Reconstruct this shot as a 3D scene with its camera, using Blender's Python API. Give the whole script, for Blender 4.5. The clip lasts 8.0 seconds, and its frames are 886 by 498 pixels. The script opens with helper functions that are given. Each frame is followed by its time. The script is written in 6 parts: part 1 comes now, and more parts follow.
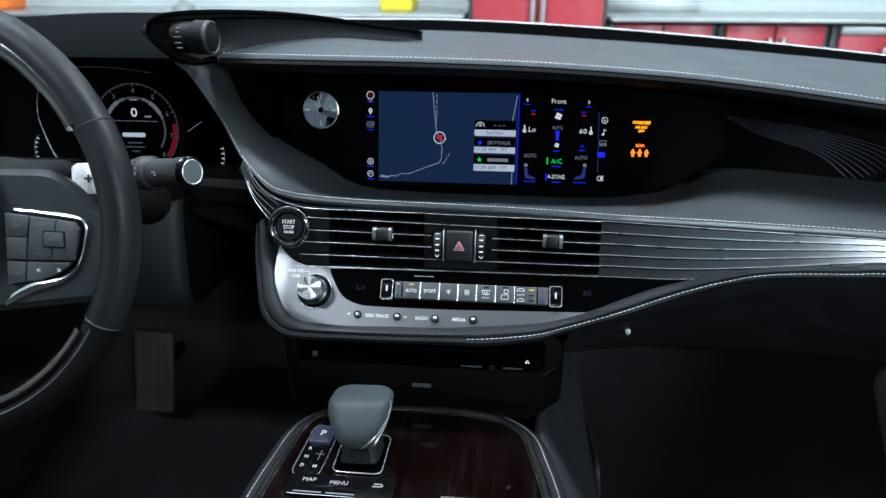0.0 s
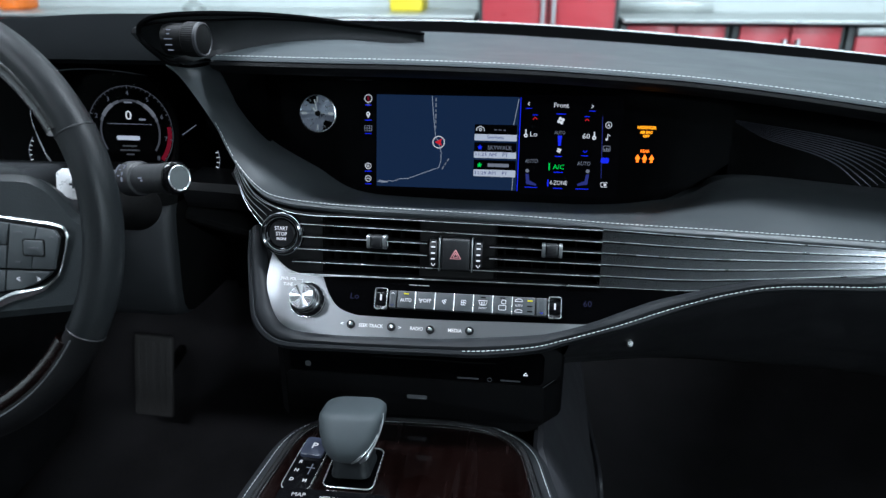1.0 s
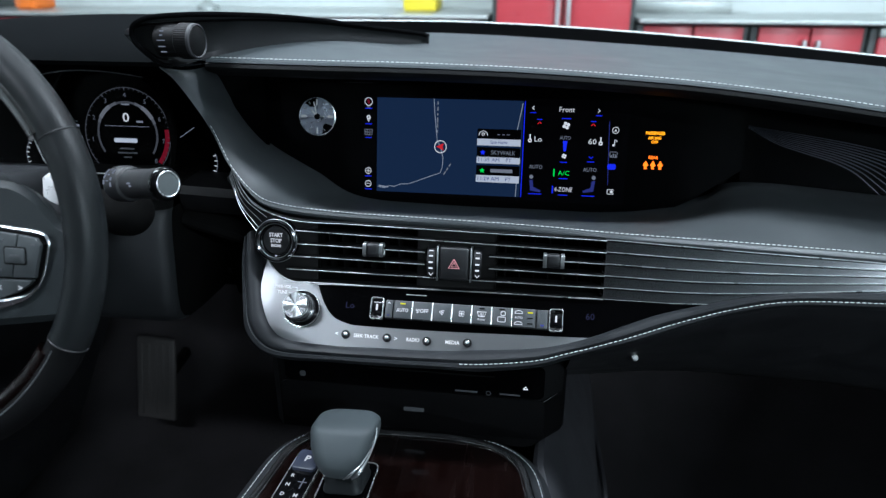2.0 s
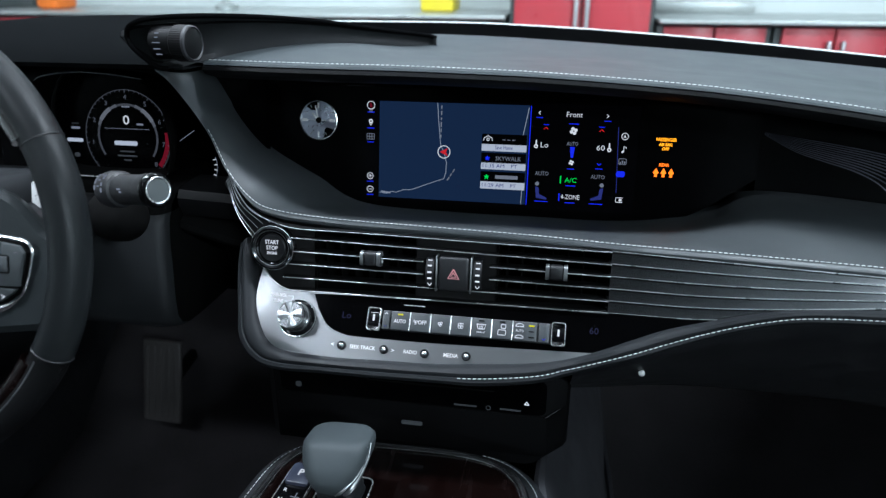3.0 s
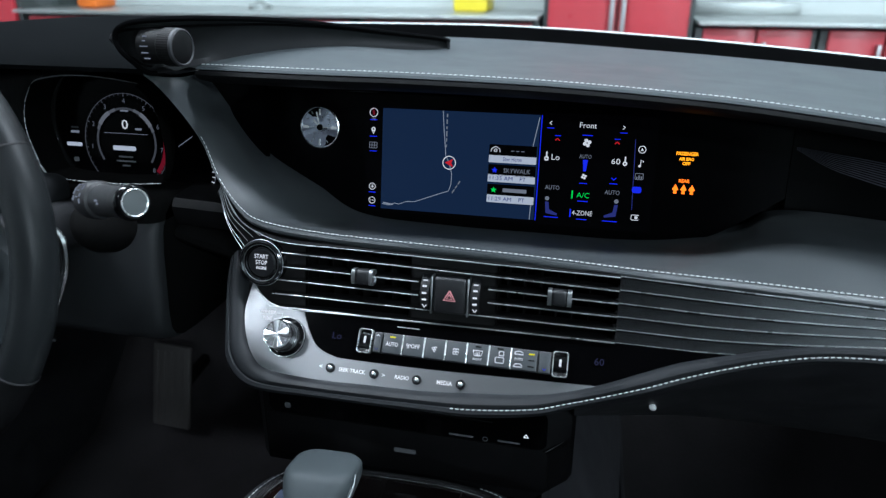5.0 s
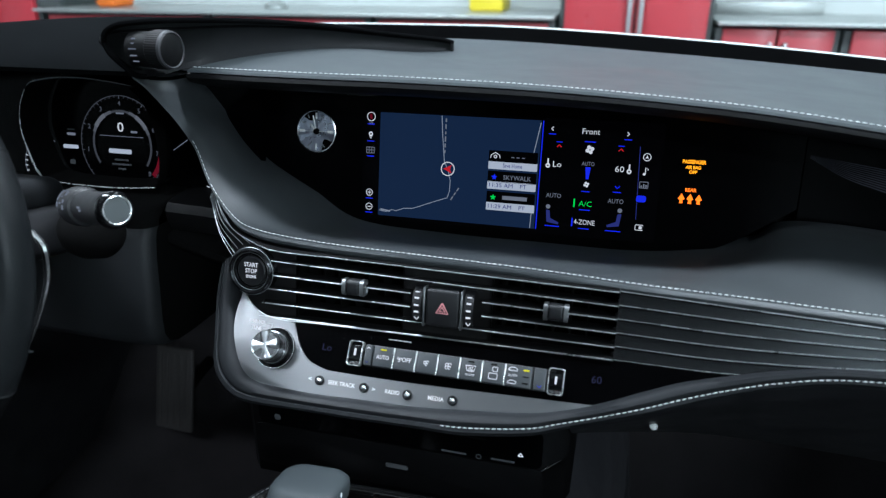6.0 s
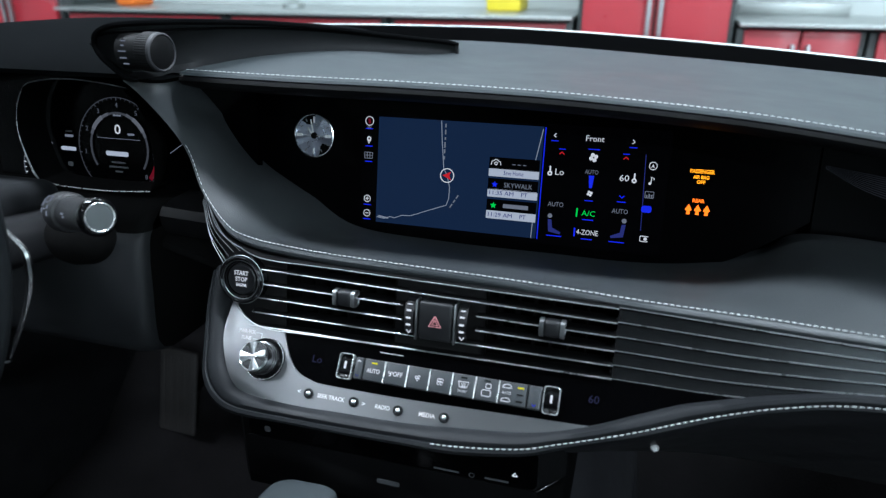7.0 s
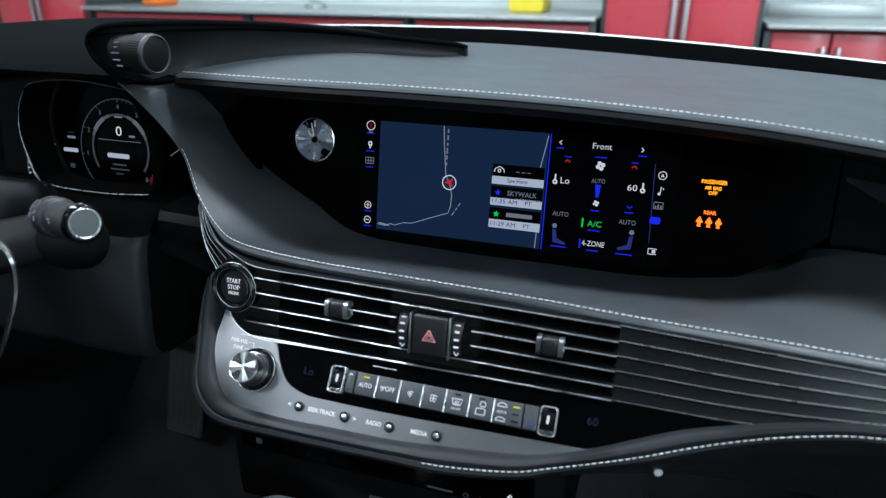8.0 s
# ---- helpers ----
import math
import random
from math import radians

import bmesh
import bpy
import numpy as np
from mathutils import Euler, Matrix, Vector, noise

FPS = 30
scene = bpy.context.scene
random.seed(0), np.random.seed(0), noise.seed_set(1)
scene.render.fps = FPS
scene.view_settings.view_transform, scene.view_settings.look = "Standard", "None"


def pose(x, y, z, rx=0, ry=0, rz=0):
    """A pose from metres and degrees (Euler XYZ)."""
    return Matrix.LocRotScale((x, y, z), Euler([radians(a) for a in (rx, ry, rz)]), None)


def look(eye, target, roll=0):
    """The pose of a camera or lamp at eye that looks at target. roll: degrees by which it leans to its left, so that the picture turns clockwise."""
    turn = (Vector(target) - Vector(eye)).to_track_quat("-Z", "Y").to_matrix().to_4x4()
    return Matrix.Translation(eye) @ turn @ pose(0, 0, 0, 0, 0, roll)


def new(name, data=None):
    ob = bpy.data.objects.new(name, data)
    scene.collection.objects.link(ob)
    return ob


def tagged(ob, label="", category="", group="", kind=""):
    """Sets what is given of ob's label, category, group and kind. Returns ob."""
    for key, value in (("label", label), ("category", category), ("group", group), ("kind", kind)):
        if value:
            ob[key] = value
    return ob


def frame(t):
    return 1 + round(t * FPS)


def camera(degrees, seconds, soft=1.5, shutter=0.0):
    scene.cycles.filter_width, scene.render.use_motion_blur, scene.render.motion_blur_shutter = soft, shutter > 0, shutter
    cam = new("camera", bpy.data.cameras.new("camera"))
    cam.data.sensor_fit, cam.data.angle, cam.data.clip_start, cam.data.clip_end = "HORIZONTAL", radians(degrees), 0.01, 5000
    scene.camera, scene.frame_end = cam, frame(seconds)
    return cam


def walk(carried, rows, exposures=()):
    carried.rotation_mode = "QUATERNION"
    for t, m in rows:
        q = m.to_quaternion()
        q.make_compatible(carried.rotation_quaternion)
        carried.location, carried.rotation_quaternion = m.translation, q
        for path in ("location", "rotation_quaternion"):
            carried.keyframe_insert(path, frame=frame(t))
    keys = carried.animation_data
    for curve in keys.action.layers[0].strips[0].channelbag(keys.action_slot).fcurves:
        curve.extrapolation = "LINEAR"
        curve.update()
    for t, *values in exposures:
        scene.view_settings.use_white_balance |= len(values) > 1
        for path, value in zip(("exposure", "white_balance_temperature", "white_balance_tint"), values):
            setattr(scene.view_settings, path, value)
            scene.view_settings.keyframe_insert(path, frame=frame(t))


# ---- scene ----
cam = camera(66.0, 8.0, soft=1.3)
METRES, EYE, TILT, LEAN, TURN = 0.231, 1.10, -22.0, 0.0, 6.0
ROWS = [
    (0.0, 0.0, 0.0, 0.0, -0.0, 0.0, 0.0),
    (0.5, 0.0364, 0.0434, 0.0153, 0.51, 0.05, -0.15),
    (1.0, 0.0672, 0.0874, 0.0348, 1.0, 0.03, -0.38),
    (1.5, 0.0995, 0.1332, 0.0542, 1.57, 0.01, -0.64),
    (3.0, 0.2078, 0.2726, 0.1158, 3.85, -0.08, -1.53),
    (3.5, 0.241, 0.3194, 0.1341, 4.61, -0.07, -1.84),
    (4.0, 0.2754, 0.3671, 0.1549, 5.43, -0.12, -2.15),
    (4.5, 0.3041, 0.4121, 0.1744, 6.11, -0.16, -2.47),
    (6.0, 0.413, 0.5575, 0.2429, 8.33, -0.4, -3.34),
    (6.5, 0.4459, 0.6053, 0.2665, 9.03, -0.49, -3.67),
    (7.0, 0.4825, 0.6561, 0.288, 9.89, -0.54, -4.05),
    (7.5, 0.5192, 0.7079, 0.3097, 10.84, -0.6, -4.47),
    (8.0, 0.554, 0.7605, 0.3313, 11.85, -0.68, -4.89),
]
walk(cam, [(t, pose(0, 0, EYE, TILT, LEAN, TURN) @ pose(METRES * x, METRES * y, METRES * z, 90 + pitch, roll, yaw)) for t, x, y, z, yaw, pitch, roll in ROWS],
     exposures=[(0.0, -0.02, 6050, 11), (8.0, -0.18, 6050, 11)])
cam.data.dof.use_dof, cam.data.dof.focus_distance, cam.data.dof.aperture_fstop = True, 0.66, 5.4

# ---- world and lights ----
world = bpy.data.worlds.new("world")
scene.world = world
world.use_nodes = True
world.node_tree.nodes["Background"].inputs[0].default_value = (0.75, 0.85, 1.0, 1)
world.node_tree.nodes["Background"].inputs[1].default_value = 0.05
# Unseen lamps, placed and powered by hand to light the cabin and its glints.
LAMPS = [(-1.9, 2.3, 25), (0.2, 2.3, 25), (2.4, 2.3, 4), (-1.3, 0.80, 82), (1.25, 0.80, 95), (-1.65, -1.1, 64), (2.9, -3.3, 430), (0.2, -4.2, 140)]
for lx, ly, watts in LAMPS:
    lamp = bpy.data.lights.new("unseen_lamp", "AREA")
    lamp.shape, lamp.size, lamp.size_y, lamp.energy, lamp.color = "RECTANGLE", 1.5, 0.25, watts, (0.872, 0.945, 1.0)
    new("unseen_lamp", lamp).matrix_world = pose(lx, ly, 2.84)


# ---- materials ----
def rgb(h):
    """A linear colour from a hex sRGB string."""
    v = [int(h[i:i + 2], 16) / 255 for i in (0, 2, 4)]
    return tuple((c / 12.92 if c <= 0.04045 else ((c + 0.055) / 1.055) ** 2.4) for c in v) + (1,)


def surface(name, col, rough=0.5, metal=0.0, grain=0.0, grain_size=0.001, cells=False, blotch=0.0, blotch_size=0.05,
            stretch=(1, 1, 1), coat=0.0, smudge=0.08, spec=0.5):
    """A worn surface: colour blotches, roughness smudges and a fine relief, all at real size."""
    m = bpy.data.materials.new(name)
    m.use_nodes = True
    nt = m.node_tree
    p = nt.nodes["Principled BSDF"]
    p.inputs["Metallic"].default_value = metal
    p.inputs["Coat Weight"].default_value = coat
    p.inputs["Coat Roughness"].default_value = 0.06
    p.inputs["Specular IOR Level"].default_value = spec
    tc = nt.nodes.new("ShaderNodeTexCoord")
    mp = nt.nodes.new("ShaderNodeMapping")
    mp.inputs["Scale"].default_value = stretch
    nt.links.new(tc.outputs["Object"], mp.inputs[0])
    big = nt.nodes.new("ShaderNodeTexNoise")
    big.inputs["Scale"].default_value, big.inputs["Detail"].default_value = 1 / blotch_size, 5
    nt.links.new(mp.outputs[0], big.inputs["Vector"])
    mix = nt.nodes.new("ShaderNodeMix")
    mix.data_type = "RGBA"
    c = Vector(col[:3])
    mix.inputs[6].default_value = (*(c * (1 - blotch)), 1)
    mix.inputs[7].default_value = (*[min(1, v) for v in c * (1 + blotch)], 1)
    nt.links.new(big.outputs[0], mix.inputs[0])
    nt.links.new(mix.outputs[2], p.inputs["Base Color"])
    rr = nt.nodes.new("ShaderNodeMapRange")
    rr.inputs[1].default_value, rr.inputs[2].default_value = 0.3, 0.7
    rr.inputs[3].default_value, rr.inputs[4].default_value = max(0.02, rough - smudge), min(1, rough + smudge)
    nt.links.new(big.outputs[0], rr.inputs[0])
    nt.links.new(rr.outputs[0], p.inputs["Roughness"])
    if grain:
        fine = nt.nodes.new("ShaderNodeTexVoronoi" if cells else "ShaderNodeTexNoise")
        fine.inputs["Scale"].default_value = 1 / grain_size
        nt.links.new(mp.outputs[0], fine.inputs["Vector"])
        bump = nt.nodes.new("ShaderNodeBump")
        bump.inputs["Strength"].default_value, bump.inputs["Distance"].default_value = grain, grain_size * 0.25
        nt.links.new(fine.outputs[0], bump.inputs["Height"])
        nt.links.new(bump.outputs[0], p.inputs["Normal"])
    return m


def glow(name, col, strength=1.0):
    """A lit display colour."""
    m = bpy.data.materials.new(name)
    m.use_nodes = True
    p = m.node_tree.nodes["Principled BSDF"]
    p.inputs["Base Color"].default_value = (0.001, 0.001, 0.0012, 1)
    p.inputs["Roughness"].default_value, p.inputs["Specular IOR Level"].default_value = 0.14, 0.02
    p.inputs["Emission Color"].default_value = col
    p.inputs["Emission Strength"].default_value = strength
    return m


LEATHER = surface("black_leather", (0.0385, 0.0435, 0.0465), 0.44, grain=0.42, grain_size=0.0011, cells=True, blotch=0.18, blotch_size=0.06)
LEATHER_TOP = surface("dash_top_leather", (0.0400, 0.0488, 0.0526), 0.58, grain=0.1, grain_size=0.0012, cells=True, blotch=0.15, blotch_size=0.09, spec=0.28)
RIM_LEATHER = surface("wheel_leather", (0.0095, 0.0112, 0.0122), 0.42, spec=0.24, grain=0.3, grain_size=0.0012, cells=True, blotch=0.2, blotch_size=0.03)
# Wheel leather again, lightened to stand for the light on the spokes.
LIT_LEATHER = surface("lit_spoke_leather", (0.024, 0.0285, 0.0305), 0.45, spec=0.24, grain=0.3, grain_size=0.0012, cells=True, blotch=0.2, blotch_size=0.03)
PLASTIC = surface("black_plastic", (0.009, 0.0095, 0.011), 0.5, grain=0.3, grain_size=0.0009, blotch=0.2, blotch_size=0.03)
PLASTIC_GREY = surface("charcoal_plastic", (0.0275, 0.0277, 0.0318), 0.55, grain=0.3, grain_size=0.0009, blotch=0.15, blotch_size=0.05)
SLAT_EDGE = surface("slat_edge_metal", (0.62, 0.63, 0.64), 0.30, metal=1.0, blotch=0.08, blotch_size=0.02, smudge=0.05)
# Black of the ducts, also painted on where shade lies round the column.
VOID = surface("duct_and_shade_black", (0.004, 0.004, 0.004), 0.8, blotch=0.2, spec=0.05)
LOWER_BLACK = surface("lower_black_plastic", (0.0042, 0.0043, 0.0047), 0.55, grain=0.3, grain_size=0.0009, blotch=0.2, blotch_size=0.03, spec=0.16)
GLOSS = surface("piano_black", (0.0035, 0.0035, 0.004), 0.07, blotch=0.1, smudge=0.03, spec=0.35)
SMOKED = surface("smoked_panel", (0.0010, 0.0010, 0.0012), 0.14, blotch=0.1, smudge=0.04, spec=0.025)
PLATE = surface("brushed_plate", (0.285, 0.290, 0.298), 0.36, metal=0.95, blotch=0.02, blotch_size=0.0008, stretch=(0.01, 1, 1), smudge=0.012)
BRUSHED_DARK = surface("brushed_dark_trim", (0.026, 0.0255, 0.0260), 0.36, metal=0.75, grain=0.3, grain_size=0.0006, blotch=0.15, blotch_size=0.012, stretch=(0.05, 1, 1))
RIB_METAL = surface("ribbed_trim_metal", (0.092, 0.095, 0.100), 0.25, metal=0.9, blotch=0.05, blotch_size=0.03, stretch=(0.02, 1, 1), smudge=0.02)
DARK_METAL = surface("dark_polished_metal", (0.14, 0.142, 0.147), 0.2, metal=0.9, blotch=0.05, blotch_size=0.01, smudge=0.03)
CHROME = surface("satin_chrome", (0.84, 0.84, 0.84), 0.28, metal=0.85, blotch=0.05, blotch_size=0.01, smudge=0.06)
SATIN = surface("satin_frame_metal", (0.36, 0.37, 0.38), 0.36, metal=0.95, grain=0.1, grain_size=0.0006, blotch=0.05, blotch_size=0.02)
DIAL = surface("brushed_dial", (0.52, 0.55, 0.66), 0.30, metal=0.9, blotch=0.06, blotch_size=0.004, smudge=0.05)
PALE_METAL = surface("pale_metal", (0.92, 0.92, 0.92), 0.3, metal=0.3, blotch=0.04, blotch_size=0.01)
BRIGHT = surface("bright_chrome", (0.95, 0.95, 0.95), 0.22, metal=1.0, blotch=0.04, blotch_size=0.01, smudge=0.05)
KEY = surface("key_grey", (0.046, 0.051, 0.055), 0.42, grain=0.2, grain_size=0.0006, blotch=0.1, blotch_size=0.01)
WHEEL_KEY = surface("wheel_key_black", (0.042, 0.048, 0.051), 0.42, grain=0.2, grain_size=0.0006, blotch=0.1, blotch_size=0.01)
THREAD = surface("grey_thread", (0.70, 0.72, 0.72), 0.8, grain=0.5, grain_size=0.0004, blotch=0.15, blotch_size=0.004)
PRINT = glow("backlit_legend", (0.84, 0.88, 0.95, 1), 1.0)
LEGEND = glow("plate_legend_white", (0.90, 0.93, 0.97, 1), 1.1)
DIM_PRINT = surface("grey_print", (0.068, 0.072, 0.078), 0.6, blotch=0.1, blotch_size=0.004)
ORNAMENT = surface("ornament_lilac_grey", (0.125, 0.118, 0.155), 0.5, blotch=0.3, blotch_size=0.03)
COWL_BLACK = surface("cowl_matt_black", (0.004, 0.0042, 0.0045), 0.9, grain=0.3, grain_size=0.002, blotch=0.2, blotch_size=0.05, spec=0.0)
PINK = surface("hazard_red_print", (0.80, 0.30, 0.32), 0.5, blotch=0.1, blotch_size=0.004)
WOOD = surface("dark_wood_veneer", (0.0030, 0.0008, 0.0006), 0.22, grain=0.2, grain_size=0.002, blotch=0.75, blotch_size=0.012, stretch=(1.6, 0.12, 1), coat=1.0)
CARPET = surface("black_carpet", (0.024, 0.0225, 0.0240), 0.95, grain=0.9, grain_size=0.003, blotch=0.45, blotch_size=0.06, spec=0.1)
RUBBER = surface("pedal_rubber", (0.042, 0.039, 0.038), 0.6, grain=0.3, grain_size=0.002, blotch=0.2, blotch_size=0.03)
WHITE_PAINT = surface("white_car_paint", (0.70, 0.715, 0.715), 0.25, blotch=0.02, coat=1.0)
WHITE_WEAR = surface("pale_grey_trim", (0.62, 0.66, 0.66), 0.6, grain=0.3, grain_size=0.0015, blotch=0.08)
WALL_PAINT = surface("white_wall_paint", (0.54, 0.585, 0.575), 0.6, grain=0.2, grain_size=0.004, blotch=0.06, blotch_size=0.4)
FLOOR_GREY = surface("grey_epoxy_floor", (0.30, 0.31, 0.32), 0.3, grain=0.2, grain_size=0.006, blotch=0.2, blotch_size=0.2)
RED_PAINT = surface("red_cabinet_enamel", (0.38, 0.026, 0.038), 0.35, blotch=0.10, blotch_size=0.12)
STEEL = surface("worktop_steel", (0.40, 0.43, 0.42), 0.35, metal=0.6, grain=0.2, grain_size=0.002, blotch=0.1, blotch_size=0.06, stretch=(0.2, 1, 1))
DARK_STEEL = surface("dark_steel_frame", (0.035, 0.045, 0.045), 0.45, blotch=0.2)
YELLOW = surface("yellow_plastic", (0.72, 0.58, 0.03), 0.4, blotch=0.1)
ORANGE = surface("orange_plastic", (0.80, 0.18, 0.02), 0.4, blotch=0.1)
HEADLINER = surface("grey_headliner", (0.34, 0.35, 0.36), 0.95, grain=0.5, grain_size=0.002, blotch=0.1)
DOOR_GREY = surface("door_trim_grey", (0.098, 0.102, 0.109), 0.5, grain=0.3, grain_size=0.0012, cells=True, blotch=0.15)
CHARCOAL = surface("charcoal_soft_plastic", (0.0170, 0.0185, 0.0203), 0.5, spec=0.25, grain=0.3, grain_size=0.0012, cells=True, blotch=0.15)

MAP_BLUE = glow("map_navy", rgb("1b2f4e"), 0.68)
DISPLAY_BLACK = glow("display_black", (0.0003, 0.0003, 0.0005, 1), 1.0)
ROAD = glow("map_road", rgb("8d97a8"), 0.85)
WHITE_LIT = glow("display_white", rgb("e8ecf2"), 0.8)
BAR_LIT = glow("display_bar_white", rgb("b9c3d2"), 0.85)
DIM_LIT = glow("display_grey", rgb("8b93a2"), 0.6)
BLUE_LIT = glow("display_blue", (0.015, 0.03, 0.9, 1), 0.9)
DIM_BLUE = glow("display_dim_blue", (0.03, 0.04, 0.22, 1), 0.8)
FAINT_BLUE = glow("display_faint_blue", (0.030, 0.033, 0.075, 1), 0.8)
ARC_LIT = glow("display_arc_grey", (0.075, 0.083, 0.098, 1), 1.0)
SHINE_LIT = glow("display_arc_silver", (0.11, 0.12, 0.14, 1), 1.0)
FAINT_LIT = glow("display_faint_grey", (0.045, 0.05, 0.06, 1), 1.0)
# Dash leather darkened, without gloss, for the shade on the hood's front.
SHADED_LEATHER = surface("shaded_binnacle_leather", (0.0064, 0.0071, 0.0076), 0.9, grain=0.2, grain_size=0.0011, cells=True, blotch=0.2, blotch_size=0.06, spec=0.0)
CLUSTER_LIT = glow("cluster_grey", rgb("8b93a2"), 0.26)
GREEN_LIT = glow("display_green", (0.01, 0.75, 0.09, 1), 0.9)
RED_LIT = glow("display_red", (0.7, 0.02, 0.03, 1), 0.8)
DARK_RED = glow("tachometer_red", (0.20, 0.008, 0.022, 1), 0.6)
AMBER = glow("warning_amber", (1.0, 0.36, 0.01, 1), 2.2)
AMBER_RED = glow("warning_orange", (1.0, 0.17, 0.01, 1), 2.4)
LED_YELLOW = glow("indicator_yellow", (0.75, 0.72, 0.02, 1), 1.0)
LAMP_WHITE = glow("lamp_diffuser", (0.93, 0.97, 1.0, 1), 8.0)


def glass(name, tint):
    """A thin pane: tinted clear, with a mirror gloss that grows at grazing angles."""
    m = bpy.data.materials.new(name)
    m.use_nodes = True
    nt = m.node_tree
    nt.nodes.clear()
    out, mix = nt.nodes.new("ShaderNodeOutputMaterial"), nt.nodes.new("ShaderNodeMixShader")
    clear, mirror, edge = nt.nodes.new("ShaderNodeBsdfTransparent"), nt.nodes.new("ShaderNodeBsdfGlossy"), nt.nodes.new("ShaderNodeLayerWeight")
    power, scale = nt.nodes.new("ShaderNodeMath"), nt.nodes.new("ShaderNodeMath")
    clear.inputs[0].default_value = (*tint, 1)
    mirror.inputs["Roughness"].default_value = 0.02
    power.operation, power.inputs[1].default_value = "POWER", 4.0
    scale.operation, scale.inputs[1].default_value, scale.inputs[2].default_value = "MULTIPLY_ADD", 0.32, 0.015
    nt.links.new(edge.outputs["Facing"], power.inputs[0])
    nt.links.new(power.outputs[0], scale.inputs[0])
    nt.links.new(scale.outputs[0], mix.inputs[0])
    nt.links.new(clear.outputs[0], mix.inputs[1])
    nt.links.new(mirror.outputs[0], mix.inputs[2])
    nt.links.new(mix.outputs[0], out.inputs[0])
    return m


GLASS = glass("clear_glass", (0.94, 0.97, 0.96))
TINTED = glass("tinted_glass", (0.72, 0.76, 0.75))


# ---- building helpers ----
def thing(name, at, label, category, group="", kind=""):
    ob = new(name)
    ob.empty_display_size = 0.02
    ob.location = at
    return tagged(ob, label, category, group, kind)


def part(name, bm, material, parent=None, label="", smooth=True, flip=True):
    """Links a bmesh, built in world places, as one mesh under a thing or a part."""
    if flip:
        bmesh.ops.recalc_face_normals(bm, faces=bm.faces)
    me = bpy.data.meshes.new(name)
    bm.to_mesh(me)
    bm.free()
    if smooth:
        me.polygons.foreach_set("use_smooth", [True] * len(me.polygons))
        me.set_sharp_from_angle(angle=radians(38))
    me.materials.append(material)
    ob = new(name, me)
    if parent is not None:
        ob.parent = parent
        top = parent if parent.parent is None else parent.parent
        if parent.type == "EMPTY":
            ob.matrix_parent_inverse = Matrix.Translation(parent.location).inverted()
    return tagged(ob, label)


def solid(name, bm, material, label, category, group="", kind=""):
    return tagged(part(name, bm, material), label, category, group, kind)


def spl(pts, n):
    """A smooth curve through the points, sampled n times."""
    p = np.array(pts, float)
    k = len(p) - 1
    p = np.vstack([2 * p[0] - p[1], p, 2 * p[-1] - p[-2]])
    out = []
    for s in np.linspace(0, k, n):
        i = min(int(s), k - 1)
        f = s - i
        a, b, c, d = p[i:i + 4]
        out.append(0.5 * (2 * b + (c - a) * f + (2 * a - 5 * b + 4 * c - d) * f * f + (3 * b - a - 3 * c + d) * f ** 3))
    return np.array(out)


def sheet(bm, rows, closed=False):
    """A skin over rows of points."""
    vs = [[bm.verts.new(p) for p in row] for row in rows]
    for a, b in zip(vs, vs[1:] + ([vs[0]] if closed else [])):
        for i in range(len(a) - 1):
            bm.faces.new((a[i], a[i + 1], b[i + 1], b[i]))
    return vs


def box(bm, size, m, bevel=0.0, seg=2):
    got = bmesh.ops.create_cube(bm, size=1, matrix=m @ Matrix.Diagonal((*size, 1)))
    if bevel:
        edges = {e for v in got["verts"] for e in v.link_edges}
        bmesh.ops.bevel(bm, geom=list(edges), offset=bevel, segments=seg, profile=0.5, affect="EDGES")


def lathe(bm, profile, m, seg=32, cap=True):
    """A turned shape about the local z axis, from (radius, height) pairs."""
    rows = []
    for r, h in profile:
        rows.append([bm.verts.new(m @ Vector((r * math.cos(2 * math.pi * i / seg), r * math.sin(2 * math.pi * i / seg), h))) for i in range(seg)])
    for a, b in zip(rows, rows[1:]):
        for i in range(seg):
            bm.faces.new((a[i], a[(i + 1) % seg], b[(i + 1) % seg], b[i]))
    if cap:
        bm.faces.new(rows[0])
        bm.faces.new(rows[-1])


def tube(bm, pts, r, seg=8, closed=False, flat=1.0):
    """A round bar along a curve; r may be a list."""
    pts = [Vector(p) for p in pts]
    n = len(pts)
    rows, up = [], None
    for i, p in enumerate(pts):
        t = (pts[(i + 1) % n] - pts[i - 1]) if closed else (pts[min(i + 1, n - 1)] - pts[max(i - 1, 0)])
        t.normalize()
        if up is None:
            up = t.orthogonal().normalized()
        up = (up - t * up.dot(t)).normalized()
        side = t.cross(up)
        rr = r[i] if isinstance(r, (list, tuple, np.ndarray)) else r
        rows.append([bm.verts.new(p + rr * (math.cos(2 * math.pi * k / seg) * up + flat * math.sin(2 * math.pi * k / seg) * side)) for k in range(seg)])
    for i in range(n if closed else n - 1):
        a, b = rows[i], rows[(i + 1) % n]
        for k in range(seg):
            bm.faces.new((a[k], a[(k + 1) % seg], b[(k + 1) % seg], b[k]))
    if not closed:
        bm.faces.new(rows[0])
        bm.faces.new(rows[-1])


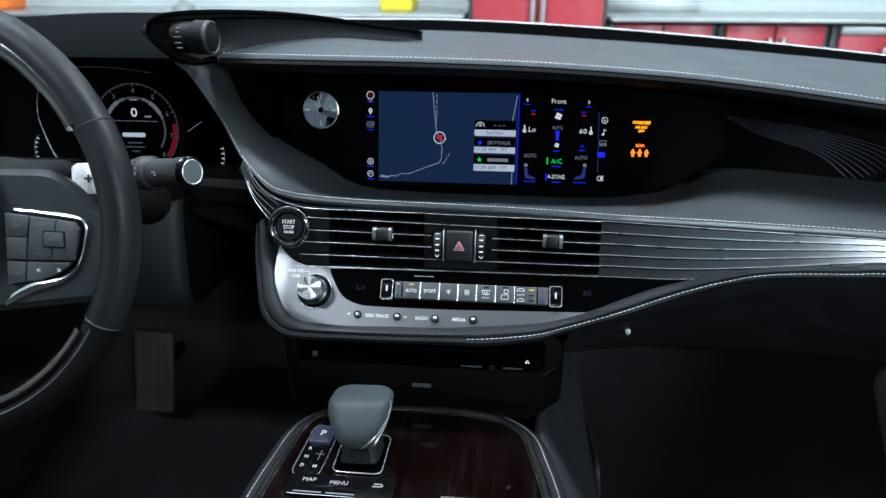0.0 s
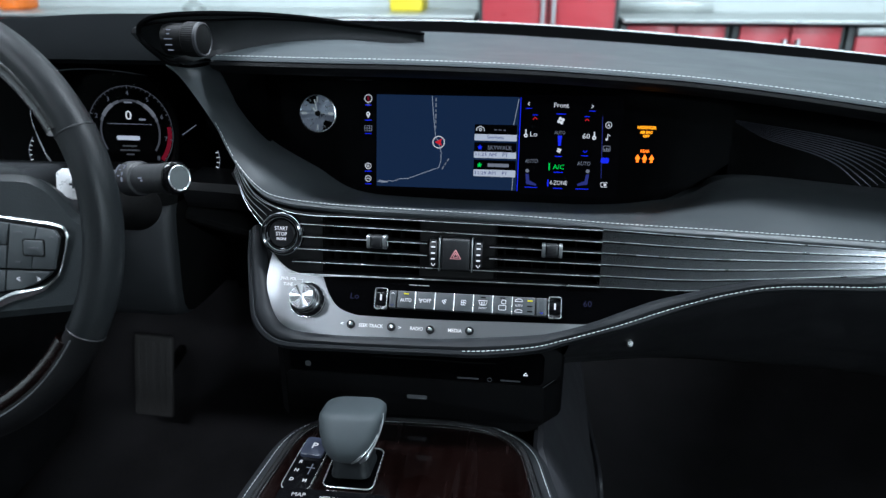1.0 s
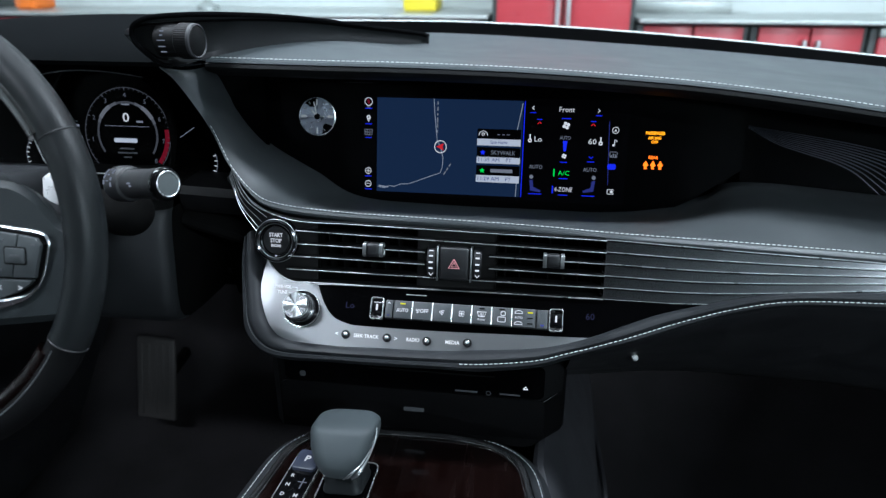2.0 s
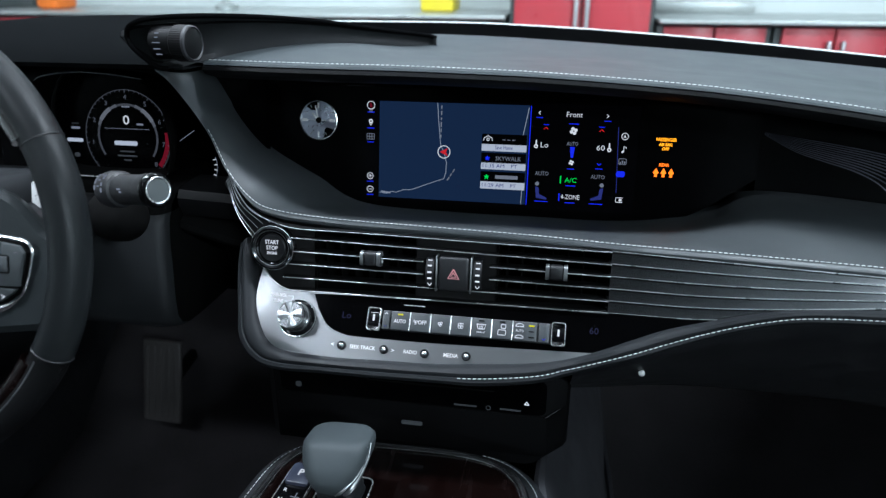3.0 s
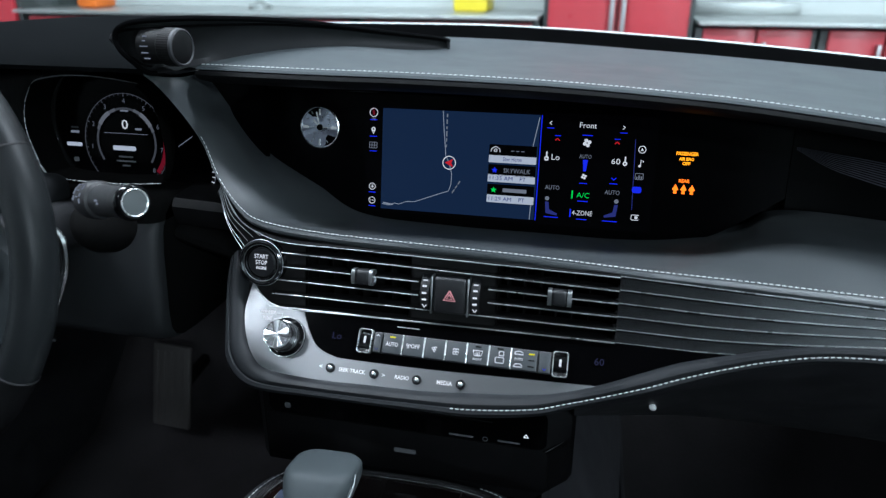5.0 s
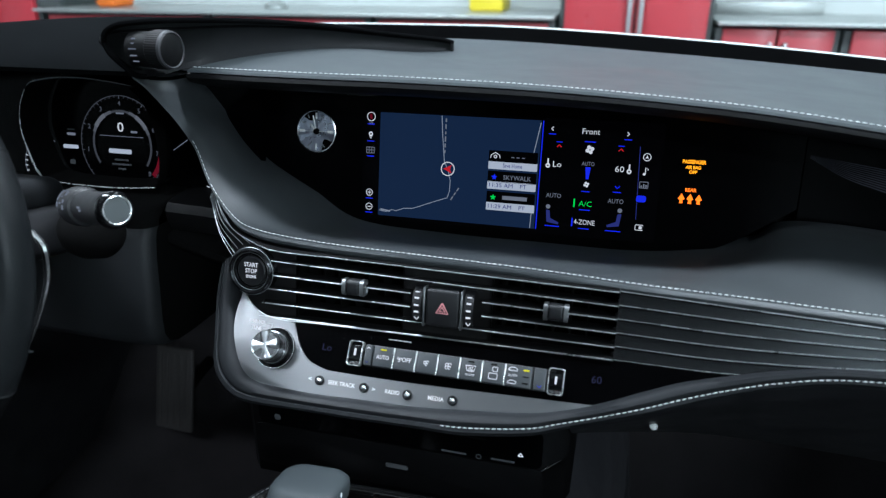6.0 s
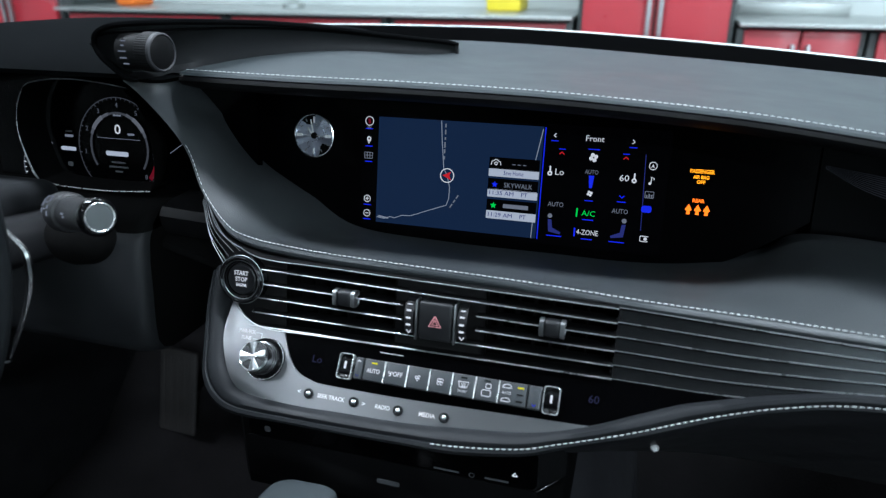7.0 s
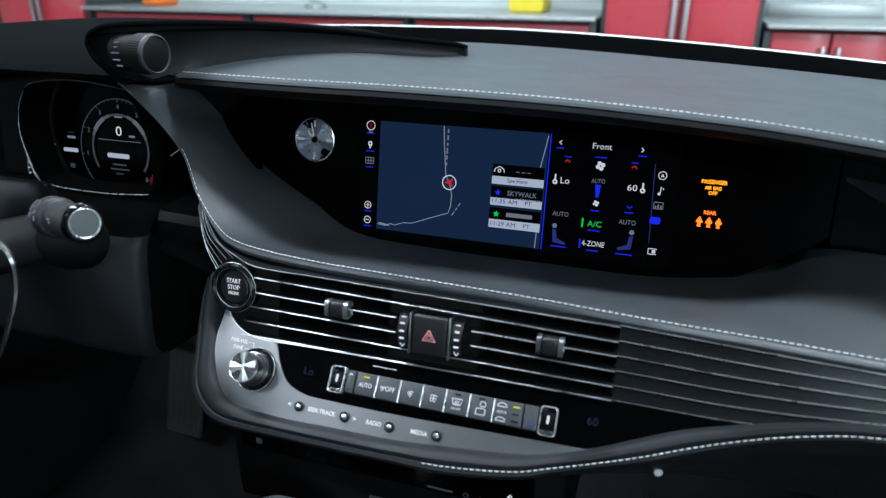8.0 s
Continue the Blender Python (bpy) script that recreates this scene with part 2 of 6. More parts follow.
def prism(bm, outline, m, low, high, bevel=0.0):
    """A plate from a flat outline, between two local heights."""
    a = [bm.verts.new(m @ Vector((x, y, low))) for x, y in outline]
    b = [bm.verts.new(m @ Vector((x, y, high))) for x, y in outline]
    top = bm.faces.new(b)
    bm.faces.new(a)
    n = len(outline)
    for i in range(n):
        bm.faces.new((a[i], a[(i + 1) % n], b[(i + 1) % n], b[i]))
    if bevel:
        bmesh.ops.bevel(bm, geom=list(top.edges), offset=bevel, segments=2, profile=0.5, affect="EDGES")


def ringplate(bm, outer, inner, m, low, high):
    """A flat frame between two outlines of equal count."""
    rows = [[bm.verts.new(m @ Vector((x, y, h))) for x, y in line] for line, h in ((outer, low), (outer, high), (inner, high), (inner, low))]
    n = len(outer)
    for a, b in zip(rows, rows[1:] + rows[:1]):
        for i in range(n):
            bm.faces.new((a[i], a[(i + 1) % n], b[(i + 1) % n], b[i]))


def rrect(w, h, r, n=4, cx=0.0, cy=0.0):
    out = []
    for qx, qy, a0 in ((1, 1, 0), (-1, 1, 90), (-1, -1, 180), (1, -1, 270)):
        for k in range(n + 1):
            a = radians(a0 + 90 * k / n)
            out.append((cx + qx * (w / 2 - r) + r * math.cos(a), cy + qy * (h / 2 - r) + r * math.sin(a)))
    return out


def lean(x, z, y0, z0, s, lift=0.0):
    """A frame on a face that passes y0 at height z0 and leans back s metres a metre: local x right, y up the face, z out of it."""
    a = math.atan(s)
    m = Matrix(((1, 0, 0, x), (0, math.sin(a), -math.cos(a), y0 + s * (z - z0)), (0, math.cos(a), math.sin(a), z), (0, 0, 0, 1)))
    return m @ Matrix.Translation((0, 0, lift))


def text(name, body, size, m, material, parent, width=None, bold=0.0, label=""):
    """Lettering with a little thickness, centred on the frame m."""
    cu = bpy.data.curves.new(name, "FONT")
    cu.body, cu.size, cu.align_x, cu.align_y, cu.extrude, cu.offset, cu.resolution_u = body, size, "CENTER", "CENTER", 0.00012, bold, 2
    tmp = bpy.data.objects.new(name, cu)
    me = bpy.data.meshes.new_from_object(tmp)
    bpy.data.objects.remove(tmp)
    bpy.data.curves.remove(cu)
    if width:
        xs = [v.co.x for v in me.vertices]
        k = width / max(1e-6, max(xs) - min(xs))
        m = m @ Matrix.Diagonal((k, 1, 1, 1))
    me.transform(m)
    me.name = name
    me.materials.clear()
    me.materials.append(material)
    ob = new(name, me)
    ob.parent = parent
    if parent.type == "EMPTY":
        ob.matrix_parent_inverse = Matrix.Translation(parent.location).inverted()
    return tagged(ob, label)


def flatbar(name, w, h, m, material, parent, label="", r=None, deep=0.0003):
    bm = bmesh.new()
    prism(bm, rrect(w, h, min(w, h) * 0.3 if r is None else r, 2), m, -deep, deep)
    return part(name, bm, material, parent, label, smooth=False)


def stroke(name, pts, w, m, material, parent, label=""):
    """A flat line of width w through points of the frame m."""
    bm = bmesh.new()
    p = [Vector((*q, 0)) for q in pts]
    rows = []
    for i, q in enumerate(p):
        t = (p[min(i + 1, len(p) - 1)] - p[max(i - 1, 0)]).normalized()
        s = Vector((-t.y, t.x, 0)) * w / 2
        rows.append([m @ (q + s), m @ (q + s + Vector((0, 0, 0.0002))), m @ (q - s + Vector((0, 0, 0.0002))), m @ (q - s)])
    sheet(bm, rows)
    return part(name, bm, material, parent, label, smooth=False)


def arc(r, a0, a1, n, cx=0.0, cy=0.0):
    return [(cx + r * math.cos(radians(a0 + (a1 - a0) * k / (n - 1))), cy + r * math.sin(radians(a0 + (a1 - a0) * k / (n - 1)))) for k in range(n)]


def stitches(name, curve, pitch, length, r, lift, parent, label):
    """A run of thread stitches along a curve, each a short raised bar."""
    p = np.array(curve)
    s = np.r_[0, np.cumsum(np.linalg.norm(np.diff(p, axis=0), axis=1))]
    bm = bmesh.new()
    for d in np.arange(pitch, s[-1] - pitch, pitch):
        a, b = [Vector([np.interp(q, s, p[:, k]) for k in range(3)]) + Vector(lift) for q in (d, d + length)]
        mid = (a + b) / 2 + Vector(lift).normalized() * r * 0.6
        tube(bm, [a, mid, b], [r * 0.6, r, r * 0.6], 6)
    return tagged(part(name, bm, THREAD, parent, label), kind="stuff")


# ---- the garage ----
WALL_Y = 3.62
bm = bmesh.new(); box(bm, (9, 10, 0.1), pose(0, -1.2, -0.05))
tagged(part("floor", bm, FLOOR_GREY, smooth=False), "grey epoxy garage floor", "floor", kind="structure")
bm = bmesh.new(); box(bm, (9, 10, 0.1), pose(0, -1.2, 2.95))
tagged(part("ceiling", bm, WALL_PAINT, smooth=False), "white painted garage ceiling", "ceiling", kind="structure")
for wname, size, at in (("wall_north", (9, 0.12, 2.9), (0, WALL_Y + 0.06, 1.45)), ("wall_south", (9, 0.12, 2.9), (0, -6.1, 1.45)),
                        ("wall_west", (0.12, 9.6, 2.9), (-4.44, -1.24, 1.45)), ("wall_east", (0.12, 9.6, 2.9), (4.44, -1.24, 1.45))):
    bm = bmesh.new(); box(bm, size, pose(*at))
    tagged(part(wname, bm, WALL_PAINT, smooth=False), "white painted garage wall", "wall", kind="structure")


# Fittings added round the unseen lamps.
def ceiling_light(x, y):
    t = thing("ceiling_light", (x, y, 2.9), "added white ceiling light fitting, out of view", "ceiling light", "ceiling lights")
    bm = bmesh.new(); box(bm, (1.56, 0.3, 0.03), pose(x, y, 2.884), 0.005)
    part("frame", bm, WALL_PAINT, t)
    bm = bmesh.new(); box(bm, (1.46, 0.2, 0.012), pose(x, y, 2.862), 0.003)
    part("diffuser", bm, LAMP_WHITE, t, "glowing white diffuser")


for lx, ly, watts in LAMPS:
    ceiling_light(lx, ly)


def handle_bar(x, y, z, w, h, parent):
    bm = bmesh.new()
    box(bm, (w, 0.02, h), pose(x, y - 0.022, z), 0.004)
    for s in (-0.4, 0.4):
        box(bm, (0.012, 0.03, 0.012), pose(x + (s * w if w > h else 0), y - 0.01, z + (s * h if h >= w else 0)))
    part("handle", bm, SATIN, parent, "satin metal handle")


def tall_cabinet(x0, x1):
    t = thing("tool_cabinet", ((x0 + x1) / 2, WALL_Y - 0.28, 0), "tall red enamelled tool cabinet with two doors", "cabinet")
    f = WALL_Y - 0.56
    bm = bmesh.new(); box(bm, (x1 - x0, 0.53, 2.0), pose((x0 + x1) / 2, WALL_Y - 0.27, 1.06), 0.004)
    part("body", bm, DARK_STEEL, t, "dark steel body")
    mid = (x0 + x1) / 2
    for a, b, hx in ((x0 + 0.02, mid - 0.004, mid - 0.022), (mid + 0.004, x1 - 0.02, mid + 0.022)):
        bm = bmesh.new(); box(bm, (b - a, 0.025, 1.92), pose((a + b) / 2, f + 0.012, 1.06), 0.004)
        d = part("door", bm, RED_PAINT, t, "red enamelled door")
        handle_bar(hx, f, 1.02, 0.018, 0.6, d)


def door_cabinet(x0, x1, top, drawer=False):
    t = thing("base_cabinet", ((x0 + x1) / 2, WALL_Y - 0.28, 0), "red enamelled base cabinet with two doors under the worktop", "cabinet", "garage base cabinets")
    f = WALL_Y - 0.56
    bm = bmesh.new(); box(bm, (x1 - x0 + 0.05, 0.52, top - 0.04), pose((x0 + x1) / 2, WALL_Y - 0.265, (top - 0.04) / 2 + 0.02), 0.004)
    part("body", bm, DARK_STEEL, t, "dark steel body")
    mid = (x0 + x1) / 2
    up = top - 0.022
    if drawer:
        bm = bmesh.new(); box(bm, (x1 - x0, 0.025, 0.03), pose(mid, f + 0.018, top - 0.038), 0.004)
        part("drawer", bm, STEEL, t, "pale steel drawer front")
        up = top - 0.058
    for a, b, hx in ((x0, mid - 0.004, mid - 0.026), (mid + 0.004, x1, mid + 0.026)):
        bm = bmesh.new(); box(bm, (b - a, 0.025, up - 0.10), pose((a + b) / 2, f + 0.018, (up + 0.10) / 2), 0.004)
        d = part("door", bm, RED_PAINT, t, "red enamelled door")
        handle_bar(hx, f + 0.006, up - 0.10, 0.014, 0.11, d)


def base_cabinet(x0, x1, top, handles):
    t = thing("base_cabinet", ((x0 + x1) / 2, WALL_Y - 0.28, 0), "red enamelled base cabinet with drawers under the worktop", "cabinet", "garage base cabinets")
    f = WALL_Y - 0.56
    bm = bmesh.new(); box(bm, (x1 - x0 - 0.01, 0.52, top - 0.05), pose((x0 + x1) / 2, WALL_Y - 0.265, (top - 0.05) / 2 + 0.038), 0.004)
    part("body", bm, DARK_STEEL, t, "dark steel body")
    n = 4
    hgt = (top - 0.16) / n
    for k in range(n):
        bm = bmesh.new(); box(bm, (x1 - x0 - 0.06, 0.025, hgt - 0.014), pose((x0 + x1) / 2, f + 0.02, top - 0.018 - hgt * (k + 0.5)), 0.004)
        d = part("drawer", bm, RED_PAINT, t, "red enamelled drawer front")
        handle_bar((x0 + x1) / 2, f + 0.008, top - 0.018 - hgt * (k + 0.4), handles, 0.02, d)


CAB_L, CAB_R, TOP_L, TOP_R = -0.215, 0.37, 0.931, 0.922
tall_cabinet(CAB_L, CAB_R)
tall_cabinet(-3.36, -2.76)
tall_cabinet(-3.98, -3.38)
for a, b in ((-1.02, -0.23), (-1.82, -1.03), (-2.74, -1.83)):
    base_cabinet(a, b, TOP_L, 0.3)
for k in range(5):
    door_cabinet(0.41 + 0.451 * k, 0.80 + 0.451 * k, TOP_R, k == 2)
for name, a, b, z in (("worktop", -2.75, -0.23, TOP_L), ("worktop", 0.385, 3.2, TOP_R)):
    bm = bmesh.new(); box(bm, (b - a, 0.60, 0.014), pose((a + b) / 2, WALL_Y - 0.305, z), 0.004)
    solid(name, bm, STEEL, "pale steel worktop on red cabinets", "worktop")
DECK = TOP_L + 0.007
bm = bmesh.new(); box(bm, (0.155, 0.20, 0.12), pose(-0.562, WALL_Y - 0.24, DECK + 0.060), 0.014); box(bm, (0.08, 0.03, 0.03), pose(-0.562, WALL_Y - 0.24, DECK + 0.128), 0.008)
solid("toolbox", bm, YELLOW, "yellow plastic toolbox standing on the steel worktop", "toolbox")
bm = bmesh.new(); box(bm, (0.115, 0.16, 0.16), pose(-2.48, WALL_Y - 0.34, DECK + 0.080), 0.02); lathe(bm, [(0.03, 0), (0.03, 0.05), (0.02, 0.07)], pose(-2.48, WALL_Y - 0.34, DECK + 0.158), 16)
solid("canister", bm, ORANGE, "orange plastic canister on the steel worktop", "canister")
bm = bmesh.new(); lathe(bm, [(0.055, 0), (0.055, 0.02), (0.018, 0.04), (0.018, 0.16), (0.04, 0.17), (0.04, 0.22)], pose(-1.58, WALL_Y - 0.34, DECK), 20)
solid("bench_vise", bm, STEEL, "grey steel bench tool standing on the worktop", "bench tool")
bm = bmesh.new(); box(bm, (0.44, 0.03, 0.05), pose(0.64, WALL_Y - 0.05, TOP_R + 0.032), 0.006)
solid("back_rail", bm, STEEL, "pale steel rail behind the worktop", "rail")

# ---- the car shell ----
MID = -0.045
car = thing("sedan", (MID, 0.5, 0), "white car body with a dark cabin round the dashboard", "car")


xs = np.linspace(-0.80, 0.80, 41)
hood_rows = []


def crest(x):
    """Height of the hood's rear edge across the car."""
    return 1.0315 - 0.05 * (max(0.0, x + 0.15) / 0.75) ** 1.5 - 0.02 * max(0.0, -0.35 - x)


for y, dz in ((1.195, -0.03), (1.20, -0.006), (1.208, -0.0005), (1.218, 0.0), (1.230, -0.0022), (1.26, -0.016), (1.32, -0.040), (1.6, -0.11), (2.1, -0.17), (2.6, -0.24), (2.75, -0.42)):
    hood_rows.append([(MID + x, y - 0.05 * (x / 0.8) ** 2, crest(MID + x) + dz - 0.0026) for x in xs])
bm = bmesh.new(); sheet(bm, hood_rows)
ob = part("hood", bm, WHITE_PAINT, car, "white painted hood"); ob.modifiers.new("thick", "SOLIDIFY").thickness = 0.004
for s, k in ((-1, 0), (1, -1)):
    rows = []
    for row in hood_rows[2:]:
        x, y, z = row[k]
        rows.append([(x, y, z - 0.001), (x + s * 0.03, y, z - 0.015), (x + s * 0.055, y, z - 0.10), (x + s * 0.065, y, (z + 0.35) / 2), (x + s * 0.05, y, 0.30)])
    bm = bmesh.new(); sheet(bm, rows)
    part("fender", bm, WHITE_PAINT, car, "white painted front fender").modifiers.new("thick", "SOLIDIFY").thickness = 0.004
bm = bmesh.new()
sheet(bm, [[(MID + x, y - 0.05 * (x / 0.8) ** 2, crest(MID + x) + dz) for x in xs] for y, dz in ((1.079, -0.05), (1.0805, -0.0125), (1.084, -0.0130), (1.087, -0.055), (1.180, -0.060), (1.190, -0.0035), (1.194, -0.0030), (1.1945, -0.03))])
ob = part("cowl", bm, COWL_BLACK, car, "black cowl strip at the foot of the windshield")
# roof, pillars, doors, floor pan, rear
def roof_pt(x, y):
    return (MID + x, y, 1.455 - 0.10 * max(0, y + 0.1) ** 1.3 * 1.6 - 0.03 * max(0, -0.9 - y) - 0.055 * (x / 0.54) ** 2)


# Unseen roof, narrower than a real one so side light reaches the plate.
bm = bmesh.new(); sheet(bm, [[roof_pt(x, y) for x in np.linspace(-0.43, 0.43, 25)] for y in np.linspace(0.30, -1.65, 16)])
ob = part("roof", bm, HEADLINER, car, "grey headliner under the roof"); ob.modifiers.new("thick", "SOLIDIFY").thickness = 0.03
for s in (-1, 1):
    bm = bmesh.new(); tube(bm, spl([(MID + s * 0.76, 1.0, 0.93), (MID + s * 0.70, 0.65, 1.17), (MID + s * 0.45, 0.28, 1.375)], 9), 0.035, 8)
    part("pillar", bm, HEADLINER, car)
    bm = bmesh.new(); box(bm, (0.06, 0.14, 0.62), pose(MID + s * 0.72, -0.55, 1.12), 0.02)
    part("pillar", bm, HEADLINER, car)
    dr = thing("sedan_door", (MID + s * 0.80, 0.2, 0.25), "closed car door with grey inner trim" if s > 0 else "closed car door with black inner trim", "car door", "car doors")
    bm = bmesh.new(); box(bm, (0.10, 2.9, 0.60), pose(MID + s * 0.82, -0.25, 0.57), 0.02)
    part("trim_panel", bm, DOOR_GREY if s > 0 else PLASTIC, dr)
    bm = bmesh.new(); box(bm, (0.012, 2.9, 0.56), pose(MID + s * 0.878, -0.25, 0.56), 0.005)
    part("outer_skin", bm, WHITE_PAINT, dr, "white painted outer skin")
    if s < 0:
        continue
    bm = bmesh.new(); box(bm, (0.10, 0.60, 0.17), pose(MID + s * 0.752, 0.86, 0.372), 0.047, 5)
    ob = part("door_pocket", bm, WHITE_WEAR, dr, "rounded pale grey door pocket")
    bm = bmesh.new(); sheet(bm, [[(MID + s * x, y, z) for y in (0.95, 0.7, 0.35, 0.0, -0.5, -1.5)] for x, z in ((0.80, 0.865), (0.77, 1.02), (0.67, 1.2), (0.45, 1.385))])
    ob = part("side_window", bm, TINTED, dr, "tinted side window"); ob.visible_shadow = True
bm = bmesh.new(); sheet(bm, [[(x, y, z) for x in np.linspace(MID - 0.78, MID + 0.78, 13)] for y, z in ((-1.7, 0.30), (0.2, 0.29), (0.85, 0.28), (1.0, 0.30), (1.22, 0.52), (1.26, 0.96))])
ob = part("floor_carpet", bm, CARPET, car, "black carpet in the footwells"); ob.modifiers.new("thick", "SOLIDIFY").thickness = 0.02
# Added panel, out of view, keeps rear light out of the trim's reflections.
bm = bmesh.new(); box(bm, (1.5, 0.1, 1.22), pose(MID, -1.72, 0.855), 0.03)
part("rear_light_block", bm, PLASTIC, car, "unseen black panel added to block light from the rear")
rows = [[(MID + x, 1.188 - 0.05 * (x / 0.8) ** 2, crest(MID + x) - 0.0035) for x in np.linspace(-0.76, 0.76, 25)]]
for f, w in ((0.33, 0.93), (0.66, 0.86), (1.0, 0.78)):
    rows.append([(MID + x * w, 1.188 + (0.30 - 1.188) * f - 0.05 * (x / 0.8) ** 2 * (1 - f), (crest(MID + x) - 0.0035) * (1 - f) + (1.40 - 0.06 * (x / 0.8) ** 2) * f + 0.05 * f * (1 - f)) for x in np.linspace(-0.76, 0.76, 25)])
bm = bmesh.new(); sheet(bm, rows)
ob = part("windshield", bm, GLASS, car, "clear raked windshield"); ob.visible_shadow = False


# ---- dashboard ----
dash = thing("dashboard", (MID, 0.75, 0.80), "black leather dashboard with grey stitching and a dark gloss panel", "dashboard")
N = 140


def skin(name, rows, material, label="", thick=0.0, parent=None):
    bm = bmesh.new()
    sheet(bm, rows)
    ob = part(name, bm, material, parent or dash, label)
    if thick:
        md = ob.modifiers.new("thick", "SOLIDIFY")
        md.thickness, md.offset = thick, -1
    return ob


# upper padded shelf that sweeps up to the binnacle on the driver's side
OUT = spl([(-0.337, 0.667, 1.019), (-0.327, 0.671, 1.008), (-0.320, 0.694, 0.976), (-0.310, 0.702, 0.949), (-0.289, 0.687, 0.920), (-0.262, 0.674, 0.896), (-0.234, 0.665, 0.887),
           (-0.17, 0.657, 0.884), (-0.08, 0.654, 0.883), (0.02, 0.656, 0.880), (0.11, 0.658, 0.8755), (0.22, 0.657, 0.8732), (0.40, 0.648, 0.8688), (0.76, 0.600, 0.860)], N)
INN = spl([(-0.3175, 0.724, 1.013), (-0.318, 0.746, 0.9980), (-0.3255, 0.788, 0.9650), (-0.3165, 0.809, 0.9375), (-0.2935, 0.811, 0.9142), (-0.262, 0.804, 0.898), (-0.232, 0.801, 0.884),
           (-0.18, 0.800, 0.858), (-0.08, 0.792, 0.853), (0.02, 0.791, 0.853), (0.10, 0.790, 0.8535), (0.16, 0.791, 0.861), (0.205, 0.792, 0.878), (0.245, 0.793, 0.894), (0.42, 0.785, 0.884), (0.76, 0.740, 0.868)], N)
SET = np.array([0.05, 0.10, 1.10])


def set_back(p):
    """Sets a point on the passenger side a little deeper, away from the seats."""
    f = min(1.0, max(0.0, (p[0] - 0.15) / 0.09))
    return SET + (np.array(p) - SET) * (1 + 0.065 * f * f * (3 - 2 * f))


INN = np.array([set_back(p) for p in INN])
away = OUT - INN
away /= np.linalg.norm(away, axis=1)[:, None]
down = np.array([0, 0, 1.0])
rows = []
for s in np.linspace(1, 0, 9):
    puff = np.clip((-0.215 - OUT[:, 0:1]) / 0.06, 0, 1) * 4 * s * (1 - s)
    puff = puff * np.clip((1.020 - OUT[:, 2:3]) / 0.05, 0, 1)
    sag = 0.018 - 0.060 * np.clip((OUT[:, 0:1] - 0.12) / 0.12, 0, 1)
    rows.append(OUT * (1 - s) + INN * s - down * sag * s * (1 - s) + puff * np.array([0.010, -0.016, 0.010]))
lip = np.interp(OUT[:, 0], [-0.285, -0.22], [0.30, 1.0])[:, None]
rows += [OUT + lip * (away * 0.0035 - down * 0.0008), OUT + lip * (away * 0.0055 - down * 0.0030), OUT + lip * (away * 0.0055 - down * 0.0055), OUT + lip * (away * 0.002 - down * 0.0085), OUT - away * 0.012 - lip * down * 0.009]
skin("shelf_pad", rows, LEATHER, "black leather padded shelf under the screen")
stitches("stitching", OUT[42:], 0.0046, 0.0032, 0.00045, (0, -0.0003, 0.0009), dash, "pale grey thread stitching")
stitches("stitching", OUT[28:44], 0.0048, 0.0034, 0.00036, (0.0006, 0, 0.0006), dash, "pale grey thread stitching")

# brow over the screen and the leather top
BROW = spl([(-0.311, 0.706, 1.0185), (-0.24, 0.703, 1.0180), (-0.18, 0.705, 1.0172), (-0.12, 0.711, 1.0162), (-0.06, 0.718, 1.0143), (0.0, 0.726, 1.0118), (0.06, 0.731, 1.0085),
            (0.12, 0.731, 1.0050), (0.18, 0.728, 1.0010), (0.26, 0.718, 0.9935), (0.35, 0.702, 0.9835), (0.50, 0.672, 0.967), (0.76, 0.61, 0.94)], N)
u = np.linspace(0, 1, N)
BACK = np.array([(x, 1.078 - 0.05 * ((x - MID) / 0.8) ** 2, crest(x) - np.interp(x, [-0.25, 0.10, 0.40, 0.70], [0.0112, 0.0120, 0.0095, 0.0065])) for x in np.linspace(-0.36, 0.80, N)])
rows = [BACK - down * 0.02, BACK]
for s in np.linspace(0.94, 0.06, 12):
    crown = np.clip((-0.12 - BROW[:, 0:1]) / 0.10, 0, 1)
    crown = crown * crown * (3 - 2 * crown)
    dip = 0.05 + 0.022 * np.exp(-((BROW[:, 0:1] + 0.13) / 0.08) ** 2)
    rows.append(BROW * (1 - s) + BACK * s + down * (0.003 * (1 - s) - dip * s * s * (1 - s) + 0.0115 * crown * math.sin(math.pi * min(1.0, s / 0.8))))
rows += [BROW + np.array([0, 0.006, 0.0035]), BROW + np.array([0, 0.0015, 0.0022]), BROW + np.array([0, 0.000, 0.0])]
skin("top_pad", rows, LEATHER_TOP, "grey-black leather dashboard top")
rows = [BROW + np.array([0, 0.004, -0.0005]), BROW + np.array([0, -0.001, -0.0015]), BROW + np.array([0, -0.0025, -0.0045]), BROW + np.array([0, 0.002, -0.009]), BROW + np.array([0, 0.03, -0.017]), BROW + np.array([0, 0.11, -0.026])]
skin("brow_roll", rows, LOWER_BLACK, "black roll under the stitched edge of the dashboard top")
stitches("stitching", BROW, 0.0048, 0.0034, 0.00041, (0, 0.0045, 0.0042), dash, "pale grey thread stitching")

# gloss panel behind the shelf
SCR = (0.79, 0.875, 0.19)
bm = bmesh.new(); prism(bm, [(-0.338, -0.03), (0.130, -0.03)] + [tuple(p) for p in spl([(0.152, -0.022), (0.185, -0.006), (0.212, 0.012), (0.2375, 0.030)], 12)] + [(0.2375, 0.112), (-0.338, 0.112)], lean(0, 0.875, *SCR), -0.012, 0.0)
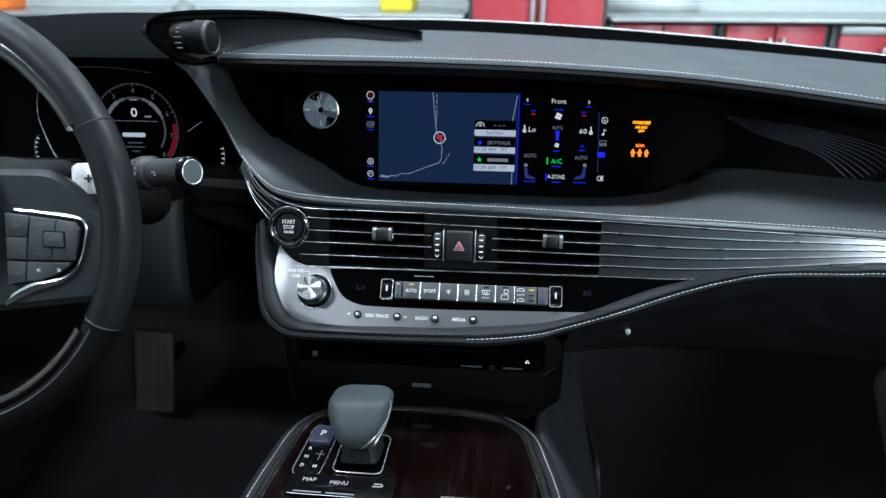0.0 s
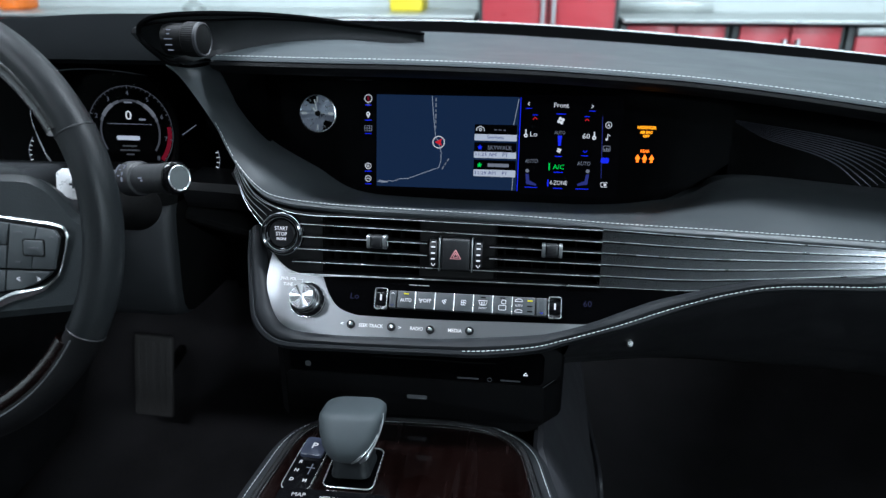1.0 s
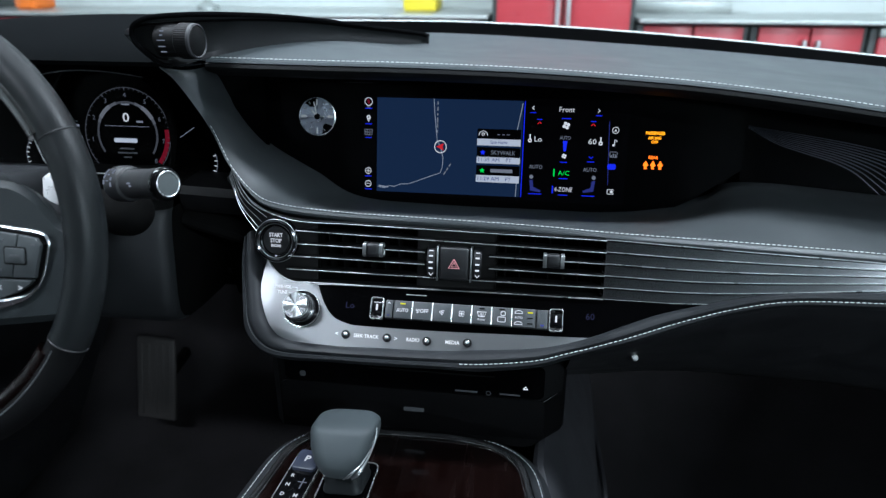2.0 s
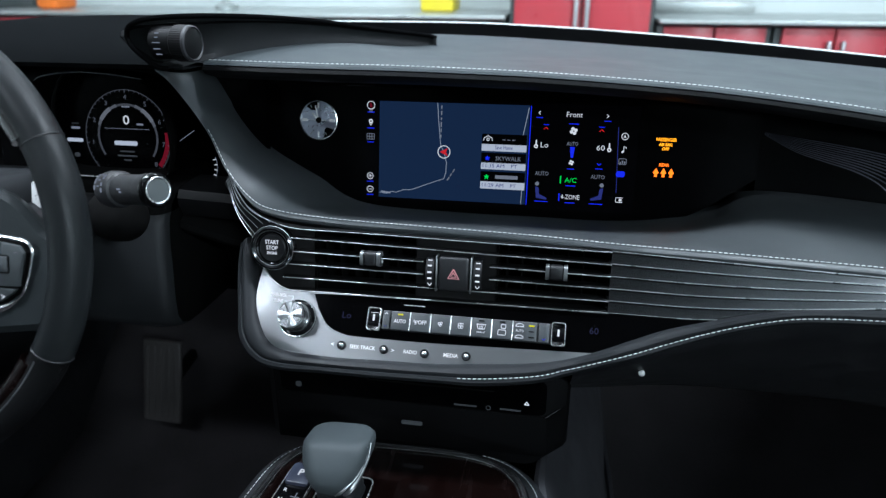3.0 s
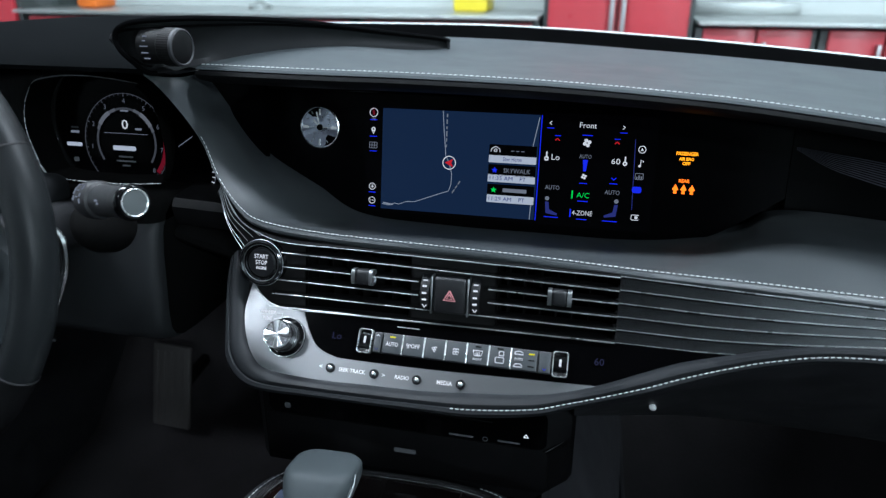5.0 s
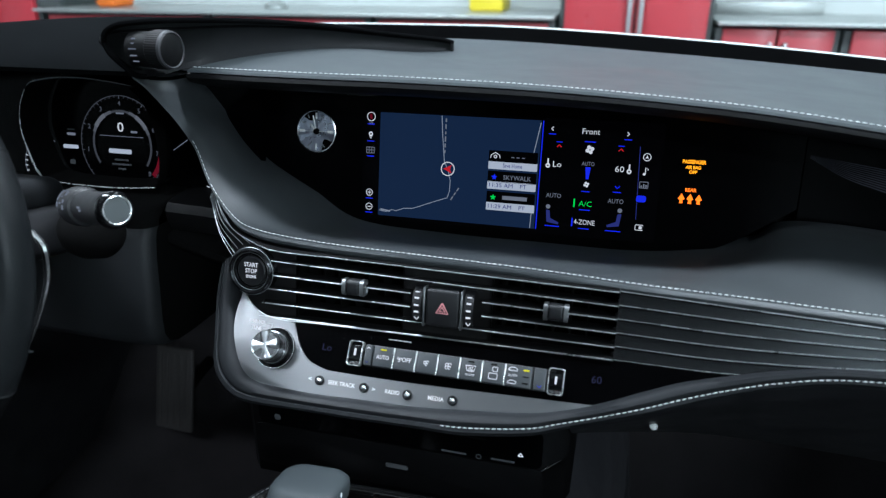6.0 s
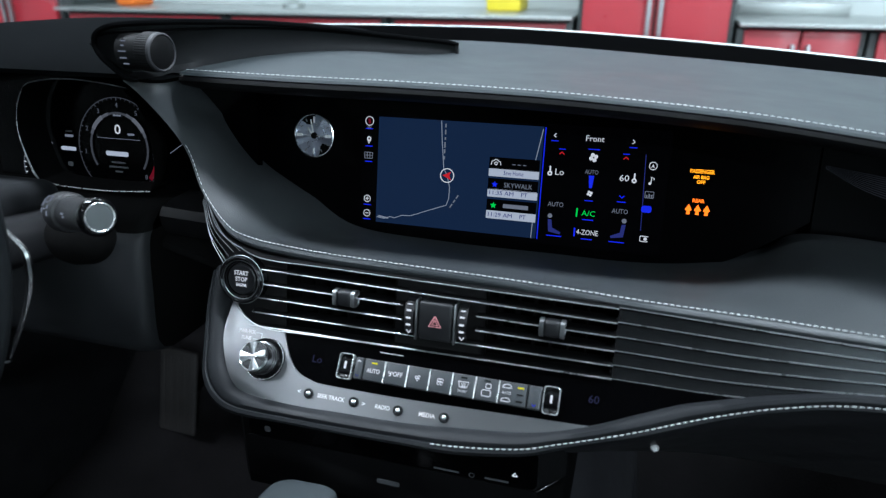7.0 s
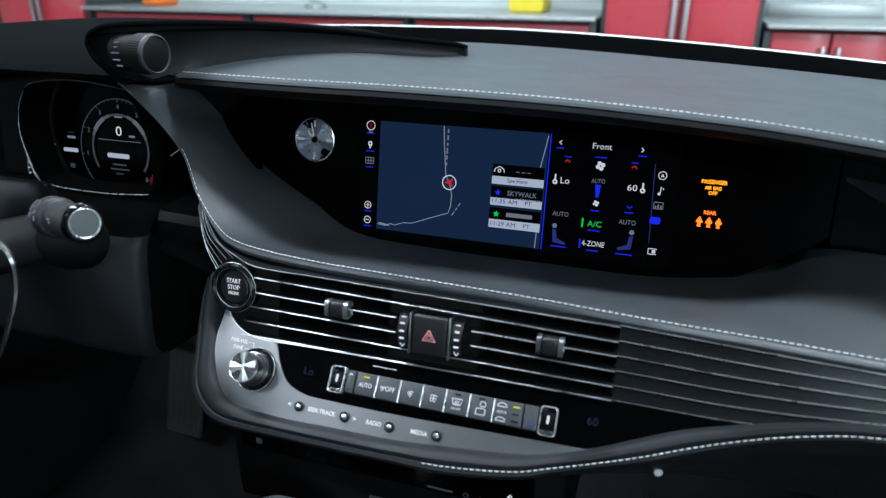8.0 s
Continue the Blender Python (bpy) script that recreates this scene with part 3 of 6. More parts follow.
part("display_panel", bm, SMOKED, dash, "smoked gloss black display panel", smooth=False)
flatbar("slit", 0.032, 0.0006, lean(-0.183, 0.986, *SCR, 0.0008), DIM_PRINT, dash)
# ornament on the passenger side
def orn_pt(x, z, lift=0.0):
    return tuple(set_back((x, 0.7900 + 0.19 * (z - 0.875) - 0.10 * max(0, x - 0.25) ** 1.4 - lift, z)))


orn = []
for s in np.linspace(0, 1, 9):
    orn.append([orn_pt(x, 0.86 + (np.interp(x, BROW[:, 0], BROW[:, 2]) - 0.016 - 0.86) * s) for x in np.linspace(0.2375, 0.78, 30)])
skin("ornament_panel", orn, SMOKED, "dark ornament panel with fine pale lines")
LOW_EDGE = spl([(0.241, 0.9493), (0.271, 0.9345), (0.299, 0.9261), (0.327, 0.9184), (0.349, 0.9086), (0.366, 0.8957), (0.380, 0.8838)], 24)
TOP_EDGE = spl([(0.241, 0.9518), (0.275, 0.9470), (0.309, 0.9424), (0.345, 0.9368), (0.381, 0.9295), (0.411, 0.9209), (0.436, 0.9079)], 24)
for k in range(10):
    f = k / 9
    bm = bmesh.new(); tube(bm, [orn_pt(x, z, 0.0003) for x, z in LOW_EDGE * (1 - f) + TOP_EDGE * f], (0.00012 + 0.00085 * np.sin(np.linspace(0.0, 2.7, 24)) ** 1.6).tolist(), 6, flat=0.35)
    part("ornament_line", bm, ORNAMENT, dash, "fine lilac-grey line in the ornament")

# ---- binnacle over the instruments ----
RIDGE = spl([(-0.3605, 0.666, 1.047), (-0.3575, 0.6655, 1.0550), (-0.347, 0.667, 1.061), (-0.333, 0.672, 1.0635), (-0.315, 0.690, 1.0642), (-0.296, 0.72, 1.0630), (-0.268, 0.78, 1.0585), (-0.235, 0.85, 1.050), (-0.195, 0.93, 1.037), (-0.150, 0.998, 1.0255), (-0.136, 1.008, 1.0215)], 60)
FOOT = spl([(-0.360, 0.666, 1.0455), (-0.356, 0.6655, 1.038), (-0.345, 0.666, 1.028), (-0.333, 0.668, 1.0195), (-0.321, 0.684, 1.0185), (-0.309, 0.710, 1.0225), (-0.280, 0.770, 1.0285), (-0.240, 0.845, 1.0280), (-0.200, 0.920, 1.0220), (-0.152, 0.995, 1.0125), (-0.136, 1.008, 1.0090)], 60)
LEFT = RIDGE + np.clip((np.arange(60)[:, None] - 10) / 12, 0, 1) * np.array([-0.007, 0.014, -0.003])
HOOD = ((1.02, 1.005), (0.98, 1.043), (0.90, 1.0525), (0.84, 1.0530), (0.785, 1.0495), (0.740, 1.0425), (0.712, 1.0340), (0.697, 1.0255), (0.691, 1.0190), (0.694, 1.0145), (0.712, 1.0120), (0.75, 1.0110), (0.80, 1.0100))
bn = []
for k, (y, z) in enumerate(HOOD):
    xe = float(np.interp(y, RIDGE[14:, 1], RIDGE[14:, 0])) - 0.003 if k < 5 else -0.335
    ze = float(np.interp(y, RIDGE[14:, 1], RIDGE[14:, 2])) - 0.002 if k < 5 else z
    row = []
    for x in np.linspace(-0.84, xe, 26):
        f = max(0.0, 1 - (xe - x) / 0.12)
        row.append((x, y - 0.10 * max(0, -0.5 - x) ** 1.5, z - 0.25 * max(0, -0.50 - x) ** 2 + (ze - z) * f * f * (3 - 2 * f)))
    bn.append(row)
# The hood's shade is painted into its leather colour.
skin("binnacle_hood", bn, SHADED_LEATHER, "leather hood over the instruments, blackened for shade")
rows = [LEFT - down * 0.004, RIDGE + 0.5 * (LEFT - RIDGE), RIDGE]
for s in (0.12, 0.2, 0.45, 0.7, 0.9, 1.0):
    sag = -0.0035 * math.sin(math.pi * s)
    hollow = np.clip((0.745 - RIDGE[:, 1:2]) / 0.05, 0, 1) * (0.012 if 0.15 < s < 0.95 else 0.0)
    rows.append(RIDGE * (1 - s) + FOOT * s + np.array([sag, 0, 0]) + hollow * np.array([-0.8, 0.6, 0]))
rows.append(FOOT - down * 0.020 * np.clip((FOOT[:, 1:2] - 0.70) / 0.05, 0, 1))
BLADE = surface("blade_charcoal", (0.0135, 0.0145, 0.0156), 0.62, grain=0.2, grain_size=0.0009, blotch=0.12, blotch_size=0.05, spec=0.14)
skin("binnacle_side", rows, BLADE, "charcoal side blade of the binnacle")
bm = bmesh.new(); prism(bm, [(0.0, -0.0060), (0.0, 0.0062), (0.003, 0.0050), (0.003, -0.0060)], Matrix.Translation((-0.1385, 1.0075, 1.0152)) @ pose(0, 0, 0, 90, 0, 0), -0.0015, 0.004)
part("blade_tip", bm, BLADE, dash)
LOOP = np.vstack([FOOT[20:0:-1], RIDGE])
bm = bmesh.new(); tube(bm, LOOP + np.array([0.0005, -0.0012, 0.0]), 0.0024, 8)
part("edge_piping", bm, COWL_BLACK, dash)
mid_line = FOOT * 0.5 + RIDGE * 0.5
INNER = np.vstack([(FOOT + (mid_line - FOOT) * 0.26)[19:4:-1], (RIDGE + (mid_line - RIDGE) * 0.30)[4:]])
bm = bmesh.new(); tube(bm, INNER + np.array([-0.001, 0.0, 0.0]), 0.0011, 6)
part("edge_piping", bm, COWL_BLACK, dash)
rows = [[(x, y, z) for x in np.linspace(-0.84, -0.20, 18)] for y, z in ((1.01, 1.0), (0.95, 0.99), (0.83, 1.0))]
skin("binnacle_back", rows, PLASTIC)

# ---- vent band ----
VEN = (0.637, 0.822, 0.2)


def ven(x, z, lift=0.0):
    return lean(x, z, *VEN, lift)


vent = thing("air_vent_band", (-0.05, 0.645, 0.82), "centre air vents with thin chrome slats in dark brushed trim", "air vent")
TIP = Vector((-0.2885, 0.690, 0.918))
SLATS = [(0.8763, 0.8735), (0.8668, 0.8625), (0.8545, 0.852), (0.8425, 0.841), (0.8298, 0.8297), (0.8180, 0.8195)]


def slat_z(k, x):
    a, b = SLATS[k]
    return a + (b - a) * (x + 0.155) / 0.243


# duct boxes, open to the front
for a, b in ((-0.1854, -0.0872), (-0.0106, 0.0874)):
    bm = bmesh.new()
    zb, zt = 0.8175, 0.8755
    pts = [(a, zb), (b, zb), (b, zt), (a, zt)]
    front = [ven(x, z) @ Vector((0, 0, 0)) for x, z in pts]
    deep = [p + Vector((0, 0.045, 0.0 if k < 2 else -0.022)) for k, p in enumerate(front)]
    vf, vd = [bm.verts.new(p) for p in front], [bm.verts.new(p) for p in deep]
    bm.faces.new(vd)
    for i in range(4):
        bm.faces.new((vf[i], vf[(i + 1) % 4], vd[(i + 1) % 4], vd[i]))
    duct = part("duct", bm, VOID, vent, "deep black air duct", smooth=False)
    for k in range(7):
        bm = bmesh.new(); box(bm, (0.0012, 0.022, 0.044), pose(a + (b - a) * (k + 0.5) / 7, 0.668, 0.8405))
        part("vane", bm, VOID, duct)
for a, b in ((-0.235, -0.1854), (-0.0872, -0.0106)):
    bm = bmesh.new(); prism(bm, [(a, -0.0045), (b, -0.0045), (b, 0.0535), (a, 0.0535)], ven(0, 0.822, -0.004), -0.003, 0)
    part("trim_plate", bm, BRUSHED_DARK, vent, "dark brushed trim plate", smooth=False)
X_END = 0.0895


def slat_path(k):
    """From the fan's tip, round the start button, along the band."""
    z0 = slat_z(k, -0.20)
    p = []
    if k == 0:
        p += [TIP, Vector((-0.283, 0.686, 0.907)), Vector((-0.272, 0.678, 0.895)), Vector((-0.258, 0.669, 0.8845)), Vector((-0.237, 0.660, 0.879))]
    xs_ = [-0.205 - 0.003 * k, -0.15, -0.09, -0.03, 0.03, X_END]
    for x in xs_:
        p.append(ven(x, slat_z(k, x), 0.0012) @ Vector((0, 0, 0)))
    return p


for k in range(6):
    path = spl(slat_path(k), 60 if k == 0 else 40)
    spans = [path]
    if k in (2, 3):
        spans = [np.array([p for p in path if p[0] < -0.077]), np.array([p for p in path if p[0] > -0.023])]
    for sp in spans:
        bm = bmesh.new()
        rows = []
        for p in sp:
            p = Vector(p)
            rows.append([p + Vector((0, 0.016, -0.0035)), p + Vector((0, 0.001, -0.0010)), p + Vector((0, -0.0008, -0.0006)), p + Vector((0, -0.0008, 0.0006)), p + Vector((0, 0.001, 0.0010)), p + Vector((0, 0.016, -0.0022))])
        sheet(bm, rows)
        sl = part("slat", bm, LOWER_BLACK, vent, "thin air vent slat")
        bm = bmesh.new()
        tube(bm, [Vector(p) + Vector((0, -0.0019, 0)) for p in sp], 0.00052, 8)
        part("chrome_edge", bm, SATIN if k == 0 else SLAT_EDGE, sl, "thin chrome edge")
# fan of chrome lines beside the start button
START = Vector((-0.227, 0.647, 0.8567))
for k in range(5):
    ang = radians(98 + 21 * k)
    e = START + Vector((0.0240 * math.cos(ang), 0.001 + 0.002 * k, 0.0240 * math.sin(ang)))
    t0 = TIP + Vector((0.0012 - 0.0010 * k, -0.002, -0.002 - 0.0022 * k))
    mid = (t0 + e) / 2 + Vector((-0.0045 + 0.0004 * k, -0.003, -0.0050 + 0.0008 * k))
    bm = bmesh.new(); tube(bm, spl([t0, mid, e], 14), 0.00032, 6)
    part("fan_line", bm, SATIN, vent, "chrome line of the fanned trim")
bm = bmesh.new()
sheet(bm, [spl([TIP + Vector((0.002, 0.004, 0)), Vector((-0.262, 0.677, 0.884)), Vector((-0.215, 0.662, 0.875))], 12), spl([TIP + Vector((-0.004, 0.004, -0.01)), Vector((-0.270, 0.680, 0.868)), Vector((-0.235, 0.662, 0.850))], 12),
           spl([TIP + Vector((-0.010, 0.006, -0.016)), Vector((-0.272, 0.682, 0.866)), Vector((-0.258, 0.672, 0.838))], 12), spl([TIP + Vector((-0.012, 0.05, -0.016)), Vector((-0.276, 0.72, 0.866)), Vector((-0.262, 0.72, 0.838))], 12)])
part("fan_backing", bm, PLASTIC, vent, "dark backing of the fanned trim")
# ribbed trim to the passenger side
BANDS = 5
rib_x = np.concatenate([np.linspace(X_END, 0.36, 30), np.linspace(0.38, 0.76, 16)])


def rib_pt(x, f, out):
    """A point of the ribbed trim: f bands down from its top edge, out in bands of height."""
    k = (x - X_END) / (0.76 - X_END)
    zt = 0.8738 - 0.0235 * k + 0.0047 * k * k
    rise = max(0.0, min(1.0, (x - 0.14) / 0.26))
    zb = 0.8186 + 0.0234 * rise * rise * (3 - 2 * rise) + 0.010 * max(0.0, x - 0.40)
    z = zt + (zb - zt) * f / BANDS
    turn = max(0.0, min(1.0, (x - 0.17) / 0.26))
    y = 0.6418 - 0.072 * max(0.0, x - 0.10) ** 1.9 + (0.20 + 0.245 * turn * turn * (3 - 2 * turn)) * (z - 0.845)
    return (x, y - out * (zt - zb) / BANDS, z)


bm = bmesh.new()
rows = []
for j in range(BANDS):
    for ph, out in ((0.0, 0.02), (0.06, -0.14), (0.15, -0.14), (0.19, 0.0), (0.60, 0.006), (0.92, 0.016), (0.97, 0.02)):
        rows.append([rib_pt(x, j + ph, out) for x in rib_x])
rows.append([rib_pt(x, BANDS + 0.08, 0.0) for x in rib_x])
sheet(bm, rows)
tagged(part("ribbed_trim", bm, RIB_METAL, vent, "ribbed dark metal trim"), kind="stuff")
for j in range(BANDS + 1):
    bm = bmesh.new(); tube(bm, [rib_pt(x, j, 0.05) for x in rib_x], (0.00025 + 0.00030 * np.clip((rib_x - X_END) / 0.25, 0, 1)).tolist(), 6)
    part("rib_edge", bm, SLAT_EDGE, vent, "polished edge of a rib")


def vent_tab(x, z):
    t = thing("vent_tab", (x, 0.64, z), "black vent slider tab with two chrome bands", "vent tab", "vent tabs")
    bm = bmesh.new(); box(bm, (0.0135, 0.012, 0.0135), ven(x, z, 0.004) @ pose(0, 0, 0, 90), 0.003, 3)
    part("grip", bm, PLASTIC, t)
    for s in (-1, 1):
        bm = bmesh.new(); box(bm, (0.0026, 0.0122, 0.0136), ven(x + s * 0.0080, z, 0.004) @ pose(0, 0, 0, 90), 0.0030, 4)
        part("chrome_band", bm, SATIN, t, "chrome band")


vent_tab(-0.1287, 0.8535)
vent_tab(0.0423, 0.8525)

# start button
RING_BLACK = surface("black_chrome", (0.075, 0.077, 0.082), 0.14, metal=0.95, blotch=0.05, blotch_size=0.01, smudge=0.03)
sb = thing("start_button", tuple(START), "round black engine start button in a dark metal ring", "start button")
M = ven(-0.227, 0.8567)
bm = bmesh.new(); lathe(bm, [(0.02170, -0.02), (0.02170, 0.002), (0.02086, 0.0055), (0.01916, 0.0065), (0.01746, 0.0055), (0.01703, 0.001), (0.01686, -0.004)], M, 48, cap=False)
part("ring", bm, RING_BLACK, sb, "black chrome ring")
for r_, h_ in ((0.02130, 0.0042), (0.01702, 0.0050)):
    bm = bmesh.new(); tube(bm, [M @ Vector((x, y, h_)) for x, y in arc(r_, 0, 352.5, 48)], 0.00035, 6, closed=True)
    part("bright_edge", bm, SATIN, sb, "thin satin edge")
bm = bmesh.new(); lathe(bm, [(0.01694, -0.006), (0.01677, 0.003), (0.01575, 0.0042), (0.01447, 0.0036), (0.01388, 0.0022)], M, 48, cap=False)
part("inner_ring", bm, RING_BLACK, sb, "black chrome inner ring")
bm = bmesh.new(); lathe(bm, [(0.01388, -0.005), (0.01362, 0.0032), (0.01260, 0.0042), (0.00841, 0.0036), (0.00105, 0.0034)], M, 48)
cap_ = part("push_cap", bm, PLASTIC, sb, "black push cap")
text("lettering", "START", 0.0055, M @ pose(0, 0.0056, 0.0044), PRINT, cap_, 0.0136, 0.00003)
text("lettering", "STOP", 0.0055, M @ pose(0, 0.0000, 0.0044), PRINT, cap_, 0.0113, 0.00003)
text("lettering", "ENGINE", 0.0038, M @ pose(0, -0.0050, 0.0044), PRINT, cap_, 0.0099, 0.00003)

# hazard switch between the vents
hz = thing("hazard_switch", (-0.0508, 0.64, 0.844), "black hazard light switch with a red triangle and side wheels", "hazard switch")
bm = bmesh.new(); box(bm, (0.0285, 0.0318, 0.012), ven(-0.0505, 0.8440, 0.0), 0.0025, 3)
btn = part("button", bm, PLASTIC, hz, "square black push button")
for s in (-1, 1):
    bm = bmesh.new(); box(bm, (0.0018, 0.0335, 0.013), ven(-0.0505 + s * 0.0160, 0.8440, 0.0), 0.0008)
    part("chrome_bar", bm, SATIN, hz, "upright chrome bar")
    bm = bmesh.new()
    rows = []
    for k in range(13):
        a = radians(-60 + 10 * k)
        rows.append([ven(-0.0505 + s * dx, 0.8440) @ Vector((0, 0.0185 * math.sin(a), 0.0205 * math.cos(a) - 0.0135)) for dx in (0.0182, 0.0190, 0.0252, 0.0260)])
    sheet(bm, rows)
    wheel_ = part("thumb_wheel", bm, PLASTIC, hz, "black vent thumb wheel")
    stroke("mark", [(-0.0019, 0.0015), (0.0, -0.0012), (0.0019, 0.0015)], 0.0008, ven(-0.0505 + s * 0.0222, 0.8440 - 0.0108, 0.0044), PRINT, wheel_)
    for q in (-0.0045, 0.0012, 0.0070, 0.0116):
        flatbar("mark", 0.0040, 0.0009 if q > 0.01 else 0.0015, ven(-0.0505 + s * 0.0222, 0.8440 + q, 0.0072 - 26 * q * q), PRINT, wheel_)
Mh = ven(-0.0505, 0.8440, 0.0062)
for r, w in ((0.0058, 0.0013), (0.0028, 0.0010)):
    tri = [(r * math.sin(radians(120 * k)), r * math.cos(radians(120 * k)) - 0.0008) for k in range(4)]
    stroke("triangle", tri, w, Mh, PINK, btn, "red warning triangle")


# ---- control plate under the vents ----
CLI = (0.637, 0.822, 0.75)
CK = math.cos(math.atan(0.75))


def cli(x, z, lift=0.0):
    return lean(x, z, *CLI, lift)


def cl2(pts):
    return [(x, (z - 0.79) / CK) for x, z in pts]


plate = thing("control_plate", (-0.05, 0.61, 0.77), "brushed silver control plate with a gloss black insert", "control panel")
outer = [tuple(p) for p in spl([(-0.2405, 0.8340), (-0.2425, 0.811), (-0.2355, 0.7926), (-0.2240, 0.7785), (-0.207, 0.7715), (-0.163, 0.7695), (-0.113, 0.7705), (-0.065, 0.7715), (-0.027, 0.7740), (0.022, 0.7780), (0.047, 0.7815), (0.080, 0.7893)], 40)]
inner = [tuple(p) for p in spl([(0.076, 0.7893), (0.0, 0.7876), (-0.069, 0.7862), (-0.135, 0.7862), (-0.150, 0.7872), (-0.1656, 0.792), (-0.176, 0.802), (-0.1845, 0.8158)], 30)]
topl = [tuple(p) for p in spl([(-0.1945, 0.8162), (-0.215, 0.8185), (-0.228, 0.8240)], 8)]
bm = bmesh.new(); prism(bm, cl2(outer + inner + topl), cli(0, 0.79), -0.004, 0.001, 0.0004)
pl = part("silver_plate", bm, PLATE, plate, "brushed silver metal plate")
bm = bmesh.new()
rows = []
for f in np.linspace(0, 1, 8):
    row = []
    for x in np.linspace(-0.192, 0.180, 44):
        low = np.interp(x, [0.0, 0.080, 0.112, 0.14, 0.17, 0.18], [0.776, 0.786, 0.7965, 0.806, 0.8145, 0.817])
        z = low + (0.8188 - low) * f
        row.append((x, 0.637 - 0.75 * (0.822 - z) + 0.0008 + 0.25 * max(0.0, x - 0.085) ** 1.35 * (0.8195 - z) / 0.04, z))
    rows.append(row)
sheet(bm, rows)
ins = part("black_insert", bm, SMOKED, plate, "gloss black insert")
bm = bmesh.new(); tube(bm, spl([cli(x, z, 0.001) @ Vector((0, 0, 0)) for x, z in ((-0.2405, 0.834), (-0.228, 0.8243), (-0.215, 0.8188), (-0.195, 0.8164), (-0.15, 0.8172), (0.0, 0.8183), (0.0895, 0.8185))], 40), 0.00042, 6)
part("chrome_edge", bm, SLAT_EDGE, plate, "thin chrome edge")
text("lettering", "Lo", 0.0085, cli(-0.1500, 0.8016, 0.0002), FAINT_BLUE, ins, 0.0085, label="dim blue digits")
text("lettering", "60", 0.0085, cli(0.0785, 0.8050, 0.0002), FAINT_BLUE, ins, label="dim blue digits")
flatbar("slit", 0.020, 0.0007, cli(-0.086, 0.8130, 0.0), CHROME, ins)

# volume knob
vk = thing("volume_knob", (-0.196, 0.605, 0.796), "spun silver volume knob on a dark collar", "volume knob")
M = cli(-0.1970, 0.7962)
bm = bmesh.new(); lathe(bm, [(0.0182, 0.0), (0.0182, 0.0022), (0.0176, 0.0032), (0.0168, 0.0030), (0.0130, 0.0022)], M, 56)
part("collar", bm, GLOSS, vk, "gloss black collar")
bm = bmesh.new(); tube(bm, [M @ Vector((x, y, 0.0031)) for x, y in arc(0.0177, 0, 353, 56)], 0.0005, 6, closed=True)
part("collar_edge", bm, BRIGHT, vk, "bright edge of the collar")
bm = bmesh.new(); lathe(bm, [(0.0142, 0.002), (0.0142, 0.0085), (0.0138, 0.0095), (0.0128, 0.0100), (0.0124, 0.0215), (0.0120, 0.0225)], M, 64)
part("barrel", bm, DARK_METAL, vk, "dark polished barrel")


def sunburst(bm, r, h, m, seg=144, amp=1.0, lobes=(4, 6), phase=0.6):
    """A spun metal disc whose brushed sectors tilt a little, round the axis."""
    centre = bm.verts.new(m @ Vector((0, 0, h)))
    rings = []
    for f in (0.12, 0.5, 1.0):
        ring = []
        for k in range(seg):
            a = 2 * math.pi * k / seg
            wave = 0.34 / lobes[0] * math.sin(lobes[0] * a + phase) + 0.18 / lobes[1] * math.sin(lobes[1] * a + 2) + 0.006 * math.sin(19 * a)
            ring.append(bm.verts.new(m @ Vector((f * r * math.cos(a), f * r * math.sin(a), h + amp * f * r * wave))))
        rings.append(ring)
    for k in range(seg):
        q = (k + 1) % seg
        bm.faces.new((centre, rings[0][k], rings[0][q]))
        for a, b in zip(rings, rings[1:]):
            bm.faces.new((a[k], a[q], b[q], b[k]))


bm = bmesh.new(); lathe(bm, [(0.0125, 0.0205), (0.0125, 0.0222), (0.0120, 0.0232), (0.0116, 0.0228)], M, 64, cap=False); sunburst(bm, 0.0117, 0.0227, M, amp=1.15)
SPUN = surface("spun_metal", (0.80, 0.81, 0.83), 0.30, metal=1.0, blotch=0.04, blotch_size=0.004, smudge=0.04)
part("cap", bm, SPUN, vk, "spun silver cap")
text("lettering", "PWR-VOL", 0.0046, cli(-0.2195, 0.8128, 0.0014), LEGEND, pl, 0.0165, 0.00010)
text("lettering", "TUNE", 0.0046, cli(-0.2195, 0.8083, 0.0014), LEGEND, pl, 0.0100, 0.00010)
stroke("lead_line", [(-0.0100, 0.0), (-0.004, 0.0), (-0.004, -0.005)], 0.0005, cli(-0.2010, 0.8128, 0.0012), PRINT, pl)
stroke("lead_line", [(-0.0120, 0.0), (-0.004, 0.0)], 0.0005, cli(-0.2010, 0.8083, 0.0012), PRINT, pl)

# small round buttons with their words
DOME = surface("button_chrome", (0.85, 0.85, 0.86), 0.10, metal=1.0, blotch=0.04, blotch_size=0.01, smudge=0.03)
for x, z in ((-0.1504, 0.7788), (-0.1099, 0.7785), (-0.0715, 0.7782), (-0.0332, 0.7790)):
    b = thing("push_button", tuple(cli(x, z).translation), "small round chrome push button on the silver plate", "button", "plate buttons")
    bm = bmesh.new(); lathe(bm, [(0.0041, 0.0), (0.0041, 0.0016), (0.0036, 0.0022), (0.0030, 0.0010), (0.0027, 0.0004)], cli(x, z, 0.001), 24, cap=False)
    part("collar", bm, PLASTIC, b)
    bm = bmesh.new(); lathe(bm, [(0.0028, 0.0), (0.0028, 0.0018), (0.0023, 0.0031), (0.0014, 0.0039), (0.0004, 0.0041)], cli(x, z, 0.001), 24)
    part("dome", bm, DOME, b, "domed chrome cap")
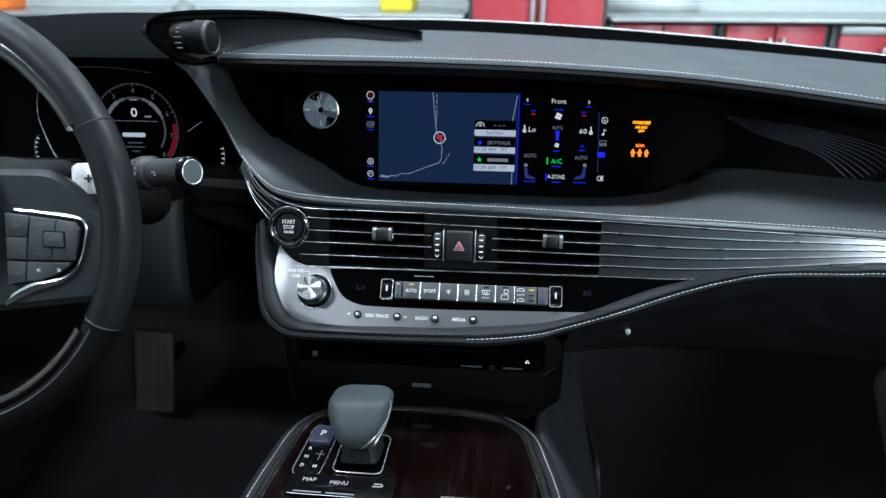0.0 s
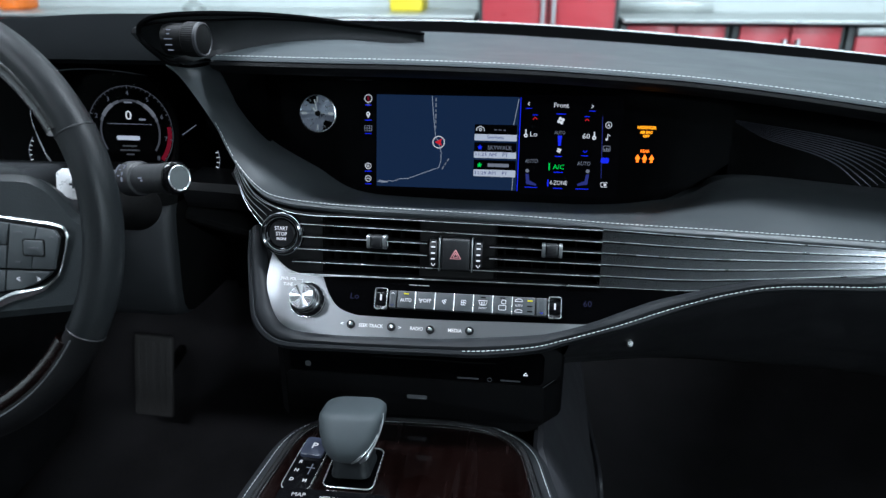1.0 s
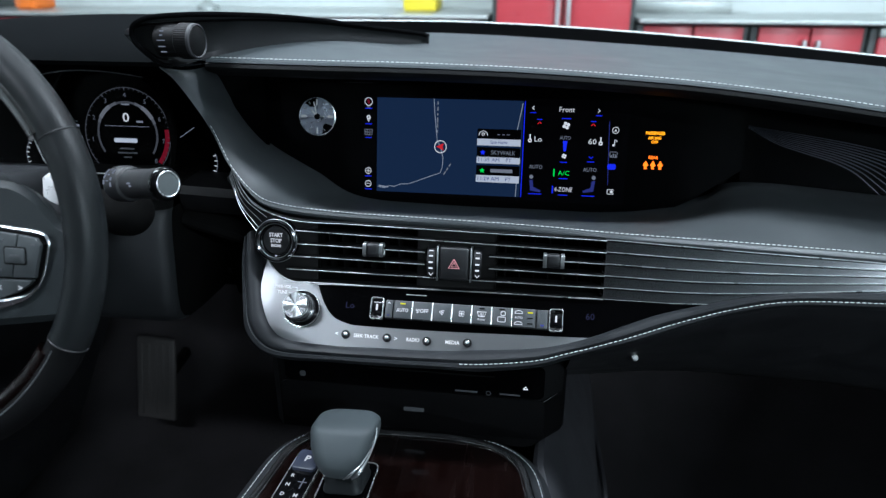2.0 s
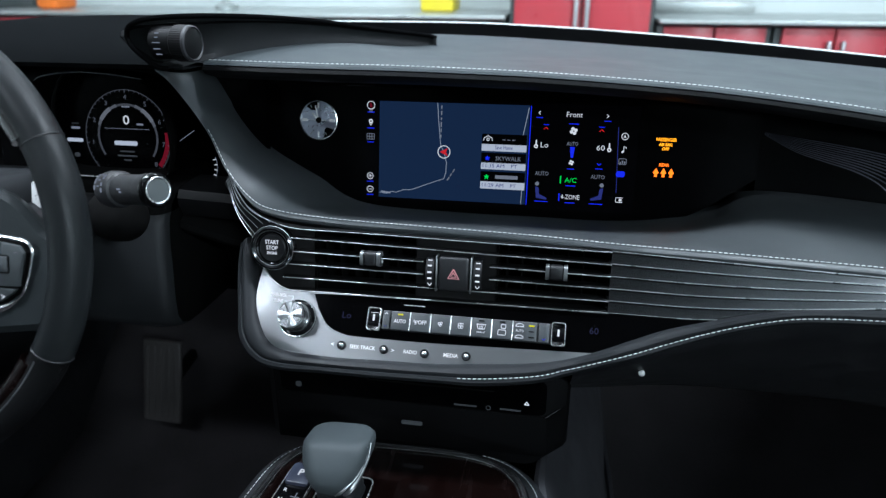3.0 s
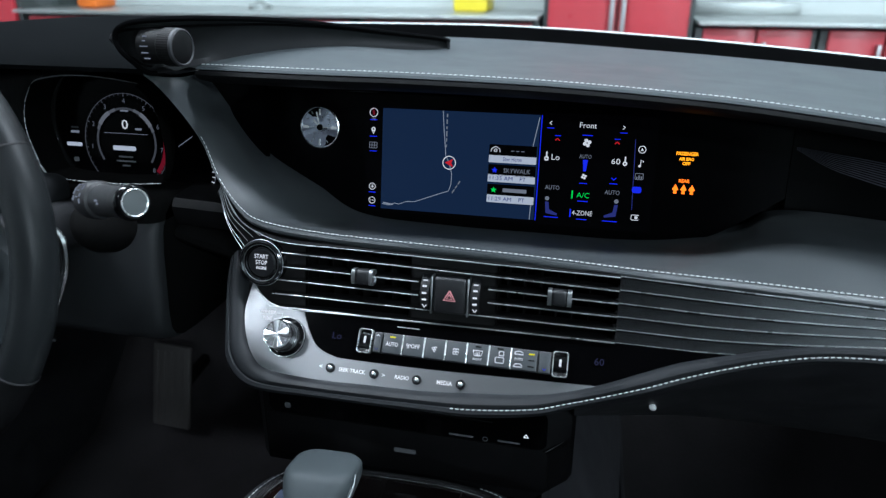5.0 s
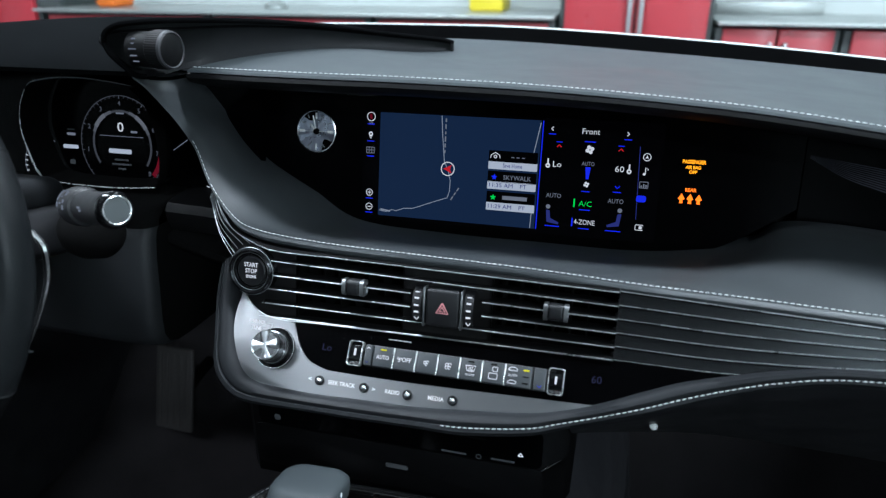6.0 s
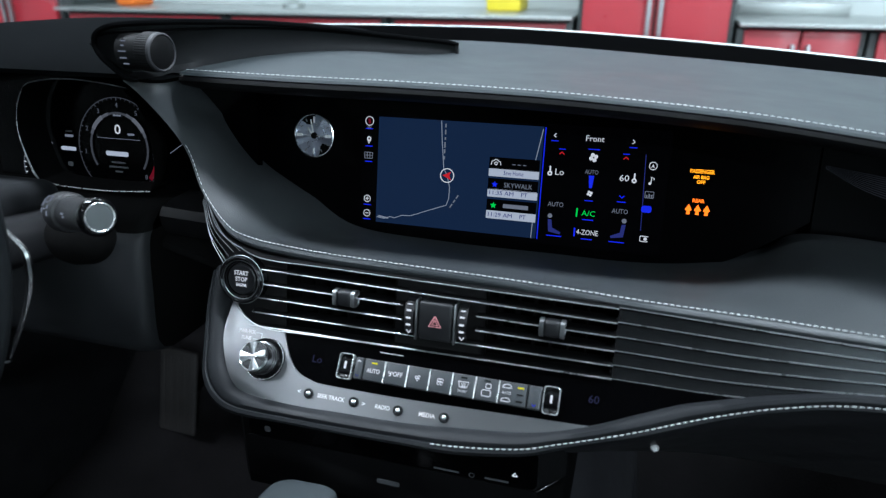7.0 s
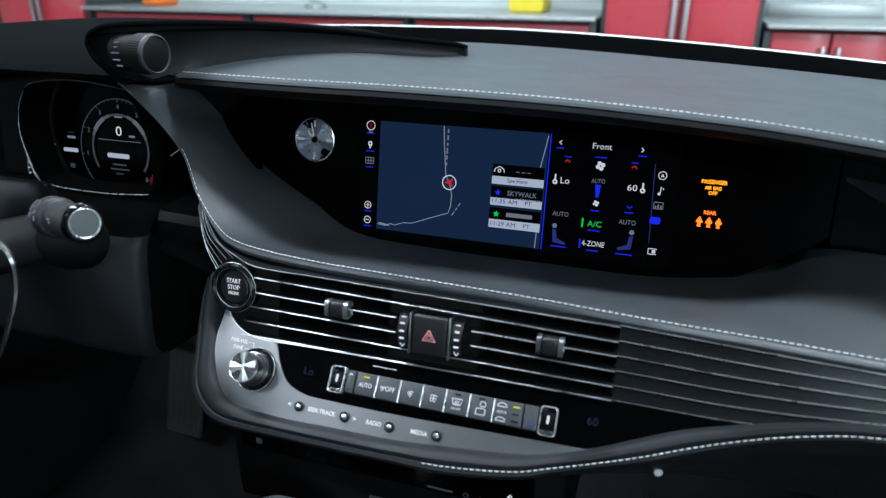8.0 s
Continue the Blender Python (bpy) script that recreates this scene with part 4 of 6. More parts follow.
for body, x, z, w in (("<", -0.1595, 0.7790, 0.003), ("SEEK·TRACK", -0.1305, 0.7785, 0.0245), (">", -0.1015, 0.7783, 0.003), ("RADIO", -0.0850, 0.7783, 0.0125), ("MEDIA", -0.0475, 0.7785, 0.0135)):
    text("lettering", body, 0.0048, cli(x, z, 0.0012), LEGEND, pl, w, 0.00010)

# climate keys
ck = thing("climate_key_row", (-0.036, 0.615, 0.792), "row of grey climate keys with chrome dividers and end rockers", "climate controls")
KZ, KH = 0.8004, 0.0172
bm = bmesh.new(); box(bm, (0.160, KH + 0.001, 0.004), cli(-0.0335, KZ, 0.0005), 0.0006)
part("tray", bm, PLASTIC, ck)
EDGES = [-0.1065, -0.0880, -0.0686, -0.0498, -0.0311, -0.0122, 0.0066, 0.0290]
for i, (a, b) in enumerate(zip(EDGES, EDGES[1:])):
    bm = bmesh.new(); box(bm, (b - a - 0.0014, KH, 0.0045), cli((a + b) / 2, KZ, 0.0024), 0.0010)
    key = part("key", bm, KEY, ck, "grey climate key")
    top = cli((a + b) / 2, KZ, 0.0048)
    if i == 0:
        text("lettering", "AUTO", 0.0050, top @ pose(0, -0.0006, 0), PRINT, key, 0.0112, 0.00006)
        flatbar("indicator", 0.0050, 0.0012, top @ pose(0, 0.0058, 0), LED_YELLOW, key, "lit yellow indicator")
    elif i == 1:
        text("lettering", "OFF", 0.0052, top @ pose(0.0020, -0.0002, 0), PRINT, key, 0.0080, 0.00006)
        for q in range(3):
            stroke("fan_icon", arc(0.0012, 120 * q, 120 * q + 200, 6, -0.0042 + 0.0009 * math.cos(2.1 * q), 0.0009 * math.sin(2.1 * q)), 0.0006, top, PRINT, key)
    elif i in (2, 3):
        n_, rr = (3, 0.0010) if i == 2 else (4, 0.0013)
        for q in range(n_):
            stroke("fan_icon", arc(rr, 0, 300, 8, 1.25 * rr * math.cos(6.283 * q / n_ + 0.78), 1.25 * rr * math.sin(6.283 * q / n_ + 0.78)), 0.0006, top, PRINT, key)
    elif i == 4:
        stroke("demist_icon", [(-0.0042, 0.0030), (0.0042, 0.0030), (0.0028, -0.0012), (-0.0028, -0.0012), (-0.0042, 0.0030)], 0.0007, top, PRINT, key)
        for q in (-0.0014, 0.0, 0.0014):
            stroke("demist_icon", [(q, 0.002), (q * 0.8, -0.002)], 0.0005, top, PRINT, key)
        text("lettering", "FRONT", 0.0024, top @ pose(0, -0.0044, 0), PRINT, key, 0.0075)
        flatbar("indicator", 0.0050, 0.0011, top @ pose(0, 0.0062, 0), VOID, key)
    elif i == 5:
        stroke("demist_icon", rrect(0.0070, 0.0046, 0.0008, 2, 0, -0.0028) + rrect(0.0070, 0.0046, 0.0008, 2, 0, -0.0028)[:1], 0.0006, top, PRINT, key)
        stroke("demist_icon", rrect(0.0040, 0.0036, 0.0008, 2, 0.0012, 0.0028) + rrect(0.0040, 0.0036, 0.0008, 2, 0.0012, 0.0028)[:1], 0.0006, top, PRINT, key)
        flatbar("indicator", 0.0050, 0.0011, top @ pose(0, 0.0066, 0), VOID, key)
    else:
        for q in (0.0052, -0.0052):
            stroke("recirculation_icon", [(-0.0085, q - 0.0012), (-0.0080, q + 0.0004), (-0.0060, q + 0.0014), (-0.0035, q + 0.0014), (-0.0015, q + 0.0002), (-0.0012, q - 0.0012), (-0.0085, q - 0.0012)], 0.0006, top, PRINT, key)
            flatbar("indicator", 0.0050, 0.0012, top @ pose(0.0058, q, 0), LED_YELLOW if q > 0 else VOID, key)
        text("lettering", "AUTO", 0.0030, top @ pose(-0.0048, 0, 0), PRINT, key, 0.0072)
        flatbar("indicator", 0.0050, 0.0008, top @ pose(0.0058, 0, 0), VOID, key)
for x in EDGES[1:-1]:
    bm = bmesh.new(); tube(bm, [cli(x, KZ, 0.0047) @ Vector((0, q * KH, 0)) for q in (-0.5, -0.2, 0.2, 0.5)], 0.0005, 8); box(bm, (0.0008, KH, 0.005), cli(x, KZ, 0.0020))
    part("chrome_divider", bm, CHROME, ck, "thin chrome divider")
for s, a, b, c, d in ((-1, -0.1295, -0.1125, -0.1118, -0.1070), (1, 0.0412, 0.0538, 0.0297, 0.0400)):
    if s < 0:
        a, b = -0.1286, -0.1160
        c, d = -0.1144, -0.1070
    M = cli((a + b) / 2, KZ, 0.003)
    bm = bmesh.new(); ringplate(bm, rrect(b - a, 0.0212, 0.0022, 3), rrect(b - a - 0.0012, 0.0200, 0.0020, 3), M, -0.003, 0.0018); tube(bm, [M @ Vector((x, y, 0.0024)) for x, y in rrect(b - a - 0.0008, 0.0204, 0.0021, 4)], 0.00036, 8, closed=True)
    fr = part("chrome_frame", bm, CHROME, ck, "bright chrome frame of the temperature rocker")
    bm = bmesh.new()
    rows = []
    for k in range(11):
        q = radians(-50 + 10 * k)
        rows.append([M @ Vector((x, 0.0119 * math.sin(q), 0.009 * math.cos(q) - 0.0076)) for x in (-(b - a) / 2 + 0.0013, (b - a) / 2 - 0.0013)])
    sheet(bm, rows)
    rk = part("rocker", bm, GLOSS, fr, "curved gloss black rocker")
    flatbar("mark", 0.0018, 0.0062, M @ pose(0, 0.001, 0.0018), PRINT, rk)
    bm = bmesh.new(); box(bm, (d - c - 0.0006, KH, 0.0045), cli((c + d) / 2, KZ, 0.0022), 0.0008)
    key = part("key", bm, KEY, ck, "narrow grey key")
    top = cli((c + d) / 2, KZ, 0.0046)
    stroke("up_arrow", [(-0.0014, 0.0052), (0, 0.0066), (0.0014, 0.0052)], 0.0007, top, PRINT if s < 0 else DIM_PRINT, key)
    stroke("down_arrow", [(-0.0014, -0.0052), (0, -0.0066), (0.0014, -0.0052)], 0.0005, top, BLUE_LIT if s > 0 else DIM_BLUE, key)

# leather roll below the plate, rising to the passenger side
PT = spl([(-0.2595, 0.668, 0.856), (-0.254, 0.652, 0.838), (-0.2435, 0.628, 0.810), (-0.2365, 0.612, 0.792), (-0.2245, 0.6035, 0.778), (-0.207, 0.599, 0.7715), (-0.163, 0.5975, 0.7695), (-0.113, 0.598, 0.7703), (-0.065, 0.599, 0.7715),
          (-0.027, 0.601, 0.7740), (0.022, 0.604, 0.7780), (0.048, 0.6075, 0.7817), (0.080, 0.6125, 0.7900), (0.112, 0.622, 0.8000), (0.14, 0.630, 0.8090), (0.17, 0.6345, 0.8165), (0.205, 0.638, 0.8255), (0.25, 0.640, 0.8345), (0.32, 0.638, 0.840), (0.40, 0.633, 0.845), (0.76, 0.585, 0.850)], N)
PS = spl([(-0.268, 0.662, 0.852), (-0.2645, 0.645, 0.833), (-0.2555, 0.620, 0.803), (-0.2475, 0.602, 0.783), (-0.233, 0.592, 0.7695), (-0.211, 0.587, 0.764), (-0.163, 0.585, 0.765), (-0.113, 0.585, 0.7655), (-0.063, 0.585, 0.767),
          (-0.022, 0.586, 0.768), (0.028, 0.590, 0.7735), (0.055, 0.597, 0.7785), (0.085, 0.604, 0.7855), (0.115, 0.611, 0.7935), (0.143, 0.619, 0.8015), (0.173, 0.625, 0.8105), (0.208, 0.629, 0.8205), (0.252, 0.630, 0.8300), (0.32, 0.628, 0.8345), (0.40, 0.622, 0.838), (0.76, 0.573, 0.843)], N)
face = np.array([0, -0.75, 0.66])
over = PS - PT
tuck = np.clip((-0.20 - PT[:, 0:1]) / 0.05, 0, 1) * np.array([0.030, 0.0, 0.0])
rows = [PT - over * 0.2 - face * 0.006, PT - over * 0.06, PT + over * 0.12 + face * 0.0030, PT + over * 0.40 + face * 0.0046, PT + over * 0.70 + face * 0.0036, PT + over * 0.86 + face * 0.0014, PT + over * 0.92 + face * 0.0002,
        PT + over * 1.0 + face * 0.0012, PT + over * 1.22 - face * 0.0005, PT + over * 1.36 - face * 0.005, PT + over * 1.30 - face * 0.012, PT + over * 1.0 - face * 0.022 + tuck, PT + over * 0.6 - face * 0.045 + 1.6 * tuck]
PS = PS + face * 0.0014
ROLL = surface("roll_leather", (0.0150, 0.0163, 0.0182), 0.50, grain=0.25, grain_size=0.0011, cells=True, blotch=0.15, blotch_size=0.06, spec=0.16)
skin("lower_roll", rows, ROLL, "black leather roll with pale stitching under the control plate")
stitches("stitching", PS[PS[:, 0] > -0.045], 0.0046, 0.0030, 0.00042, (0, -0.0003, 0.0003), dash, "pale grey thread stitching")

# glovebox face and knee panels
gx = np.linspace(0.062, 0.78, 30)


def ps_at(x):
    k = np.argsort(PS[60:, 0])
    q = PS[60:][k]
    return np.array([np.interp(x, q[:, 0], q[:, i]) for i in range(3)])


top_row = [ps_at(x) + np.array([0, 0.0040, -0.0075]) for x in gx]
rows = [top_row]
for dy, dz in ((0.003, -0.006), (0.013, -0.018), (0.028, -0.034), (0.052, -0.06), (0.082, -0.09), (0.115, -0.12), (0.150, -0.145), (0.20, -0.155), (0.34, -0.15)):
    rows.append([(p[0], p[1] + dy, p[2] * (1 - min(1, -dz / 0.12)) + 0.806 * min(1, -dz / 0.12) + dz) for p in top_row])
skin("glovebox", rows, PLASTIC, "black glovebox front")
bm = bmesh.new(); lathe(bm, [(0.0032, -0.006), (0.0032, 0.003), (0.0024, 0.0044), (0.0008, 0.0048)], look((0.1290, 0.6600, 0.7450), (0.0, 0.0, 1.2)) @ pose(0, 0, 0, 180), 16)
part("glovebox_button", bm, PALE_METAL, dash, "small bright metal button on the glovebox")
KNEE_X = [(x, 0.0) for x in np.linspace(-0.80, -0.40, 8)] + [(-0.390, 0.0005), (-0.383, 0.002), (-0.377, 0.005), (-0.3735, 0.010), (-0.372, 0.016)]
rows = [[(x, y + dy, z) for x, dy in KNEE_X] for y, z in ((0.694, 0.862), (0.690, 0.858), (0.687, 0.850), (0.683, 0.83), (0.680, 0.80), (0.676, 0.765), (0.676, 0.745), (0.682, 0.734), (0.695, 0.728), (0.72, 0.726), (0.9, 0.726))]
skin("knee_panel", rows, CHARCOAL, "charcoal knee panel under the steering column")
# Panel side and top sheet in near black: the shade is in the colour.
skin("knee_panel_side", [[(x, row[-1][1] + dy, row[-1][2]) for x, dy in ((-0.372, 0.0), (-0.3716, 0.02), (-0.3712, 0.12))] for row in rows], VOID, "inner side of the knee panel, blackened for shade")
skin("column_shade", [[(x, y + dy, z) for x, dy in KNEE_X] for y, z in ((0.80, 0.885), (0.735, 0.884), (0.708, 0.878), (0.696, 0.868), (0.693, 0.858))], VOID, "sheet under the instruments, blackened for shade")
side_x = np.linspace(-0.368, -0.262, 9)
rows = [[(x, y + 0.10 * max(0.0, x + 0.30), z - 0.04 * (x + 0.368)) for x in side_x] for y, z in ((0.80, 0.888), (0.738, 0.886), (0.724, 0.883), (0.718, 0.875), (0.720, 0.862), (0.726, 0.853), (0.738, 0.850))]
skin("side_panel", rows, LOWER_BLACK, "black dashboard trim beside the column")
# Lip, recess and backing carry the under-dash shade as black colour.
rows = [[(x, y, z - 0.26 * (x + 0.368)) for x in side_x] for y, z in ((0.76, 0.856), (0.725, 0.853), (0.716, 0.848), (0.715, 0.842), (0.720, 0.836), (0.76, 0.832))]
skin("side_lip", rows, VOID, "lip under the dashboard trim, blackened for shade")
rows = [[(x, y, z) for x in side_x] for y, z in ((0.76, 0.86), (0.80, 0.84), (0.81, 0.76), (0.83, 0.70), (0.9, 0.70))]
skin("recess", rows, VOID, "recess beside the column, blackened for shade")
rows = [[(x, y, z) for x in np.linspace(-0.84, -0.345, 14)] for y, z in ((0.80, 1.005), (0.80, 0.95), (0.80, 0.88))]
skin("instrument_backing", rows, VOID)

bm = bmesh.new(); box(bm, (1.45, 0.20, 0.22), pose(MID, 0.955, 0.810))
part("core", bm, VOID, dash, "black inner body", smooth=False)

# lower centre stack with the disc slot
stack = thing("lower_centre_stack", (-0.09, 0.63, 0.68), "dark gloss lower centre stack with a disc slot", "centre stack")
STACK = [(-0.230, 0.78), (-0.240, 0.70), (-0.240, 0.632), (-0.230, 0.621), (0.024, 0.620), (0.032, 0.623), (0.060, 0.654), (0.064, 0.664), (0.064, 0.78)]
bm = bmesh.new(); prism(bm, STACK, Matrix.Identity(4), 0.655, 0.768, 0.003)
STACK_BLACK = surface("stack_black", (0.0026, 0.0026, 0.0029), 0.5, grain=0.2, grain_size=0.0009, blotch=0.2, blotch_size=0.03, spec=0.10)
body = part("body", bm, STACK_BLACK, stack)
bm = bmesh.new(); sheet(bm, [[(0.0325, 0.6222, z), (0.046, 0.6370, z), (0.0605, 0.6530, z)] for z in (0.7055, 0.715, 0.73, 0.752)])
part("corner_panel", bm, LOWER_BLACK, stack, "black corner panel of the stack")
bm = bmesh.new(); tube(bm, [(0.034, 0.6228, 0.7035), (0.044, 0.6336, 0.7040), (0.055, 0.6458, 0.7052)], [0.0002, 0.0007, 0.0002], 6)
part("bright_edge", bm, BRIGHT, stack, "short bright edge")
bm = bmesh.new(); sheet(bm, [[(0.036, 0.6258, z), (0.046, 0.6370, z), (0.0590, 0.6515, z)] for z in (0.664, 0.68, 0.700)])
part("corner_panel", bm, STACK_BLACK, stack, "black lower corner panel of the stack")
bm = bmesh.new(); prism(bm, rrect(0.262, 0.036, 0.006, 4), lean(-0.090, 0.733, 0.6185, 0.733, 0.0), 0, 0.0015)
part("slot_panel", bm, SMOKED, stack, "gloss black slot panel")
bm = bmesh.new(); prism(bm, rrect(0.270, 0.046, 0.006, 4), lean(-0.092, 0.690, 0.6185, 0.690, 0.0), 0, 0.001, 0.0004)
part("lid", bm, STACK_BLACK, stack, "black lid of the storage tray")
Ms = lean(-0.09, 0.733, 0.6165, 0.733, 0.0)
flatbar("slot", 0.125, 0.0012, Ms @ pose(0.02, 0.004, 0.0003), VOID, stack)
flatbar("slot_highlight", 0.014, 0.0012, Ms @ pose(0.018, 0.010, 0.0003), CHROME, stack)
stroke("eject_mark", [(-0.0020, 0), (0, 0.0030), (0.0020, 0), (-0.0020, 0)], 0.0012, Ms @ pose(0.113, -0.0068, 0.0006), PRINT, stack)
for x, w in ((0.055, 0.022), (0.098, 0.02)):
    flatbar("legend", w, 0.0016, Ms @ pose(x, -0.0145, 0.0004), DIM_PRINT, stack)
stroke("legend", arc(0.0022, 0, 360, 12, 0.077, -0.0145), 0.0007, Ms @ pose(0, 0, 0.0006), DIM_PRINT, stack)
flatbar("legend", 0.021, 0.0045, lean(-0.088, 0.691, 0.6170, 0.691, 0.0), DIM_PRINT, stack)
flatbar("legend", 0.006, 0.006, lean(-0.202, 0.724, 0.6163, 0.724, 0.0, 0.0006), DIM_PRINT, stack)

# ---- centre console ----
con = thing("centre_console", (-0.085, 0.30, 0.30), "centre console with a dark wood top in a metal frame", "console")
line = spl([(-0.222, -0.30), (-0.222, 0.30), (-0.2185, 0.461), (-0.2135, 0.525), (-0.2065, 0.572), (-0.188, 0.598), (-0.150, 0.6095), (-0.08, 0.6135), (-0.035, 0.6125), (0.000, 0.6035), (0.0235, 0.580), (0.0335, 0.545), (0.045, 0.488), (0.058, 0.38), (0.062, -0.30)], 70)


def inset(c, d):
    t = np.gradient(c, axis=0)
    t /= np.linalg.norm(t, axis=1)[:, None]
    return c + np.stack([t[:, 1], -t[:, 0]], 1) * d


Z = 0.666


def at_z(c, z):
    return [(x, y, z) for x, y in c]


bm = bmesh.new(); sheet(bm, [at_z(inset(line, -0.0004), Z - 0.006), at_z(inset(line, -0.0002), Z + 0.0002), at_z(inset(line, 0.0010), Z + 0.0018), at_z(inset(line, 0.0030), Z + 0.0024), at_z(inset(line, 0.0050), Z + 0.0018), at_z(inset(line, 0.0060), Z - 0.003)])
part("metal_frame", bm, DARK_METAL, con, "dark metal frame")
bm = bmesh.new(); tube(bm, at_z(inset(line, 0.0068), Z + 0.0002), 0.0006, 6)
part("bright_line", bm, BRIGHT, con, "thin bright line inside the frame")
bm = bmesh.new(); sheet(bm, [at_z(inset(line, -0.0034), Z - 0.016), at_z(inset(line, -0.0030), Z - 0.005), at_z(inset(line, -0.0016), Z - 0.002), at_z(inset(line, -0.0008), Z - 0.006)])
part("gloss_edge", bm, GLOSS, con, "gloss black edge")
side_rows = [at_z(inset(line, -0.002), Z - 0.010), at_z(inset(line, -0.013), Z - 0.008), at_z(inset(line, -0.020), Z - 0.014), at_z(inset(line, -0.026), Z - 0.05), at_z(inset(line, -0.034), Z - 0.16), at_z(inset(line, -0.045), Z - 0.37)]
bm = bmesh.new(); sheet(bm, side_rows)
part("side_trim", bm, ROLL, con, "black leather console side")
bm = bmesh.new()
inn_ = [tuple(p) for p in inset(line, 0.0070)]
prism(bm, inn_, Matrix.Translation((0, 0, Z)), -0.006, -0.0012)
part("wood_top", bm, WOOD, con, "glossy dark red-brown wood veneer")
stitches("stitching", [(x, y, Z - 0.0085) for x, y in inset(line, -0.0105)][10:60], 0.0050, 0.0034, 0.00035, (0, 0, 0.0008), con, "grey thread stitching")
# lid of the cup holders
bm = bmesh.new(); prism(bm, rrect(0.118, 0.20, 0.012, 4), Matrix.Translation((-0.030, 0.468, Z)), -0.002, 0.0006, 0.0006)
lid = part("cup_holder_lid", bm, WOOD, con, "glossy wood lid of the cup holder")
bm = bmesh.new(); prism(bm, rrect(0.045, 0.003, 0.001, 2), Matrix.Translation((-0.030, 0.478, Z)), 0.0, 0.0012)
part("lid_grip", bm, DIM_PRINT, lid)

# gear lever
gear = thing("gear_lever", (-0.133, 0.525, Z), "grey-black leather gear lever with a metal side spear", "gear lever")
bm = bmesh.new(); tube(bm, [(-0.1345 + x, 0.531 + y, Z + 0.0008) for x, y in rrect(0.0470, 0.058, 0.007, 4)], 0.0007, 8, closed=True)
part("gate_frame", bm, CHROME, gear, "thin chrome gate frame")
bm = bmesh.new(); prism(bm, rrect(0.0455, 0.0565, 0.006, 4), Matrix.Translation((-0.1345, 0.531, Z)), -0.004, 0.0002)
part("gate", bm, SMOKED, gear, "gloss black gate")
KN = pose(-0.1340, 0.531, 0.667, -10, -2, 0) @ Matrix.Diagonal((1.10, 1.08, 0.82, 1))
bm = bmesh.new()
rows = []
for h, w, d, oy, r in ((0.000, 0.0330, 0.040, 0.0, 0.007), (0.004, 0.0335, 0.040, 0.0, 0.008), (0.008, 0.0315, 0.037, 0.0, 0.008), (0.012, 0.0325, 0.037, 0.0, 0.008), (0.017, 0.0300, 0.034, 0.0, 0.008), (0.026, 0.0285, 0.032, 0.0, 0.008)):
    o = [KN @ Vector((x, y + oy, h)) for x, y in rrect(w, d, r, 5)]
    rows.append(o + o[:1])
sheet(bm, rows)
bmesh.ops.remove_doubles(bm, verts=bm.verts, dist=1e-6)
part("boot", bm, RIM_LEATHER, gear, "gathered black leather boot")
bm = bmesh.new()
rows = []
HEAD = ((0.0200, 0.022, 0.026, 0.0, 0.010), (0.0206, 0.030, 0.038, -0.002, 0.013), (0.024, 0.0345, 0.046, -0.004, 0.0150), (0.031, 0.0385, 0.053, -0.005, 0.017), (0.041, 0.0440, 0.057, -0.004, 0.017), (0.054, 0.0510, 0.056, 0.0, 0.017), (0.064, 0.0540, 0.051, 0.002, 0.017), (0.069, 0.0535, 0.047, 0.003, 0.016), (0.0725, 0.0500, 0.042, 0.003, 0.015), (0.0745, 0.044, 0.034, 0.003, 0.014), (0.0756, 0.034, 0.024, 0.003, 0.010), (0.0760, 0.010, 0.006, 0.003, 0.0028))
for h, w, d, oy, r in HEAD:
    o = [KN @ Vector((x, y + oy, h)) for x, y in rrect(w, d, r, 7)]
    rows.append(o + o[:1])
sheet(bm, rows)
bmesh.ops.remove_doubles(bm, verts=bm.verts, dist=1e-6)
bmesh.ops.holes_fill(bm, edges=bm.edges, sides=60)
part("grip", bm, LEATHER_TOP, gear, "grey-black leather grip")


def head_at(h, ang):
    """A point on the grip's side at a height, ang degrees round from the right towards the driver."""
    w, d, oy = (float(np.interp(h, [q[0] for q in HEAD], [q[k] for q in HEAD])) for k in (1, 2, 3))
    c, s_ = math.cos(radians(ang)), math.sin(radians(ang))
    k = 1.0 / (abs(2 * c / w) ** 3.2 + abs(2 * s_ / d) ** 3.2) ** (1 / 3.2)
    return KN @ Vector((k * c, -k * s_ + oy, h))


for lo, hi, sz in ((36, 10, 1.6), (52, 22, 0.9)):
    bm = bmesh.new(); tube(bm, spl([head_at(0.069, hi), head_at(0.058, hi + 4), head_at(0.045, (lo + hi) / 2 + 4), head_at(0.033, lo + 12), head_at(0.0245, lo + 26)], 20), (sz * np.interp(np.linspace(0, 1, 20), [0, 0.3, 0.6, 0.85, 1], [0.0005, 0.0009, 0.0012, 0.0016, 0.0008])).tolist(), 8)
    part("side_spear", bm, SATIN, gear, "silver edge of the metal spear on the side")
bm = bmesh.new(); tube(bm, spl([head_at(0.068, 168), head_at(0.055, 166), head_at(0.040, 160), head_at(0.026, 150)], 16), 0.0005, 6)
part("seam_line", bm, CHROME, gear, "thin chrome line along the side")

# shift keys and console buttons
PARK_BLUE = surface("park_key_blue_grey", (0.030, 0.036, 0.058), 0.4, grain=0.2, grain_size=0.0006, blotch=0.1, blotch_size=0.01)
sk = thing("shift_panel", (-0.186, 0.53, Z), "gloss black shift position panel with a park button", "shift panel")
M = pose(-0.1800, 0.5300, Z, 0, 0, -3)
